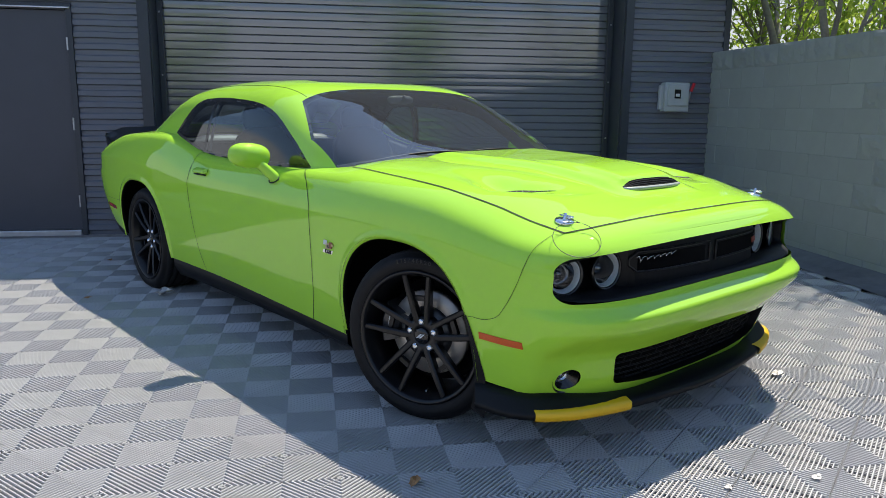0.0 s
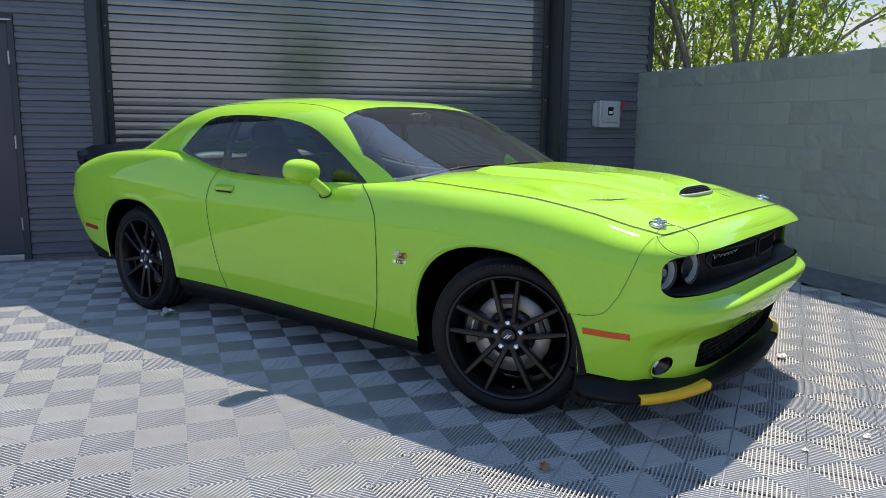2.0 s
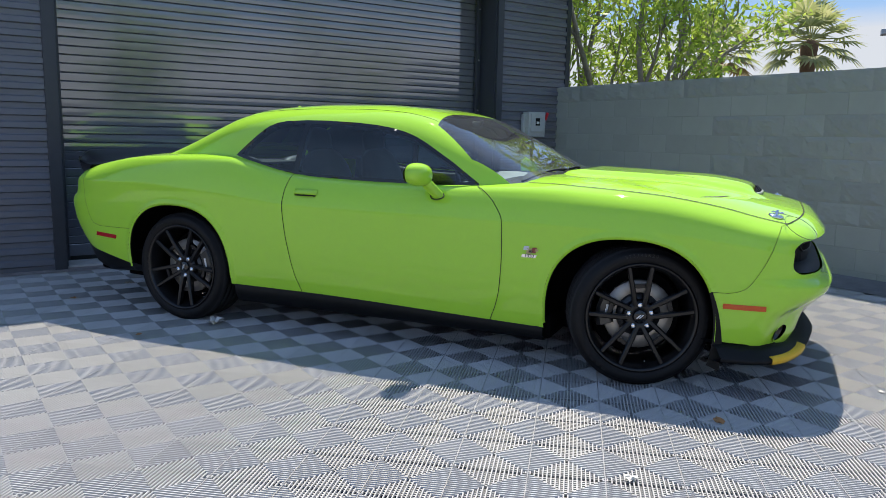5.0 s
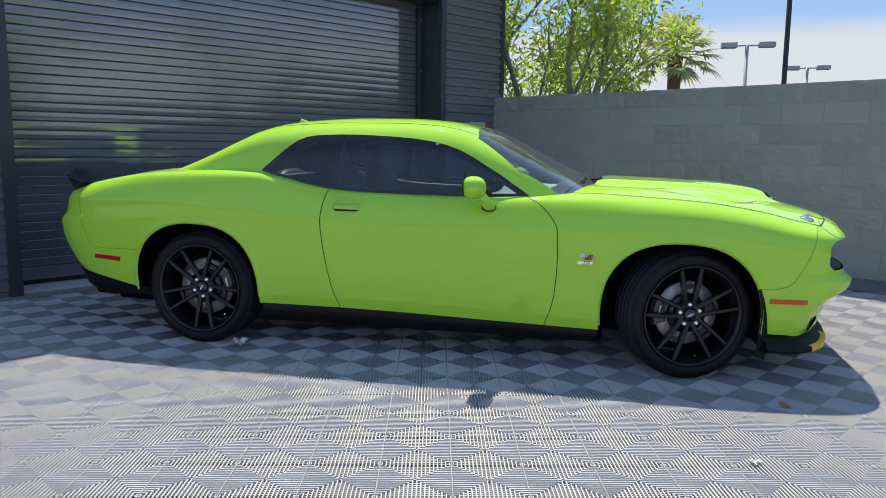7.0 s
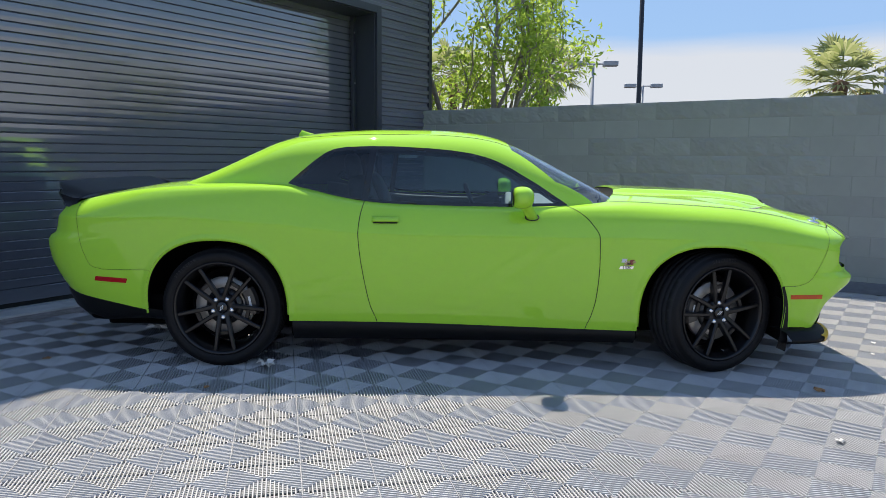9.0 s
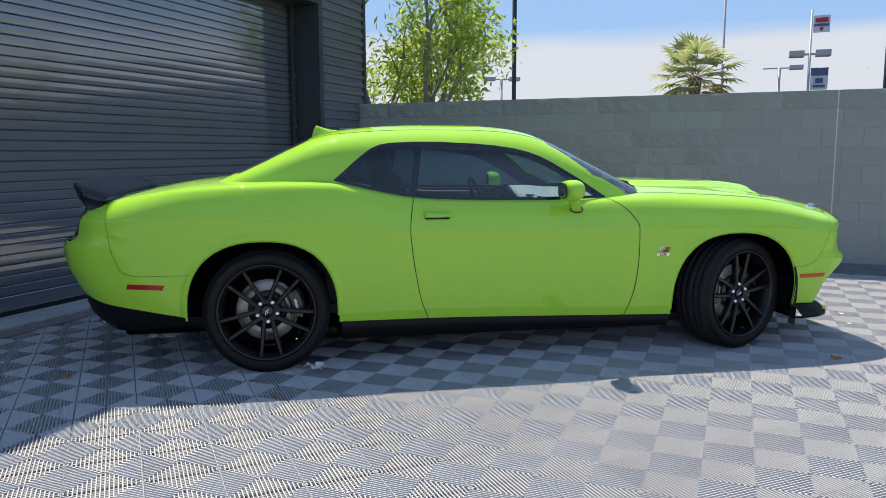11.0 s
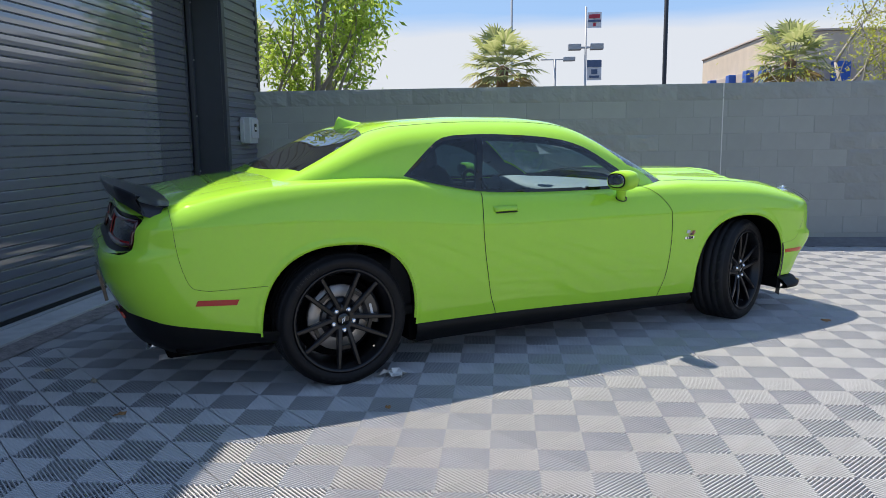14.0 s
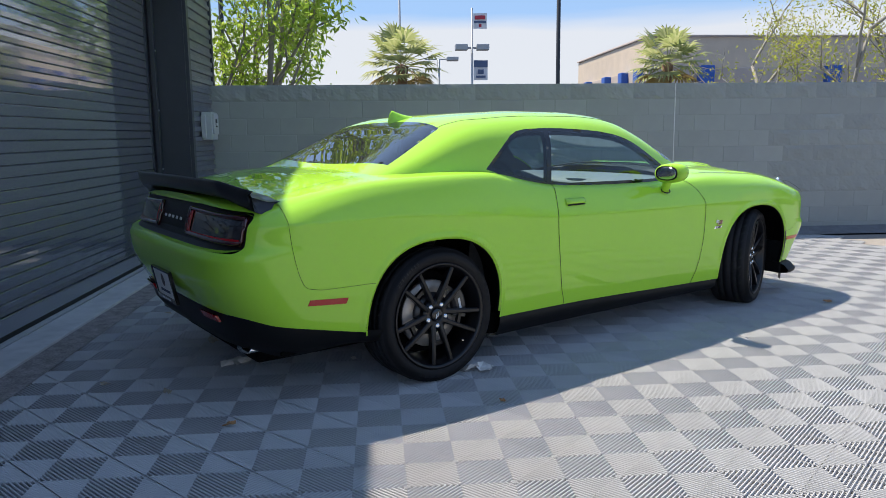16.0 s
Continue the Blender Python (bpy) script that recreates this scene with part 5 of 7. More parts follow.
# ---- underside ----
def underside():
    bm = box_bm(-0.92, 3.45, -0.56, 0.56, 0.17, 0.30, 0.02)
    box_bm(0.36, 2.48, -0.84, 0.84, 0.165, 0.30, 0.02, bm=bm)
    box_bm(-0.9, -0.42, -0.82, 0.82, 0.26, 0.42, 0.02, bm=bm)
    box_bm(3.33, 3.56, -0.76, 0.76, 0.24, 0.55, 0.02, bm=bm)
    car_part("underbody", part_mesh("underbody", bm, UNDER), None, "black underbody")
    for s in (-1, 1):
        vs, fs = [], []
        xs = L(0.385, 2.452, 12)
        for x in xs:
            y = -side_at(x, float(sill_z(x)) + 0.01)[1]
            zz = float(sill_z(x))
            for yy, z in ((y - 0.03, zz + 0.02), (y - 0.010, zz - 0.002), (y - 0.014, zz - 0.05), (y - 0.05, 0.165), (y - 0.12, 0.155)):
                vs.append((x, s * yy, z))
        for i in range(len(xs) - 1):
            for j in range(4):
                fs.append((i * 5 + j, (i + 1) * 5 + j, (i + 1) * 5 + j + 1, i * 5 + j + 1))
        car_part("side_skirt", mesh_from("side_skirt", vs, fs, BLACK_PLASTIC, True), None, "black side skirt")


def part_mesh(name, bm, mat):
    me = bpy.data.meshes.new(name)
    bm.to_mesh(me)
    bm.free()
    me.materials.append(mat)
    return me


underside()


# ---- nose ----
SMOKED_CHROME = material("dark_lamp_chrome", (0.16, 0.17, 0.19), rough=0.15, metal=1.0)
GRILLE_BLACK = material("matt_black_grille", (0.006, 0.006, 0.007), rough=0.4, spec=0.25)
splitter_x = curve((0, 3.802), (0.07, 3.799), (0.3, 3.777), (0.5, 3.745), (0.70, 3.690), (0.853, 3.602), (0.93, 3.49), (0.95, 3.36))


def splitter():
    ys = list(L(0.0, 0.80, 17)) + [0.84, 0.87, 0.90, 0.92, 0.935, 0.945, 0.949]
    prof_n = 7
    vs, fs = [], []
    full = [-y for y in reversed(ys[1:])] + ys
    for y in full:
        xo = float(splitter_x(abs(y)))
        ct = 3.0
        zt = 0.228 + 0.044 * smooth(0.35, 0.85, np.array(abs(y)))
        back = 0.10 + 0.03 * (1 - abs(y))
        inward = Vector((ct - xo, -y * 0.35, 0)).normalized()
        def at(d, z):
            return (xo + inward.x * d, y + inward.y * d, z)
        vs += [at(back + 0.05, zt + 0.004), at(back * 0.75, zt - 0.004), at(back * 0.35, 0.6 * zt + 0.4 * 0.218), at(0.012, 0.218), at(0.0, 0.211), at(0.006, 0.189), at(0.12, 0.182)]
    for i in range(len(full) - 1):
        for j in range(prof_n - 1):
            a = i * prof_n + j
            fs.append((a, a + prof_n, a + prof_n + 1, a + 1))
    sp = car_part("splitter", mesh_from("splitter", vs, [tuple(reversed(f)) for f in fs], BLACK_PLASTIC, True), None, "black front splitter")
    for s in (-1, 1):
        gv, gf = [], []
        yy = L(0.50, 0.865, 12)
        for y in yy:
            xo = float(splitter_x(y))
            d = Vector((3.0 - xo, -y * 0.35, 0)).normalized()
            for k, z in ((0.034, 0.2285), (0.016, 0.2255), (-0.003, 0.219), (-0.005, 0.207), (-0.001, 0.187), (0.04, 0.180)):
                gv.append((xo + d.x * k, s * (y + d.y * k), z))
        for i in range(len(yy) - 1):
            for j in range(5):
                q = (i * 6 + j, (i + 1) * 6 + j, (i + 1) * 6 + j + 1, i * 6 + j + 1)
                gf.append(q if s > 0 else tuple(reversed(q)))
        car_part("splitter_guard", mesh_from("splitter_guard", gv, gf, YELLOW, True), sp, "yellow plastic shipping guard")
        # black strip that climbs the edge of the wheel arch
        ax, az, ar = ARCHES[1]
        vs2, fs2 = [], []
        for i in range(15):
            t = i / 14
            a = radians(-24 + 50 * t)
            w = 0.050 * (1 - t) ** 1.3 + 0.004
            for rr in (-0.012, w):
                px, pz = arch_point(1, a, rr)
                yy = -side_at(px, max(pz, float(sill_z(px)) + 0.01))[1]
                vs2.append((px, s * (yy + 0.003 - 0.02 * max(0.0, 0.28 - pz)), pz))
        fs2 = [(2 * i, 2 * i + 1, 2 * i + 3, 2 * i + 2) for i in range(14)]
        car_part("splitter_end", mesh_from("splitter_end", vs2, fs2, BLACK_PLASTIC, True), sp)


splitter()


def grille():
    back_x = curve((0, 3.745), (0.3, 3.725), (0.46, 3.685), (0.52, 3.63), (0.62, 3.585), (0.92, 3.55))
    rec = lambda d: (lambda y, z: (min(float(back_x(abs(y))) + 0.058 - d, float(nose_at(y, 0.72)[0]) - 0.03), y, float(grille_c(y)) + (z - 0.710) * float(grille_h(y)) / 0.088))
    ys = L(-0.85, 0.85, 60)
    back = patch("grille_panel", rec(0.058), ys, L(0.612, 0.808, 9), (1, 0, 0), 0.002, GRILLE_BLACK, None, "black recessed grille panel")
    # shelf and lip round the recess
    vs, fs = [], []
    n = 72
    for k in range(n):
        t = 2 * math.pi * k / n
        c, s = math.cos(t), math.sin(t)
        r = (abs(c) ** 7 + abs(s) ** 7) ** (-1 / 7)
        y = 0.868 * r * c
        gh = float(grille_h(y)) * r * s
        gc = float(grille_c(y))
        z = gc + gh * 1.05
        p = nose_at(y, z)
        vs += [(p[0] - 0.012, y, z), (p[0] - 0.014, y * 0.988, gc + gh * 0.965), (min(p[0] - 0.03, float(back_x(abs(y))) - 0.002), y * 0.985, gc + gh * 0.91)]
    for k in range(n):
        m = (k + 1) % n
        for j in range(2):
            fs.append((k * 3 + j, m * 3 + j, m * 3 + j + 1, k * 3 + j + 1))
    car_part("grille_surround", mesh_from("grille_surround", vs, fs, BLACK_PLASTIC, True), back, "edge of the grille opening")
    # two long inset frames
    for s in (-1, 1):
        pts = []
        y0, y1, z0, z1 = 0.024, 0.475, 0.700, 0.778
        cor = [(y0, z0), (y1 - 0.03, z0), (y1, z0 + 0.025), (y1, z1 - 0.025), (y1 - 0.03, z1), (y0, z1)]
        for i in range(6):
            a, b = cor[i], cor[(i + 1) % 6]
            for t in L(0, 1, 7)[:-1]:
                y, z = a[0] + (b[0] - a[0]) * t, a[1] + (b[1] - a[1]) * t
                p = nose_at(s * y, z)
                pts.append((float(back_x(y)) + 0.006, s * y, z))
        car_part("grille_frame", mesh_from("grille_frame", *tube(pts, 0.0042, 6, True), SATIN_BLACK, True), back, "black grille frame")
        patch("grille_mesh", rec(0.055), L(s * 0.05, s * 0.44, 12) if s > 0 else L(-0.44, -0.05, 12), L(0.682, 0.742, 3), (1, 0, 0), 0.001, UNDER, back, "dark grille mesh")
    p = nose_at(-0.38, 0.735)
    flow = [(-0.455 + 0.0062 * i + 0.006 * math.sin(i * 1.25), 0.748 + (0.013 if i < 6 else 0.006) * math.sin(i * 1.25 + 0.8) + 0.0004 * i) for i in range(33)]
    vs, fs = tube([(float(back_x(abs(y))) + 0.012, y, z) for y, z in flow], 0.0017, 5)
    car_part("script_badge", mesh_from("script_badge", vs, fs, CHROME, True), back, "chrome script badge")
    for y in (0.40, 0.425):
        p = nose_at(y, 0.735)
        car_part("red_badge", mesh_from("red_badge", *moved(block_vf(-0.002, 0.002, -0.008, 0.008, -0.012, 0.012), Matrix.Translation((float(back_x(abs(y))) + 0.010, y, p[2])) @ Matrix.Rotation(0.4, 4, "X")), BADGE_RED), back, "small red badge")
    # four round lamps
    for y in (-0.768, -0.568, 0.568, 0.768):
        x = 3.652 if abs(y) < 0.7 else 3.622
        yaw = (0.30 if y > 0 else -0.30) * (1 if abs(y) > 0.7 else 0.4)
        m = Matrix.Translation((x, y, 0.716)) @ Matrix.Rotation(yaw, 4, "Z")
        R = 0.068
        cup = moved(lathe([(R + 0.008, -0.004), (R + 0.006, 0.004), (R, 0.004), (R - 0.004, -0.004), (R - 0.012, -0.045), (0.0, -0.06)], 40, "X"), m)
        lamp = car_part("headlamp", mesh_from("headlamp", *cup, GLOSS_BLACK, True), None, "round headlamp with a bright ring")
        ring = moved(lathe([(R - 0.003, -0.004), (R - 0.004, -0.002), (R - 0.009, -0.005), (R - 0.013, -0.020), (R - 0.015, -0.026)], 40, "X"), m)
        car_part("light_ring", mesh_from("light_ring", *ring, material("frosted_ring", (0.60, 0.62, 0.64), rough=0.25) if "frosted_ring" not in bpy.data.materials else bpy.data.materials["frosted_ring"], True), lamp, "frosted daytime light ring")
        bowl = moved(lathe([(R - 0.015, -0.024), (R - 0.026, -0.042), (0.026, -0.052), (0.024, -0.040), (0.0, -0.032)], 32, "X"), m)
        car_part("reflector", mesh_from("reflector", *bowl, SMOKED_CHROME, True), lamp, "dark chrome reflector bowl")
        lens = moved(lathe([(R - 0.001, 0.001), (R * 0.7, 0.004), (R * 0.35, 0.006), (0.0, 0.0065)], 40, "X"), m)
        o = car_part("lamp_lens", mesh_from("lamp_lens", *lens, GLASS_CLEAR, True), lamp, "clear lamp lens")
        o.visible_shadow = False
    return back


grille()


def lower_nose():
    rec = lambda d: (lambda y, z: (lambda p: (p[0] - d, p[1], p[2]))(nose_at(y, z)))
    base = patch("lower_intake", rec(0.060), L(-0.60, 0.60, 40), L(0.225, 0.440, 6), (1, 0, 0), 0.002, UNDER, None, "black lower air intake")
    for s in (-1, 1):
        part("wheel_arch_flap", box_bm(3.325, 3.345, min(s * 0.56, s * 0.895), max(s * 0.56, s * 0.895), 0.185, 0.44, 0.006), BLACK_PLASTIC, car, "black flap ahead of the front wheel")
    sets = []
    for k in range(7):
        z = 0.245 + 0.026 * k
        sets.append(tube([(nose_at(y, max(z, 0.245))[0] - 0.040, y, z) for y in L(-0.56, 0.56, 30)], 0.0035, 5))
        for j in range(13):
            y = -0.57 + 0.095 * j + (0.0475 if k % 2 else 0)
            if abs(y) < 0.55:
                sets.append(tube([(nose_at(y, max(z, 0.245))[0] - 0.040, y, z), (nose_at(y, z + 0.026)[0] - 0.040, y + 0.006, z + 0.026)], 0.0032, 4))
    car_part("intake_mesh", mesh_from("intake_mesh", *join(*sets), BLACK_PLASTIC), base, "black brick-pattern intake mesh")
    vs, fs = [], []
    n = 60
    for k in range(n):
        t = 2 * math.pi * k / n
        c, s = math.cos(t), math.sin(t)
        r = (abs(c) ** 8 + abs(s) ** 8) ** (-1 / 8)
        q = min(1.0, abs(0.925 * r * c))
        z = 0.3325 + 0.019 * q * q + (0.0945 - 0.033 * q * q) * r * s
        y = intake_w(z) * r * c
        p = nose_at(y, z)
        vs += [(p[0] + 0.001, y, z), (p[0] - 0.07, y * 0.98, z)]
    for k in range(n):
        m = (k + 1) % n
        fs.append((k * 2, m * 2, m * 2 + 1, k * 2 + 1))
    car_part("intake_surround", mesh_from("intake_surround", vs, fs, BLACK_PLASTIC, True), base)
    for s in (-1, 1):
        p = nose_at(s * 0.724, 0.321)
        m = Matrix.Translation((p[0] - 0.018, s * 0.724, 0.321)) @ Matrix.Rotation(s * 0.30, 4, "Z") @ Matrix.Rotation(0.25, 4, "Y")
        cup = moved(lathe([(0.056, 0.012), (0.050, 0.006), (0.036, -0.020), (0.032, -0.024), (0, -0.05)], 28, "X"), m)
        fog = car_part("fog_lamp", mesh_from("fog_lamp", *cup, GLOSS_BLACK, True), None, "small round fog lamp in a black cup")
        bowl = moved(lathe([(0.030, -0.022), (0.022, -0.034), (0.010, -0.040), (0.008, -0.026), (0, -0.024)], 24, "X"), m)
        car_part("reflector", mesh_from("reflector", *bowl, CHROME, True), fog)
        lens = moved(lathe([(0.031, -0.020), (0.018, -0.015), (0, -0.013)], 24, "X"), m)
        car_part("lamp_lens", mesh_from("lamp_lens", *lens, GLASS_CLEAR, True), fog).visible_shadow = False
    # amber and red side markers
    for s in (False, True):
        patch("side_marker", lambda x, z: side_at(x, z), L(3.354, 3.548, 10), L(0.454, 0.480, 3), (0.12, -1, 0), 0.003, ORANGE_LENS, PANELS["front_bumper", False], "orange side marker", s)
        patch("side_marker", lambda x, z: side_at(x + 0.012 * (z - 0.53) / 0.03, z - 0.012 * (x + 0.69) / 0.2), L(-0.802, -0.606, 10), L(0.514, 0.542, 3), (-0.12, -1, 0), 0.003, RED_LENS, PANELS["rear_bumper", False], "red side marker", s)


lower_nose()


# ---- bonnet fittings ----
def bonnet_fittings():
    hood = PANELS["bonnet", False]
    for s in (-1, 1):
        p = top_at(3.556, s * 0.704)
        nrm = Matrix.Rotation(-s * 0.10, 4, "X") @ Matrix.Rotation(0.20, 4, "Y")
        m = Matrix.Translation(p) @ nrm
        plate = moved(lathe([(0.0, 0.008), (0.020, 0.008), (0.034, 0.006), (0.037, 0.001), (0.036, -0.004)], 28, "Z"), m)
        pin = car_part("bonnet_pin", mesh_from("bonnet_pin", *plate, CHROME, True), hood, "chrome bonnet pin plate")
        post = moved(lathe([(0, 0.032), (0.006, 0.030), (0.007, 0.012), (0.011, 0.008)], 12, "Z"), m)
        clip = moved(tube([(-0.026, 0, 0.016), (-0.010, 0.004, 0.018), (0.02, 0.0, 0.017), (0.030, 0.008, 0.017), (0.020, 0.016, 0.017), (-0.004, 0.006, 0.022), (-0.022, 0.014, 0.018)], 0.0028, 6), m)
        ring = moved(tube([(0.022 + 0.010 * math.cos(t), 0.004 + 0.010 * math.sin(t), 0.022) for t in L(0, 2 * math.pi, 13)[:-1]], 0.002, 5, True), m)
        car_part("pin_clip", mesh_from("pin_clip", *join(post, clip, ring), CHROME, True), pin, "chrome clip and post")
        # thin springy wire hanging in a loop over the edge of the nose
        if s < 0:
            n = Vector((0.479, -0.353, 0.803)).normalized()
            u = n.cross(Vector((0, 1, 0))).normalized()
            v = n.cross(u)
            c = Vector((3.669, -0.771, 0.855))
            ring = [c + 0.083 * (math.cos(t) * u + math.sin(t) * v) for t in L(0, 2 * math.pi, 60)[:-1]]
            k = min(range(59), key=lambda i: (ring[i] - Vector((3.632, -0.715, 0.90))).length)
            loop = [Vector((p[0] + 0.022, -0.706, p[2] + 0.014)), Vector((p[0] + 0.045, -0.705, p[2] + 0.010))] + ring[k:] + ring[:k]
            car_part("pin_lanyard", mesh_from("pin_lanyard", *tube(loop, 0.0013, 5), POLE_BLACK, True), pin, "thin black wire lanyard")
    # scoop mouth
    mv, mf = [], []
    for i, y in enumerate(L(-0.205, 0.205, 16)):
        zt = top_at(3.418, y)[2] - 0.003
        zl = top_at(3.472, y)[2] + 0.004
        e = 1 - (abs(y) / 0.208) ** 4
        mv += [(3.436, y, zl + (zt - zl) * (0.25 + 0.72 * e)), (3.474 - 0.025 * (abs(y) / 0.205) ** 4, y, zl)]
    mf = [(2 * i, 2 * i + 1, 2 * i + 3, 2 * i + 2) for i in range(15)]
    scoop = car_part("scoop_mouth", mesh_from("scoop_mouth", mv, mf, UNDER), hood, "black mouth of the bonnet scoop")
    sets = []
    for k in range(4):
        t = 0.18 + 0.19 * k
        sets.append(tube([(mv[2 * i][0] * t + mv[2 * i + 1][0] * (1 - t) + 0.003, mv[2 * i][1], mv[2 * i][2] * t + mv[2 * i + 1][2] * (1 - t) + 0.004) for i in range(16)], 0.0022, 4))
    for i in range(1, 15, 1):
        a, b = mv[2 * i], mv[2 * i + 1]
        q = lambda t: (a[0] + (b[0] - a[0]) * t + 0.002, a[1], a[2] + (b[2] - a[2]) * t + 0.002)
        sets.append(tube([q(0.15), q(0.85)], 0.0016, 4))
    car_part("scoop_mesh", mesh_from("scoop_mesh", *join(*sets), BLACK_PLASTIC), scoop, "black scoop mesh")
    rim_pts = [(v[0] + 0.001, v[1], v[2] + 0.001) for v in mv[1::2]]
    car_part("scoop_lip", mesh_from("scoop_lip", *tube(rim_pts, 0.0085, 8), material("scoop_lip_silver", (0.50, 0.52, 0.46), rough=0.3, metal=0.4), True), scoop, "pale lip of the scoop")
    # swept heat vents
    for s in (-1, 1):
        def at(u, v):
            w = 0.019 * (1 - (2 * u - 1) ** 4) ** 0.7
            x = 3.163 + 0.167 * u + (v - 0.5) * 2 * w * 0.6
            y = 0.612 - 0.125 * u + 0.008 * math.sin(math.pi * u) + (v - 0.5) * 2 * w * 0.8
            return (x, s * y, top_at(x, y)[2] + 0.008)
        vent = patch("bonnet_vent", at, L(0.0, 1.0, 14), L(0, 1, 4) if s < 0 else L(1, 0, 4), (0, 0, 1), 0.002, BLACK_PLASTIC, hood, "dark swept heat vent")
        sets = []
        for k in range(7):
            a, b = at(0.12 + 0.12 * k, 0.05), at(0.17 + 0.12 * k, 0.95)
            a, b = [tuple(0.5 * (i + j) + k * (i - j) for i, j in zip(a, b)) for k in (0.36, -0.36)]
            sets.append(tube([(a[0], a[1], a[2] + 0.0015), (b[0], b[1], b[2] + 0.0015)], 0.0028, 4))
        car_part("vent_fin", mesh_from("vent_fin", *join(*sets), material("grey_vent_plastic", (0.24, 0.25, 0.21), rough=0.4)), vent)
    # cowl, wipers
    vs, fs = [], []
    ys = L(-0.74, 0.74, 30)
    for y in ys:
        e = (abs(y) / 0.74) ** 2
        xr = 2.285 + 0.15 * (1 - e)
        zh = top_at(xr + 0.01, y)[2]
        vs += [(xr + 0.012, y, zh - 0.004), (xr - 0.002, y, zh - 0.012), (xr - 0.012, y, zh - 0.045), (2.235 + 0.05 * (1 - e), y, zh - 0.058), (2.08 + 0.10 * (1 - e), y, zh - 0.02)]
    for i in range(29):
        for j in range(4):
            fs.append((i * 5 + j, i * 5 + j + 1, (i + 1) * 5 + j + 1, (i + 1) * 5 + j))
    cowl = car_part("cowl", mesh_from("cowl", vs, fs, BLACK_PLASTIC, True), None, "black cowl under the windscreen")
    for y0, y1, x0, x1 in ((-0.70, -0.06, 2.215, 2.26), (0.0, 0.60, 2.26, 2.225)):
        pts = []
        for t in L(0, 1, 14):
            y = y0 + (y1 - y0) * t
            e = 1 - (y / 0.76) ** 2
            pts.append((2.225 + 0.105 * e, y, 1.004 + 0.062 * e + 0.012 * math.sin(math.pi * t)))
        arm = car_part("wiper", mesh_from("wiper", *tube(pts, 0.006, 6), BLACK_PLASTIC, True), cowl, "black wiper")
        car_part("wiper_blade", mesh_from("wiper_blade", *tube([(p[0] - 0.016, p[1] + 0.02, p[2] - 0.004) for p in pts[2:]], 0.0045, 5), GAP, True), arm)


bonnet_fittings()


# ---- doors: mirrors, handles; badges ----
def ellipsoid(m, sx, sy, sz, n=3.0, rows=18, cols=28):
    vs, fs = [], []
    for i in range(rows + 1):
        a = math.pi * (i / rows - 0.5)
        for j in range(cols):
            b = 2 * math.pi * j / cols
            d = Vector((math.cos(a) * math.cos(b), math.cos(a) * math.sin(b), math.sin(a)))
            r = (abs(d.x) ** n + abs(d.y) ** n + abs(d.z) ** n) ** (-1 / n)
            vs.append(m @ Vector((d.x * r * sx, d.y * r * sy, d.z * r * sz)))
    for i in range(rows):
        for j in range(cols):
            fs.append((i * cols + j, i * cols + (j + 1) % cols, (i + 1) * cols + (j + 1) % cols, (i + 1) * cols + j))
    return vs, fs


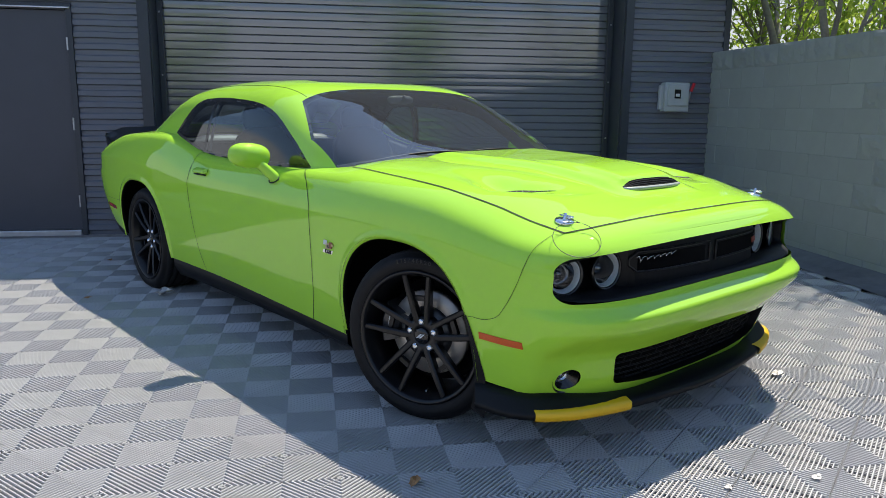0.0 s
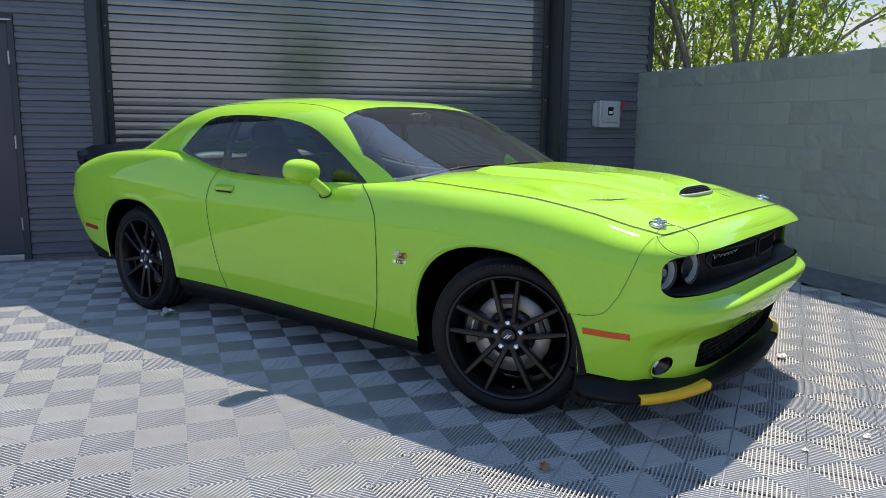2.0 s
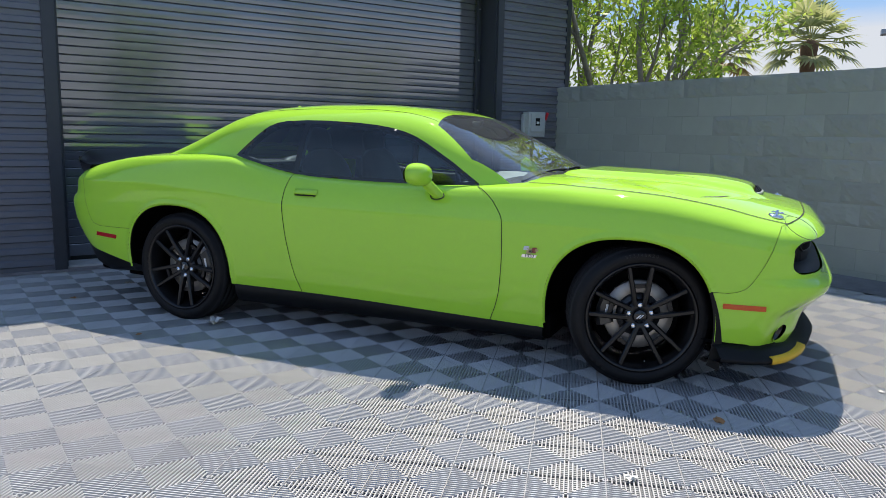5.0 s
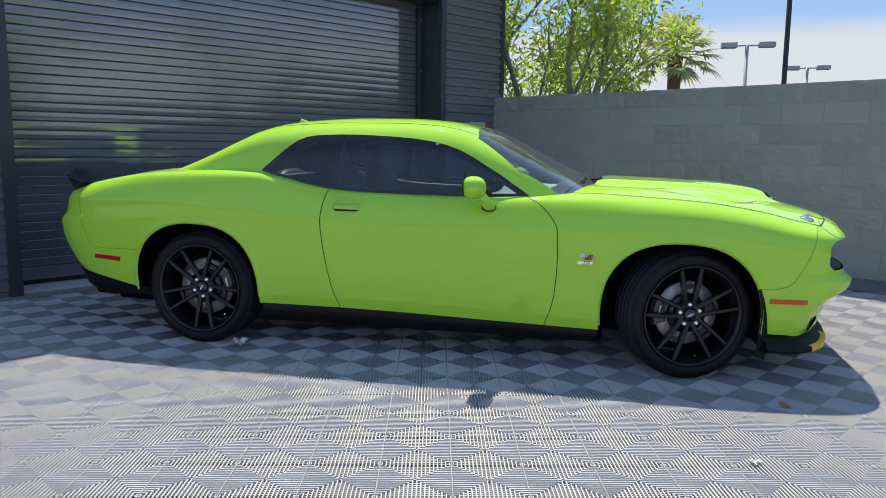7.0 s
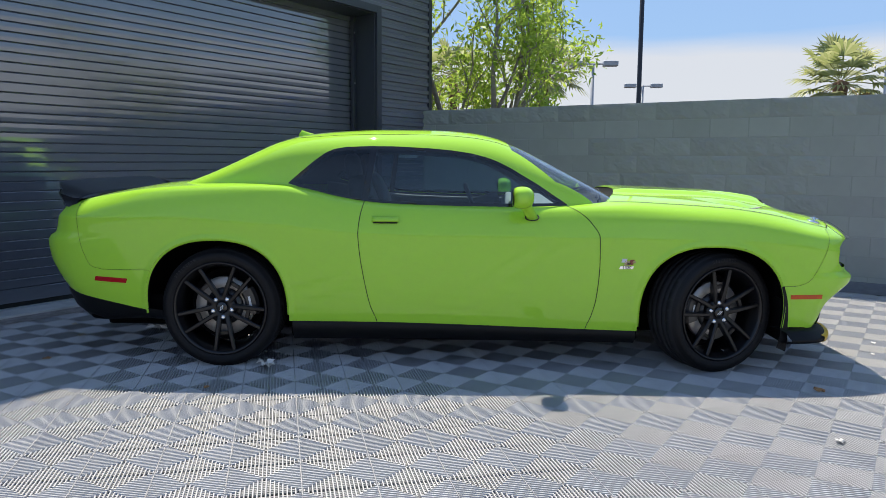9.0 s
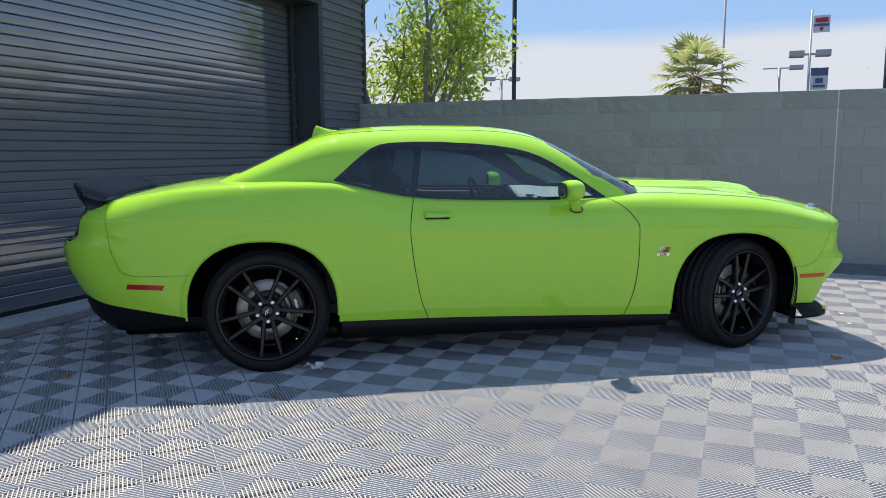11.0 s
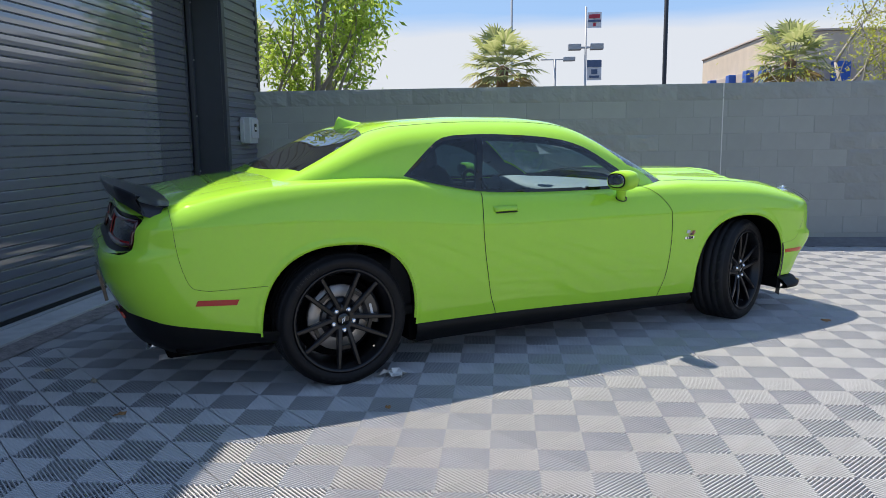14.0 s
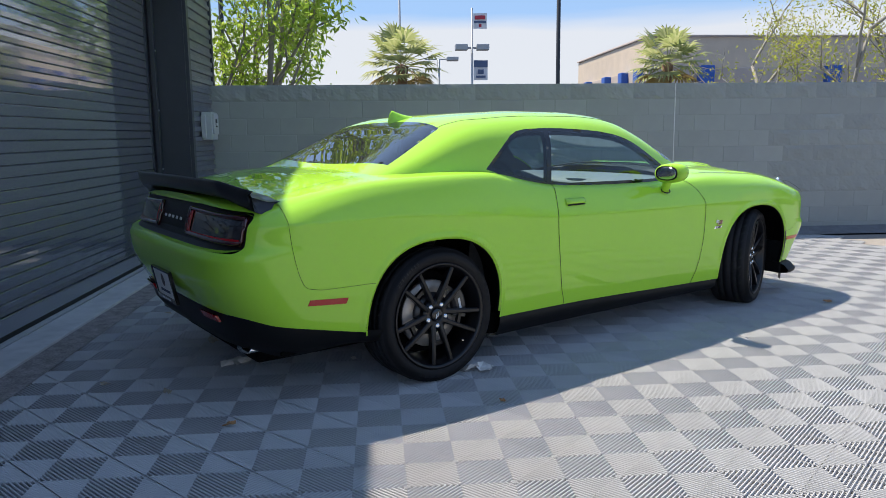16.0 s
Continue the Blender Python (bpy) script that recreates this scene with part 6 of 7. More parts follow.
def flank_fittings():
    for s in (-1, 1):
        door = PANELS["door", s > 0]
        m = Matrix.Translation((1.748, s * 1.015, 1.045)) @ Matrix.Rotation(s * -0.10, 4, "Z") @ Matrix.Rotation(s * 0.10, 4, "X")
        vs, fs = ellipsoid(m, 0.070, 0.112, 0.064, 2.4)
        vs = [Vector((v.x if v.x > 1.705 else 1.705 + (v.x - 1.705) * 0.15, v.y, v.z)) for v in vs]
        mir = car_part("door_mirror", mesh_from("door_mirror", vs, fs, PAINT, True), door, "lime green door mirror")
        stalk = []
        for t in L(0, 1, 9):
            c = Vector((1.765 + 0.055 * t, s * (0.985 - 0.075 * t), 1.015 - 0.085 * t))
            w, h = 0.040 - 0.006 * t, 0.028 + 0.004 * t
            for k in range(12):
                a = 2 * math.pi * k / 12
                stalk.append(c + Vector((w * math.cos(a), h * 0.55 * math.sin(a) * 1.0, h * math.sin(a) * 0.7)))
        sf = [(i * 12 + k, i * 12 + (k + 1) % 12, (i + 1) * 12 + (k + 1) % 12, (i + 1) * 12 + k) for i in range(8) for k in range(12)]
        car_part("mirror_foot", mesh_from("mirror_foot", stalk, sf, PAINT, True), mir)
        c = Vector((1.82, s * 0.910, 0.930))
        car_part("foot_gasket", mesh_from("foot_gasket", *tube([c + Vector((0.040 * math.cos(a), s * 0.008 + 0.020 * math.sin(a), 0.026 * math.sin(a) * 0.7 - 0.004)) for a in L(0, 2 * math.pi, 21)[:-1]], 0.0035, 5, True), GAP, True), mir, "black gasket")
        gl = moved(ellipsoid(Matrix.Identity(4), 0.004, 0.072, 0.038, 2.6), Matrix.Translation((1.6935, s * 1.015, 1.045)))
        bz = moved(ellipsoid(Matrix.Identity(4), 0.004, 0.084, 0.046, 2.6), Matrix.Translation((1.6955, s * 1.015, 1.045)))
        car_part("mirror_bezel", mesh_from("mirror_bezel", *bz, GLOSS_BLACK, True), mir, "black mirror bezel")
        car_part("mirror_glass", mesh_from("mirror_glass", *gl, CHROME, True), mir, "mirror glass")
        # pull handle
        def hp(u, v, k=s):
            p = side_at(0.873 + 0.162 * u, 0.889 + 0.034 * v)
            return p
        pts_u, pts_v = L(0, 1, 14), L(0, 1, 6)
        hv, hf = [], []
        for u in pts_u:
            for v in pts_v:
                p = hp(u, v)
                b = (1 - (2 * u - 1) ** 8) * (1 - (2 * v - 1) ** 4)
                hv.append((p[0], s * (-p[1] + 0.004 + 0.024 * b ** 0.5), p[2] + 0.002))
        for i in range(13):
            for j in range(5):
                q = (i * 6 + j, (i + 1) * 6 + j, (i + 1) * 6 + j + 1, i * 6 + j + 1)
                hf.append(q if s < 0 else tuple(reversed(q)))
        car_part("door_handle", mesh_from("door_handle", hv, hf, PAINT, True), door, "lime green pull handle")
        # dark plate on the door skin paints the handle's shade
        patch("handle_shadow_gap", lambda x, z: side_at(x, z), L(0.884, 1.026, 8), L(0.884, 0.890, 2), (0, -1, 0), 0.012, GAP, door, "dark strip standing for the shade under the handle", s > 0)
        # enamel wing badge: insect-like blob of bars and a lettering bar
        fend = PANELS["fender", s > 0]
        base = patch("wing_badge", lambda x, z: side_at(x + (z - 0.64) * 0.5, z), L(2.338, 2.418, 5), L(0.628, 0.645, 3), (0, -1, 0), 0.003, CHROME, fend, "small chrome and enamel wing badge", s > 0)
        p = side_at(2.378, 0.6365)
        num = car_part("badge_number", text_mesh("badge_number", "1320", 0.026, GLOSS_BLACK, 0.0012), base, "small dark raised number")
        num.matrix_basis = Matrix.Translation((p[0], s * (-p[1] + 0.0042), 0.6365)) @ Matrix.Rotation(0 if s < 0 else math.pi, 4, "Z") @ Matrix.Rotation(math.pi / 2, 4, "X")
        for x0, x1, z0, z1, mt in ((2.358, 2.385, 0.650, 0.678, BADGE_YELLOW), (2.385, 2.410, 0.654, 0.684, BADGE_RED), (2.338, 2.366, 0.668, 0.690, WHITE_MARK), (2.370, 2.392, 0.656, 0.668, GLOSS_BLACK), (2.402, 2.420, 0.664, 0.676, BADGE_YELLOW)):
            patch("badge_piece", lambda x, z: side_at(x + (z - 0.64) * 0.25, z), L(x0, x1, 3), L(z0, z1, 3), (0, -1, 0), 0.002, mt, base, "", s > 0, 0.003)


flank_fittings()


# ---- tail ----
def tail():
    rec = lambda d: (lambda y, z: (lambda p: (p[0] + d, p[1], p[2]))(tail_at(y, z)))
    ys = L(-0.845, 0.845, 50)
    panel = patch("tail_panel", rec(0.030), ys[::-1], L(0.778, 0.992, 8), (-1, 0, 0), 0.002, GRILLE_BLACK, None, "gloss black tail panel")
    vs, fs = [], []
    n = 64
    for k in range(n):
        t = 2 * math.pi * k / n
        c, s = math.cos(t), math.sin(t)
        r = (abs(c) ** 8 + abs(s) ** 8) ** (-1 / 8)
        y = 0.856 * r * c
        dz = float(tail_drop(y))
        z = 0.889 - dz + (0.108 - dz) * r * s
        p = tail_at(y, z)
        vs += [(p[0] + 0.003, y, z), (p[0] + 0.036, y * 0.98, 0.889 - dz + (0.100 - dz) * r * s)]
    fs = [(k * 2, k * 2 + 1, ((k + 1) % n) * 2 + 1, ((k + 1) % n) * 2) for k in range(n)]
    car_part("tail_surround", mesh_from("tail_surround", vs, fs, PAINT, True), panel)
    for s in (-1, 1):
        y0, y1 = 0.245, 0.812
        frame = []
        cor = [(y0, 0.832), (y1, 0.822), (y1, 0.938), (y0, 0.952)]
        for i in range(4):
            a, b = cor[i], cor[(i + 1) % 4]
            for t in L(0, 1, 12)[:-1]:
                y, z = s * (a[0] + (b[0] - a[0]) * t), a[1] + (b[1] - a[1]) * t
                frame.append((tail_at(y, z)[0] + 0.022, y, z))
        lamp = car_part("tail_lamp", mesh_from("tail_lamp", *tube(frame, 0.013, 8, True), DARK_RED_LENS, True), None, "smoked red ring tail lamp")
        yy = L(s * y0, s * y1, 20)
        yy = yy if s < 0 else yy[::-1]
        patch("lamp_lens", rec(0.028), yy, L(0.832, 0.942, 4), (-1, 0, 0), 0.004, SMOKED, lamp, "smoked lamp lens")
        yb = L(s * (y0 - 0.01), s * (y0 + 0.045), 4)
        patch("red_bar", rec(0.020), yb if s < 0 else yb[::-1], L(0.842, 0.94, 3), (-1, 0, 0), 0.004, RED_LENS, lamp, "red light bar")
        yb = L(s * (y0 + 0.05), s * y1, 14)
        patch("red_bar", rec(0.020), yb if s < 0 else yb[::-1], L(0.826, 0.844, 3), (-1, 0, 0), 0.004, RED_LENS, lamp, "red light bar")
        patch("valance_reflector", lambda y, z: (tail_at(y, 0.49)[0] + 0.004 + (0.46 - z) * 0.5, y, z), (L(-0.60, -0.42, 6)[::-1] if s < 0 else L(0.60, 0.42, 6)), L(0.428, 0.462, 2), (-1, 0, 0), 0.012, RED_LENS, None, "red rear reflector")
    for k in range(5):
        y = 0.150 - 0.066 * k
        patch("letter_bar", rec(0.024), (L(y + 0.015, y - 0.015, 3)), L(0.882, 0.896, 2), (-1, 0, 0), 0.003, WHITE_MARK, panel, "small pale letter block")
    # plate
    m = Matrix.Translation((-1.192, 0.0, 0.535)) @ Matrix.Rotation(radians(-11), 4, "Y")
    plate = car_part("number_plate", mesh_from("number_plate", *moved(block_vf(-0.006, 0.004, -0.152, 0.152, -0.078, 0.078), m), PLATE_WHITE), None, "white dealer plate in a black frame")
    fr = join(*[moved(block_vf(-0.012, 0.006, a, b, c, d), m) for a, b, c, d in ((-0.162, 0.162, -0.094, -0.072), (-0.162, 0.162, 0.076, 0.086), (-0.162, -0.148, -0.072, 0.076), (0.148, 0.162, -0.072, 0.076))])
    car_part("plate_frame", mesh_from("plate_frame", *fr, GLOSS_BLACK), plate, "black plate frame")
    crest = [(-0.0068, 0.030 * math.sin(t) * (0.9 if math.cos(t) > 0 else 1.0), 0.022 + 0.036 * math.cos(t)) for t in L(0, 2 * math.pi, 15)[:-1]]
    car_part("plate_crest", mesh_from("plate_crest", *moved((crest, [tuple(range(14))]), m), material("crest_dark_print", (0.10, 0.07, 0.06), rough=0.5)), plate, "small dark crest")
    car_part("plate_bar", mesh_from("plate_bar", *moved(([(-0.0068, -0.085, -0.048), (-0.0068, 0.085, -0.048), (-0.0068, 0.085, -0.032), (-0.0068, -0.085, -0.032)], [(0, 1, 2, 3)]), m), BADGE_NAVY), plate, "dark lettering bar")
    car_part("frame_bar", mesh_from("frame_bar", *moved(([(-0.0126, -0.075, -0.088), (-0.0126, 0.075, -0.088), (-0.0126, 0.075, -0.078), (-0.0126, -0.075, -0.078)], [(0, 1, 2, 3)]), m), WHITE_MARK), plate, "pale lettering bar")
    # spoiler
    vs, fs = [], []
    ys = L(-0.855, 0.855, 53)
    for y in ys:
        a = abs(y)
        e = float(smooth(0.67, 0.855, np.array(a)))
        bow = 0.045 * (a / 0.855) ** 2
        zl = float(top_at(-0.89, min(a, 0.80))[2]) + 0.004
        xl = -0.875 - 0.015 * e
        xt, zt = -1.150 + bow + 0.075 * e, 1.117 - 0.012 * (a / 0.855) ** 2 - 0.038 * e
        zu = 1.046 - 0.020 * (a / 0.855) ** 2 - 0.055 * e
        deck = float(top_at(-1.03, min(a, 0.79))[2])
        vs += [(xl, y, zl), (xl - 0.06, y, zl + 0.012 * (1 - e)), (xl - 0.15, y, zl + (zt - zl) * 0.55), (xt + 0.012, y, zt - 0.003), (xt, y, zt), (xt - 0.003, y, zt - 0.012), (xt + 0.016, y, zu),
               (xt + 0.030, y, zu - 0.006), (-1.015 + bow + 0.02 * e, y, min(deck + 0.006, zu - 0.004) - 0.02 * e), (xl - 0.03, y, zl - 0.012)]
    m_ = 10
    for i in range(len(ys) - 1):
        for j in range(m_):
            fs.append((i * m_ + j, i * m_ + (j + 1) % m_, (i + 1) * m_ + (j + 1) % m_, (i + 1) * m_ + j))
    fs += [tuple(range(m_)), tuple(reversed(range((len(ys) - 1) * m_, len(ys) * m_)))]
    car_part("spoiler", mesh_from("spoiler", vs, fs, SPOILER, True), PANELS["boot_lid", False], "satin black boot spoiler")
    # shark fin aerial
    vs, fs = [], []
    for t in L(0, 1, 12):
        x = 0.24 + 0.17 * (1 - t) - 0.17 * 0
        h = 0.002 + 0.090 * (t ** 1.5 if t < 0.86 else max(0.0, (1 - t) / 0.14) * 0.86 ** 1.5)
        w = 0.030 * math.sin(math.pi * min(1, 0.12 + t * 0.86)) ** 0.6
        xx = 0.41 - 0.165 * t
        z0 = float(roof_z(xx)) - 0.006
        for k in range(8):
            a = math.pi * k / 7
            vs.append((xx - 0.015 * math.sin(a) * t, w * math.cos(a) * (1 - 0.75 * math.sin(a) ** 2), z0 + (h + 0.012) * math.sin(a)))
    for i in range(11):
        for k in range(7):
            fs.append((i * 8 + k, i * 8 + k + 1, (i + 1) * 8 + k + 1, (i + 1) * 8 + k))
    car_part("fin_aerial", mesh_from("fin_aerial", vs, [tuple(reversed(f)) for f in fs], PAINT, True), None, "lime green shark fin aerial")
    # black valance and exhaust tips
    vs, fs = [], []
    for k in range(61):
        a = -REAR_A * (1 - k / 60.0 * 1.0) - 0.0
        p = flank_soft(np.array([[a - 0.0, 0.004]]))[0]
        for f, z in ((1.0, 0.008), (0.992, -0.03), (0.955, -0.13), (0.90, -0.19), (0.7, -0.2)):
            drop = 0.95 - 0.55 * float(smooth(-1.0, -0.45, np.array(p[0])))
            vs.append((-0.4 + (p[0] + 0.4) * f if p[0] < -0.4 else p[0], p[1] * f, p[2] + z * (drop if z < 0 else 1.0)))
    for i in range(60):
        for j in range(4):
            fs.append((i * 5 + j, i * 5 + j + 1, (i + 1) * 5 + j + 1, (i + 1) * 5 + j))
    allv = vs + [(x, -y, z) for x, y, z in vs]
    allf = fs + [tuple(reversed([i + len(vs) for i in f])) for f in fs]
    val = car_part("rear_valance", mesh_from("rear_valance", allv, allf, BLACK_PLASTIC, True), None, "black rear valance")
    for s in (-1, 1):
        vs, fs = [], []
        prof = [(-0.80, 0.9), (-1.00, 1.0), (-1.006, 0.97), (-0.96, 0.9), (-0.82, 0.85)]
        n = 28
        for x, f in prof:
            for k in range(n):
                a = 2 * math.pi * k / n
                c, q = math.cos(a), math.sin(a)
                r = (abs(c) ** 4 + abs(q) ** 4) ** -0.25
                vs.append((x + 0.02 * q, s * 0.62 + 0.075 * f * r * c, 0.292 + 0.024 * f * r * q))
        for i in range(len(prof) - 1):
            for k in range(n):
                fs.append((i * n + k, i * n + (k + 1) % n, (i + 1) * n + (k + 1) % n, (i + 1) * n + k))
        car_part("exhaust_tip", mesh_from("exhaust_tip", vs, fs, CHROME, True), val, "chrome exhaust tip")


BADGE_NAVY = material("navy_print", (0.02, 0.03, 0.08), rough=0.5)
SPOILER = material("satin_black_spoiler", (0.016, 0.017, 0.020), rough=0.30, vary=0.08, scale=60)
tail()


# ---- cabin ----
def cabin_inside():
    inside = car_part("cabin_floor", part_mesh("cabin_floor", box_bm(0.0, 2.25, -0.76, 0.76, 0.30, 0.36, 0.01), INTERIOR), None, "dark cabin floor")
    for s in (-1, 1):
        vs = []
        xs = L(0.30, 2.1, 14)
        for x in xs:
            b = float(belt_y(x)) - 0.02
            z = float(shoulder_z(x)) - 0.012
            vs += [(x, s * b, z), (x, s * (b - 0.05), z - 0.01), (x, s * (b - 0.06), z - 0.16), (x, s * (b - 0.09), 0.34)]
        fs = []
        for i in range(13):
            for j in range(3):
                fs.append((i * 4 + j, i * 4 + j + 1, (i + 1) * 4 + j + 1, (i + 1) * 4 + j))
        car_part("door_card", mesh_from("door_card", vs, fs, [DOOR_CAP, INTERIOR], True, [0 if k % 3 == 0 else 1 for k in range(len(fs))]), inside, "dark door lining")
    # dashboard
    vs, fs = [], []
    ys = L(-0.75, 0.75, 31)
    for y in ys:
        hood_ = 0.045 * math.exp(-((y - 0.38) / 0.20) ** 2)
        for x, z in ((2.22, 1.00), (2.05, 1.005), (1.86, 0.985 + hood_ * 0.8), (1.74, 0.975 + hood_), (1.70, 0.94 + hood_ * 0.5), (1.72, 0.80), (1.80, 0.60), (1.95, 0.40)):
            vs.append((x, y, z - 0.02 * (abs(y) / 0.75) ** 4))
    for i in range(30):
        for j in range(7):
            fs.append((i * 8 + j, i * 8 + j + 1, (i + 1) * 8 + j + 1, (i + 1) * 8 + j))
    car_part("dashboard", mesh_from("dashboard", vs, fs, DASH, True), inside, "dark moulded dashboard")
    m = Matrix.Translation((1.50, 0.38, 0.90)) @ Matrix.Rotation(radians(-24), 4, "Y")
    rim = moved(tube([(0, 0.185 * math.cos(t), 0.185 * math.sin(t)) for t in L(0, 2 * math.pi, 41)[:-1]], 0.016, 8, True), m)
    spk = [moved(block_vf(-0.01, 0.012, -0.175, 0.175, -0.022, 0.022), m), moved(block_vf(-0.01, 0.012, -0.022, 0.022, -0.175, 0.0), m), moved(lathe([(0, -0.02), (0.06, -0.016), (0.07, 0.02), (0.05, 0.2)], 20, "X"), m)]
    car_part("steering_wheel", mesh_from("steering_wheel", *join(rim, *spk), LEATHER, True), inside, "black steering wheel")

    def seat(x, y, w, back_top, head):
        shape = [ellipsoid(Matrix.Translation((x + 0.26, y, 0.56)), 0.27, w, 0.10, 3.4, 10, 18)]
        shape.append(ellipsoid(Matrix.Translation((x - 0.06, y, 0.84)) @ Matrix.Rotation(radians(-17), 4, "Y"), 0.085, w, back_top, 3.2, 12, 18))
        ob = car_part("seat", mesh_from("seat", *join(*shape), LEATHER, True), inside, "black leather sports seat")
        if head:
            car_part("headrest", mesh_from("headrest", *ellipsoid(Matrix.Translation((x - 0.175, y, 1.205)) @ Matrix.Rotation(radians(-10), 4, "Y"), 0.05, 0.135, 0.095, 3.0, 10, 16), LEATHER, True), ob, "seat headrest")
            for d in (-0.05, 0.05):
                car_part("headrest_post", mesh_from("headrest_post", *tube([(x - 0.155, y + d, 1.06), (x - 0.165, y + d, 1.14)], 0.006, 6), CHROME, True), ob, "chrome post")
    for y in (-0.38, 0.38):
        seat(0.86, y, 0.25, 0.33, True)
    seat(0.12, -0.36, 0.30, 0.25, False)
    seat(0.12, 0.36, 0.30, 0.25, False)
    car_part("parcel_shelf", part_mesh("parcel_shelf", box_bm(-0.30, 0.16, -0.62, 0.62, 1.03, 1.05, 0.008), INTERIOR), inside, "dark parcel shelf")
    car_part("centre_console", part_mesh("centre_console", box_bm(0.55, 1.75, -0.11, 0.11, 0.36, 0.66, 0.03), INTERIOR), inside, "dark centre console")
    mirror = ellipsoid(Matrix.Translation((1.69, 0.0, 1.335)), 0.018, 0.095, 0.026, 3.0, 8, 16)
    car_part("rear_view_mirror", mesh_from("rear_view_mirror", *join(mirror, tube([(1.71, 0, 1.33), (1.73, 0, 1.362)], 0.009, 6)), INTERIOR, True), inside, "dark rear view mirror")


cabin_inside()


# ---- seals and gutters ----
def line_on_cabin(name, pts, r, mat, label):
    for s in (-1, 1):
        car_part(name, mesh_from(name, *tube([(x, s * y, z) for x, y, z in pts], r, 5), mat, True), None, label)


def gutter_line():
    pts = []
    for x in L(0.20, 1.69, 40):
        y = 0.575 + 0.06 * smooth(0.2, 0.5, np.array(x)) + 0.0
        q = L(0, 1.1, 200)
        g = cabin(np.stack([np.full(200, x), q], -1))
        k = int(np.argmin(np.abs(-g[:, 1] - y)))
        pts.append((x, float(-g[k, 1]), float(g[k, 2]) + 0.0006))
    line_on_cabin("roof_gutter", pts, 0.0012, GAP, "thin dark roof gutter")


gutter_line()

# ---- beyond the wall ----
def leaf_cloud(clumps, per, leaf, spread, rng, droop=0.5):
    """Many small pointed leaves round the given twig ends."""
    n = len(clumps) * per
    c = np.repeat(np.array([tuple(p) for p in clumps]), per, axis=0)
    g = np.random.RandomState(rng)
    pos = c + g.normal(0, spread, (n, 3)) * np.array([1, 1, 0.9])
    d = g.normal(0, 1, (n, 3))
    d[:, 2] -= droop
    d /= np.linalg.norm(d, axis=1)[:, None]
    s = np.cross(d, g.normal(0, 1, (n, 3)))
    s /= np.linalg.norm(s, axis=1)[:, None] + 1e-9
    ln = leaf * g.uniform(0.6, 1.3, (n, 1))
    v = np.empty((n, 4, 3))
    v[:, 0], v[:, 1] = pos, pos + d * ln * 0.45 + s * ln * 0.16
    v[:, 2], v[:, 3] = pos + d * ln, pos + d * ln * 0.45 - s * ln * 0.16
    return v.reshape(-1, 3), np.arange(n * 4).reshape(-1, 4)


def tree(name, label, x, y, height, spread, mat, seed, leaf=0.085, per=26, stems=3, lean=(0, 0), bare=0.0, twigs=9, cluster=0.16, upright=0.45):
    """Trunks that fork into limbs and twigs, with leaf sprays at their ends."""
    rng = random.Random(seed)
    ob = thing(name, label, "tree", pose(x, y, 0))
    bars, ends = [], []

    def limb(p, d, length, r, level):
        pts, q, dd = [p], p.copy(), d.copy()
        steps = 5
        for _ in range(steps):
            dd = (dd + Vector((rng.uniform(-1, 1), rng.uniform(-1, 1), rng.uniform(-0.3, 0.6))) * 0.16).normalized()
            q = q + dd * (length / steps)
            pts.append(q.copy())
        bars.append(tube(pts, r, 6 if level < 2 else 4, taper=[r * (1 - 0.6 * i / steps) for i in range(steps + 1)]))
        if level >= 2:
            ends.extend(pts[2:])
        if level < 3:
            k = {0: 5, 1: 4, 2: twigs // 3}[level]
            for i in range(k):
                at = pts[max(1, min(steps, 1 + int(i * steps / k) + (1 if level else 0)))]
                side = Vector((rng.uniform(-1, 1), rng.uniform(-1, 1), rng.uniform(0.05, 0.8) if level < 2 else rng.uniform(-0.4, 0.5))).normalized()
                limb(at.copy(), (dd * upright + side).normalized(), length * rng.uniform(0.42, 0.62) * (1.0 if upright < 0.6 else 0.85), r * 0.48, level + 1)

    for s in range(stems):
        a = 2 * math.pi * s / stems + rng.uniform(0, 1)
        d = Vector((math.cos(a) * spread + lean[0], math.sin(a) * spread + lean[1], 1)).normalized()
        limb(Vector((0.12 * math.cos(a), 0.12 * math.sin(a), 0)), d, height * rng.uniform(0.62, 0.78), 0.055 * height / 4, 0)
    part("trunk", mesh_from("trunk", *join(*bars), TRUNK, True), None, ob, "pale forked stems and limbs")
    ends = [e for e in ends if rng.random() > bare and e.z > height * 0.22]
    lv, lf = leaf_cloud(ends, per, leaf, cluster, seed)
    part("crown", mesh_from("crown", lv, lf, mat), None, ob, "loose light-green leaf sprays")
    return ob


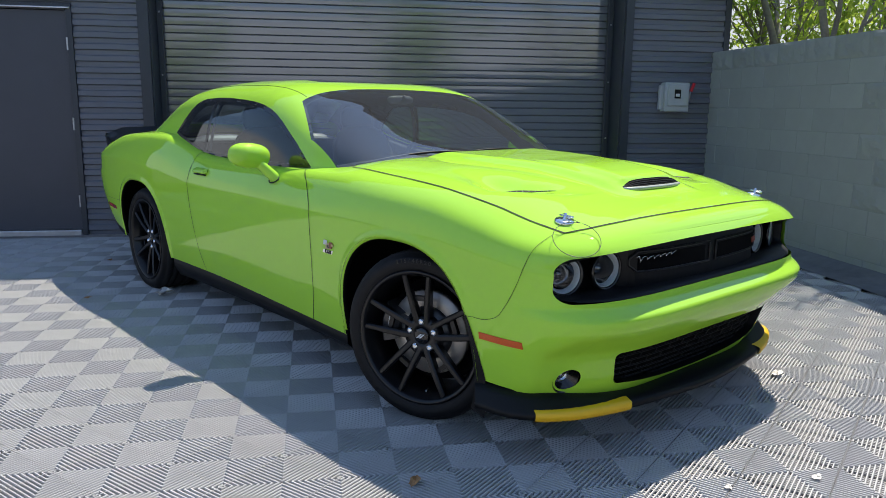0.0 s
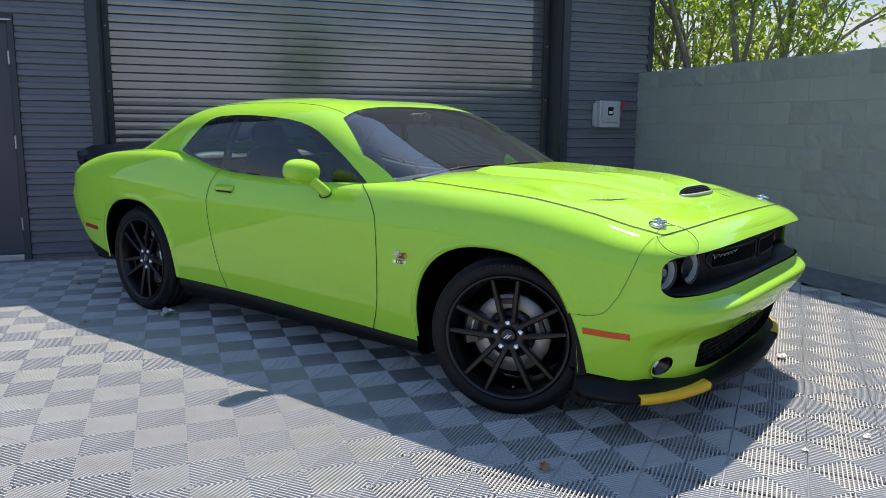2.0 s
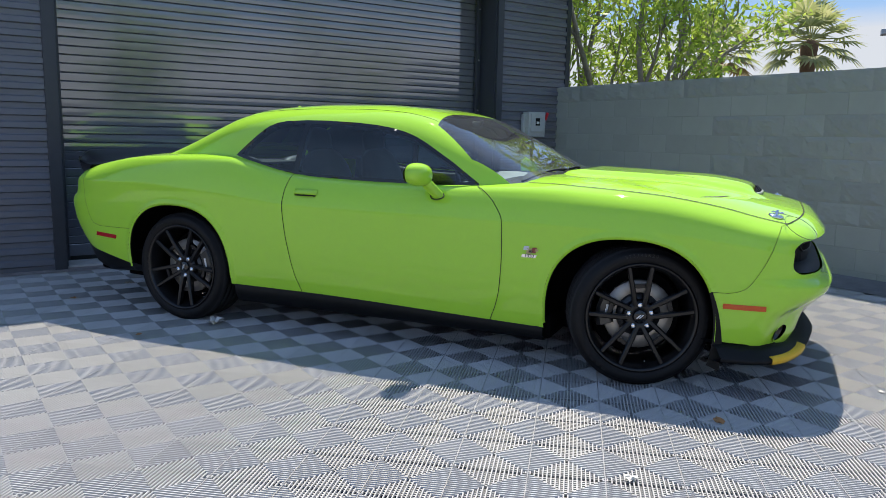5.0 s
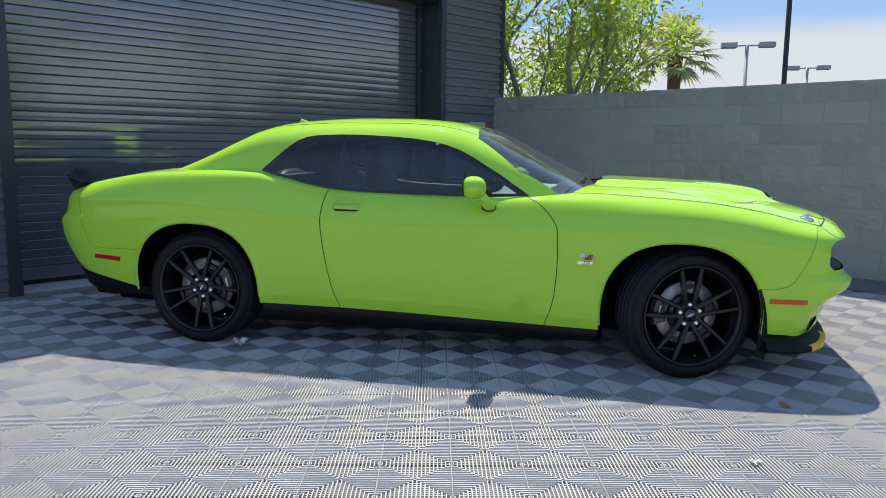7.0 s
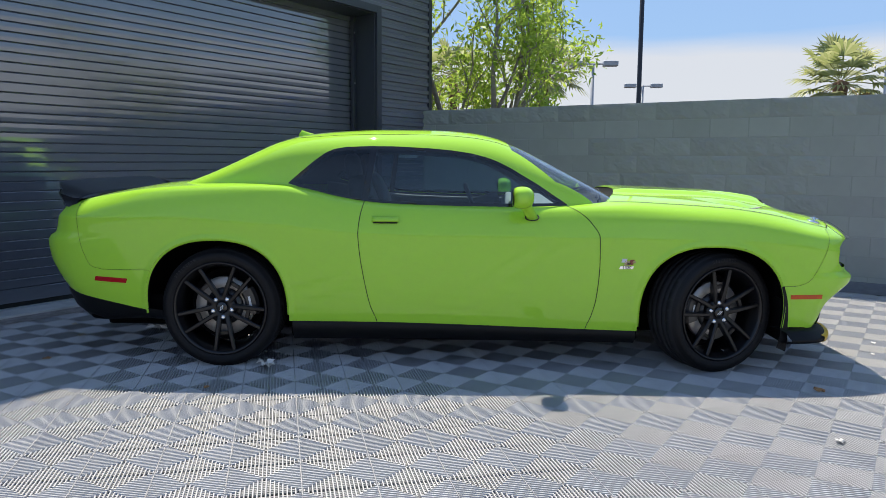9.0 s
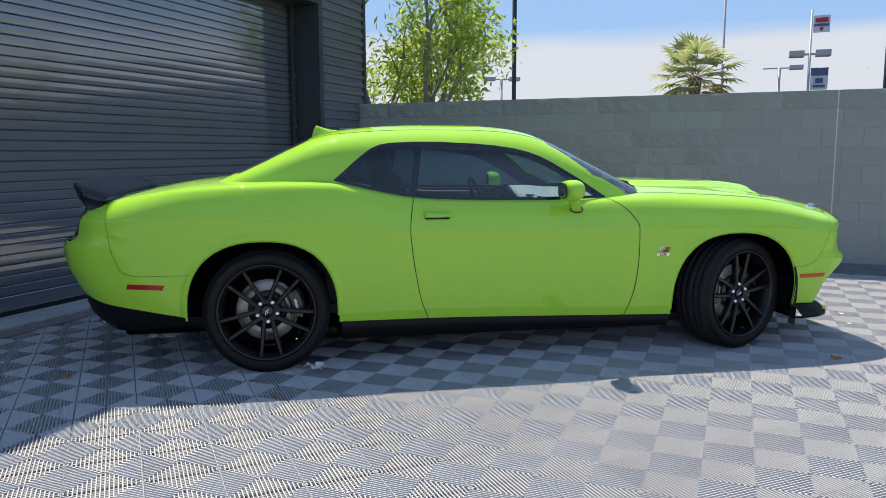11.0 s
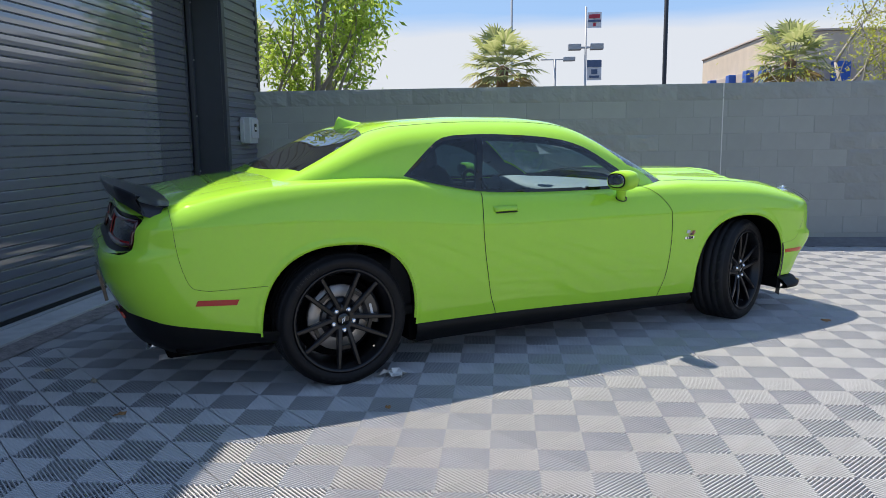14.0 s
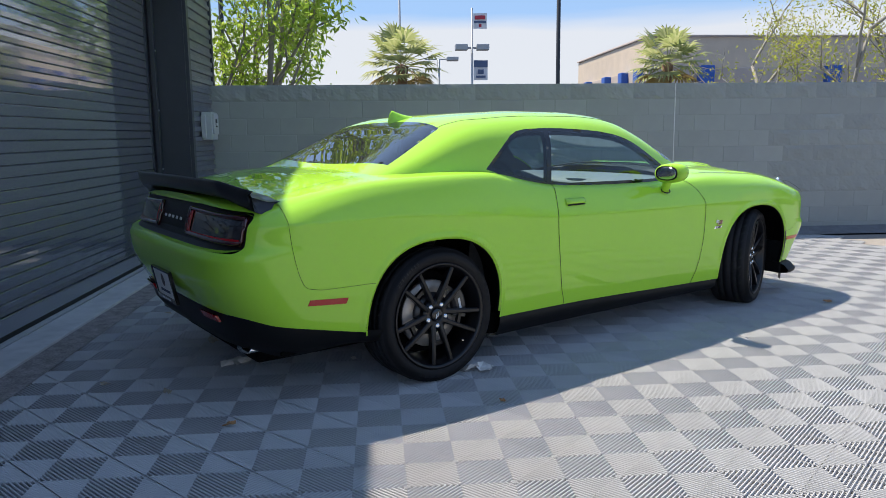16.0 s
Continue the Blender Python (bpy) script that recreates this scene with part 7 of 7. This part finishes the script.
def palm(label, x, y, height, crown, seed, dry=True):
    """A fan palm: rough trunk, stiff pleated fans on stalks and a dry skirt."""
    rng = random.Random(seed)
    ob = thing("fan_palm", label, "palm", pose(x, y, 0), group="fan palms beyond the wall")
    prof = [(0.26, 0), (0.20, height * 0.4), (0.22, height * 0.85), (0.28, height * 0.97), (0.0, height)]
    part("trunk", mesh_from("trunk", *lathe(prof, 12, "Z"), PALM_TRUNK, True), None, ob)
    sets = {True: [], False: []}
    for k in range(36):
        up = 1 - k / 36 * 1.6
        a = k * 2.39996 + rng.uniform(-0.2, 0.2)
        el = math.asin(max(-0.85, min(0.97, up)))
        d = Vector((math.cos(a) * math.cos(el), math.sin(a) * math.cos(el), math.sin(el)))
        base = Vector((0, 0, height - 0.1)) + d * 0.15
        hub = base + d * crown * rng.uniform(0.42, 0.62) + Vector((0, 0, -0.05 * crown))
        side = d.cross(Vector((0, 0, 1))).normalized()
        nrm = side.cross(d)
        vs, fs = tube([base, (base + hub) / 2 + nrm * 0.03, hub], 0.018, 4)
        n = 15
        for i in range(n):
            t = (i / (n - 1) - 0.5) * math.radians(190)
            ray = (d * math.cos(t) + side * math.sin(t)).normalized()
            ln = crown * 0.55 * (0.65 + 0.35 * math.cos(t)) * rng.uniform(0.85, 1.1)
            mid = hub + ray * ln * 0.55 + nrm * 0.02
            tip = hub + ray * ln + Vector((0, 0, -0.22 * ln * rng.uniform(0.4, 1.3)))
            w = ray.cross(nrm).normalized() * (0.034 * crown)
            o = len(vs)
            vs += [hub, mid + w, tip, mid - w]
            fs.append((o, o + 1, o + 2, o + 3))
        sets[dry and up < -0.35].append((vs, fs))
    part("crown", mesh_from("crown", *join(*sets[False]), LEAF_PALM), None, ob, "green pleated fans")
    if sets[True]:
        part("skirt", mesh_from("skirt", *join(*sets[True]), LEAF_DRY), None, ob, "dry brown hanging fans")
    return ob


tree("willow_tree", "airy light-green tree with slender pale stems behind the block wall", 5.95, 7.65, 4.9, 0.18, LEAF_A, 11, leaf=0.12, per=8, stems=4, cluster=0.14, upright=1.0)
tree("willow_tree", "airy light-green tree with slender pale stems behind the block wall", 6.35, 9.7, 5.2, 0.22, LEAF_A, 23, leaf=0.12, per=8, stems=3, cluster=0.14, upright=1.0)
tree("mesquite_tree", "sparse yellow-green tree with bare pale branches behind the block wall", 6.3, -0.95, 4.1, 0.42, LEAF_B, 37, leaf=0.065, per=11, stems=3, bare=0.35)
palm("green fan palm with a short trunk beyond the wall", 20.5, 13.86, 4.5, 1.45, 3, False)
palm("green fan palm with browning fans, far beyond the wall", 27.2, 22.0, 5.4, 1.9, 4)
palm("green fan palm with a spiky round crown beyond the wall", 26.45, 5.05, 4.2, 1.75, 5)
palm("fan palm with a dry brown skirt by a tan building", 32.0, -8.25, 4.75, 2.0, 8)


def light_pole(label, x, y, height, r, mat, heads=0, head_z=0, turn=0.0):
    ob = thing("light_pole", label, "street lamp", pose(x, y, 0, 0, 0, turn), group="car park light poles")
    part("pole", mesh_from("pole", *lathe([(r, 0), (r, height), (0, height)], 12, "Z"), mat, True), None, ob)
    for s in (-1, 1)[:heads]:
        part("lamp_head", box_bm(-0.35, 0.35, s * 1.15 - 0.55, s * 1.15 + 0.45, head_z, head_z + 0.35, 0.05), POLE_GREY, ob)
    if heads:
        part("cross_arm", box_bm(-0.05, 0.05, -1.2, 1.2, head_z + 0.1, head_z + 0.2, 0.02), POLE_GREY, ob)
    return ob


light_pole("slim black pole standing beyond the wall", 24.87, 11.88, 14, 0.09, POLE_BLACK)
light_pole("black pole standing beyond the wall", 26.19, -1.39, 14, 0.085, POLE_BLACK)
light_pole("thin grey pole far beyond the wall", 44.7, 4.7, 16, 0.07, POLE_GREY)
light_pole("galvanised car park lamp with two square heads", 45.8, 22.4, 7.9, 0.12, POLE_GREY, 2, 7.75, 30)
light_pole("galvanised car park lamp with two square heads, farther off", 62, 24.3, 7.9, 0.12, POLE_GREY, 2, 7.7, 30)
light_pole("galvanised car park lamp with two square heads, farther off", 60.7, 1.07, 7.7, 0.12, POLE_GREY, 1, 7.55, 0)


def flag_lamp():
    ob = thing("flag_pole", "tall lamp pole with a small flag and a banner", "flag pole", pose(46.1, -0.13, 0))
    part("pole", mesh_from("pole", *lathe([(0.10, 0), (0.06, 9.6), (0, 9.6)], 12, "Z"), POLE_GREY, True), None, ob)
    for s in (-1, 1):
        part("lamp_head", box_bm(-0.3, 0.3, s * 0.72 - 0.42, s * 0.72 + 0.42, 6.85, 7.25, 0.05), POLE_GREY, ob)
    part("cross_arm", box_bm(-0.05, 0.05, -0.8, 0.8, 6.95, 7.08, 0.02), POLE_GREY, ob)

    def cloth(nm, y0, y1, z0, z1, mat, label, off=0.0):
        n = 10
        vs = [(0.05 * math.sin(5 * i / n + z) + off, y0 + (y1 - y0) * i / n, z) for z in (z0, z1) for i in range(n + 1)]
        return part(nm, mesh_from(nm, vs, [(i, i + 1, n + 2 + i, n + 1 + i) for i in range(n)], mat), None, ob, label)

    flag_white = material("white_flag_cloth", (0.75, 0.74, 0.76), rough=0.8, vary=0.05, scale=8)
    flag_red = material("red_flag_print", (0.5, 0.05, 0.08), rough=0.8)
    flag_blue = material("navy_banner_cloth", (0.10, 0.14, 0.24), rough=0.8)
    cloth("flag", -1.0, -0.1, 8.25, 9.25, flag_white, "white flag with red and navy bars")
    cloth("flag_bar", -0.9, -0.2, 8.85, 9.1, flag_red, "", -0.05)
    cloth("flag_bar", -0.95, -0.15, 8.62, 8.76, flag_blue, "", -0.05)
    cloth("flag_bar", -0.68, -0.42, 8.36, 8.55, flag_red, "", -0.05)
    cloth("banner", -1.05, -0.1, 4.9, 6.2, flag_white, "navy and white hanging banner")
    cloth("banner_bar", -1.05, -0.1, 5.75, 6.2, flag_blue, "", -0.06)
    cloth("banner_bar", -0.9, -0.25, 5.05, 5.2, flag_blue, "", -0.06)
    cloth("banner_bar", -0.78, -0.38, 5.3, 5.6, flag_blue, "", -0.06)
    return ob


flag_lamp()


def store_building():
    """A tan big-box building with blue piers."""
    ob = thing("store_building", "tan stucco commercial building with blue wall piers", "building")
    x0, x1, y0, y1, h = 44.0, 62.0, -60.0, -11.5, 7.45
    part("wall", box_bm(x0, x1, y0, y1, -0.1, h, 0.03), STUCCO, ob, "tan stucco walls")
    part("band", box_bm(x0 - 0.06, x1 + 0.06, y0 - 0.06, y1 + 0.06, 3.9, 5.5, 0.02), STUCCO_DARK, ob, "mauve-grey stucco band")
    part("parapet", box_bm(x0 - 0.1, x1 + 0.1, y0 - 0.1, y1 + 0.1, h, h + 0.14, 0.03), STUCCO_DARK, ob)
    for x in (45.0, 48.3, 52.4, 57.6):
        part("pier", box_bm(x - 0.45, x + 0.45, y1, y1 + 0.55, 0, 5.5, 0.05), BLUE, ob, "blue painted pier")
    for y in (-15.3, -24.0, -33.0, -42.0):
        part("pier", box_bm(x0 - 0.55, x0, y - 0.5, y + 0.5, 0, 5.6, 0.05), BLUE, ob, "blue painted pier")
    return ob


store_building()
tree("shade_tree", "leafy tree across the yard", 3.5, -13.0, 5.6, 0.30, LEAF_A, 51, leaf=0.13, per=10, stems=3, cluster=0.25)
tree("shade_tree", "leafy tree across the yard", -5.5, -15.0, 5.2, 0.30, LEAF_A, 52, leaf=0.13, per=10, stems=3, cluster=0.25)

# ---- loose litter ----
def scrap(name, label, x, y, size, mat, seed, turn=0):
    rng = random.Random(seed)
    n = 11
    vs = [(0, 0, 0.012 + 0.1 * size)]
    for r in (0.55, 1.0):
        for k in range(n):
            a = 2 * math.pi * k / n
            rr = size * r * rng.uniform(0.42, 1.2)
            vs.append((rr * math.cos(a) * 1.35, rr * math.sin(a) * 0.8, 0.004 + rng.uniform(0, 0.6) * size * (1.2 - 0.4 * r)))
    fs = [(0, 1 + k, 1 + (k + 1) % n) for k in range(n)]
    fs += [(1 + k, 1 + n + k, 1 + n + (k + 1) % n, 1 + (k + 1) % n) for k in range(n)]
    ob = part(name, mesh_from(name, vs, fs, mat), None)
    ob.matrix_basis = pose(x, y, 0, 0, 0, turn)
    return tagged(ob, label, "litter", "litter on the floor")


for nm, lb, x, y, sz, mt, sd, tn in (
        ("dry_leaf", "small dry brown leaf on the floor tiles", -1.406, 5.238, 0.022, DRY_LEAF, 1, 20),
        ("dry_leaf", "curled brown leaf on the floor tiles", 0.466, 2.421, 0.030, DRY_LEAF, 2, 60),
        ("paper_scrap", "pale scrap of litter on the floor tiles", -0.315, 2.238, 0.026, PAPER, 3, 0),
        ("paper_scrap", "crumpled pale scrap of litter on the floor tiles", 2.398, 3.249, 0.034, PAPER, 4, 30),
        ("paper_scrap", "crumpled white litter beside the rear wheel", -0.916, 5.287, 0.075, PAPER, 5, 75),
        ("paper_scrap", "torn pale litter under the rear of the car", -0.65, 6.67, 0.075, PAPER, 6, 140),
        ("dry_leaf", "dry leaf under the rear of the car", -0.145, 6.926, 0.055, PALE_LEAF, 7, 30),
        ("paper_scrap", "small pale scrap beside the rear tyre", -0.615, 6.002, 0.026, PAPER, 8, 10),
        ("dry_leaf", "dry pale leaf behind the car", -0.94, 7.311, 0.028, PALE_LEAF, 9, 70),
        ("dry_leaf", "dry pale leaf behind the car", -1.112, 6.932, 0.034, PALE_LEAF, 10, 15),
        ("dry_leaf", "dry brown leaf behind the car", -1.592, 6.525, 0.030, DRY_LEAF, 11, 100),
        ("dry_leaf", "dry leaf by the roller shutter", 0.683, 7.432, 0.030, PALE_LEAF, 12, 40),
        ("paper_scrap", "tiny pale scrap on the floor tiles", 1.899, 2.247, 0.020, PAPER, 13, 20),
        ("paper_scrap", "tiny pale scrap on the floor tiles", 1.549, 2.233, 0.018, PAPER, 14, 80)):
    scrap(nm, lb, x, y, sz, mt, sd, tn)

block_wall()

# ---- floor of vented clip tiles, laid diagonally ----
TILE_P, TILE_TURN, TILE_X0, TILE_Y0 = 0.2035 * math.sqrt(2), 45.6, -1.015, 3.302


def tile_mesh(ribs=18, depth=0.027):
    """One tile: four fields of ribs that run square to its edges, over lower cross bars."""
    p = TILE_P / 2 - 0.0002
    pitch = 2 * p / ribs
    f, w, u = pitch * 0.115, pitch * 0.205, pitch * 0.13
    sh = -0.0036
    vs, fs = [], []

    def quad(*c):
        o = len(vs)
        vs.extend(c)
        fs.append((o, o + 1, o + 2, o + 3))

    for q in range(4):
        c, s = (1, 0, -1, 0)[q], (0, 1, 0, -1)[q]
        lift = -0.0004 * (q % 2)
        R = lambda x, y, z: (x * c - y * s, x * s + y * c, z + lift)
        for k in range(ribs):
            y = -p + pitch * (k + 0.5)
            x0 = abs(y) - w * 0.6
            if p - x0 < 0.004:
                continue
            prof = ((-u, -depth), (-w, sh), (-f, 0), (f, 0), (w, sh), (u, -depth))
            for (a, za), (b, zb) in zip(prof, prof[1:]):
                quad(R(x0, y + a, za), R(p, y + a, za), R(p, y + b, zb), R(x0, y + b, zb))
            quad(R(x0, y + w, sh), R(x0, y + u, -depth), R(x0, y - u, -depth), R(x0, y - w, sh))
        for k in range(8):
            x = p * (0.12 + 0.111 * k)
            quad(R(x - 0.0030, -x, -0.009), R(x + 0.0030, -x, -0.009), R(x + 0.0030, x, -0.009), R(x - 0.0030, x, -0.009))
            for d in (-0.0030, 0.0030):
                quad(R(x + d, -x, -0.016), R(x + d, x, -0.016), R(x + d, x, -0.009), R(x + d, -x, -0.009))
    for sgn in (-1, 1):
        quad((-p, sgn * p - 0.0016, 0.0008), (p, sgn * p - 0.0016, 0.0008), (p, sgn * p + 0.0016, 0.0008), (-p, sgn * p + 0.0016, 0.0008))
        quad((sgn * p - 0.0016, -p, -0.0018), (sgn * p + 0.0016, -p, -0.0018), (sgn * p + 0.0016, p, -0.0018), (sgn * p - 0.0016, p, -0.0018))
    return vs, fs


def tile_floor():
    vs, fs = tile_mesh()
    ob = tagged(new("floor"), "grey vented plastic clip tiles laid diagonally on asphalt", "floor", kind="structure")
    me = mesh_from("floor_tile", vs, fs, TILE)
    tv, tf = np.array(vs), np.array(fs)
    a = radians(TILE_TURN)
    ca, sa = math.cos(a), math.sin(a)
    near, far = [], []
    for i in range(-70, 70):
        for j in range(-70, 70):
            u, v = (i + 0.5) * TILE_P, (j + 0.5) * TILE_P
            x, y = TILE_X0 + u * ca - v * sa, TILE_Y0 + u * sa + v * ca
            if -8.6 < x < 4.13 and -3.4 < y < 7.98 and not (x > 2.5 and y < 0.12 + 0.1 * (x - 3)):
                (near if math.hypot(x + 1.35, y - 3.0) < 2.75 else far).append((x, y))
    near.sort(key=lambda p: math.hypot(p[0] + 1.35, p[1] - 3.0))
    far += near[296:]
    for x, y in near[:296]:
        o = new("floor_tile", me)
        o.parent, o.matrix_basis = ob, pose(x, y, 0, 0, 0, TILE_TURN)
    turn = np.array([[ca, sa, 0], [-sa, ca, 0], [0, 0, 1]])
    base = tv @ turn
    c = np.array([(x, y, 0) for x, y in far])
    allv = (base[None] + c[:, None]).reshape(-1, 3)
    allf = (tf[None] + (np.arange(len(far)) * len(tv))[:, None, None]).reshape(-1, 4)
    big = bpy.data.meshes.new("further_tiles")
    big.vertices.add(len(allv))
    big.vertices.foreach_set("co", allv.ravel())
    big.loops.add(allf.size)
    big.loops.foreach_set("vertex_index", allf.ravel().astype(np.int32))
    big.polygons.add(len(allf))
    big.polygons.foreach_set("loop_start", np.arange(0, allf.size, 4).astype(np.int32))
    big.update(calc_edges=True)
    big.materials.append(TILE)
    part("further_tiles", big, None, ob)["kind"] = "stuff"


tile_floor()
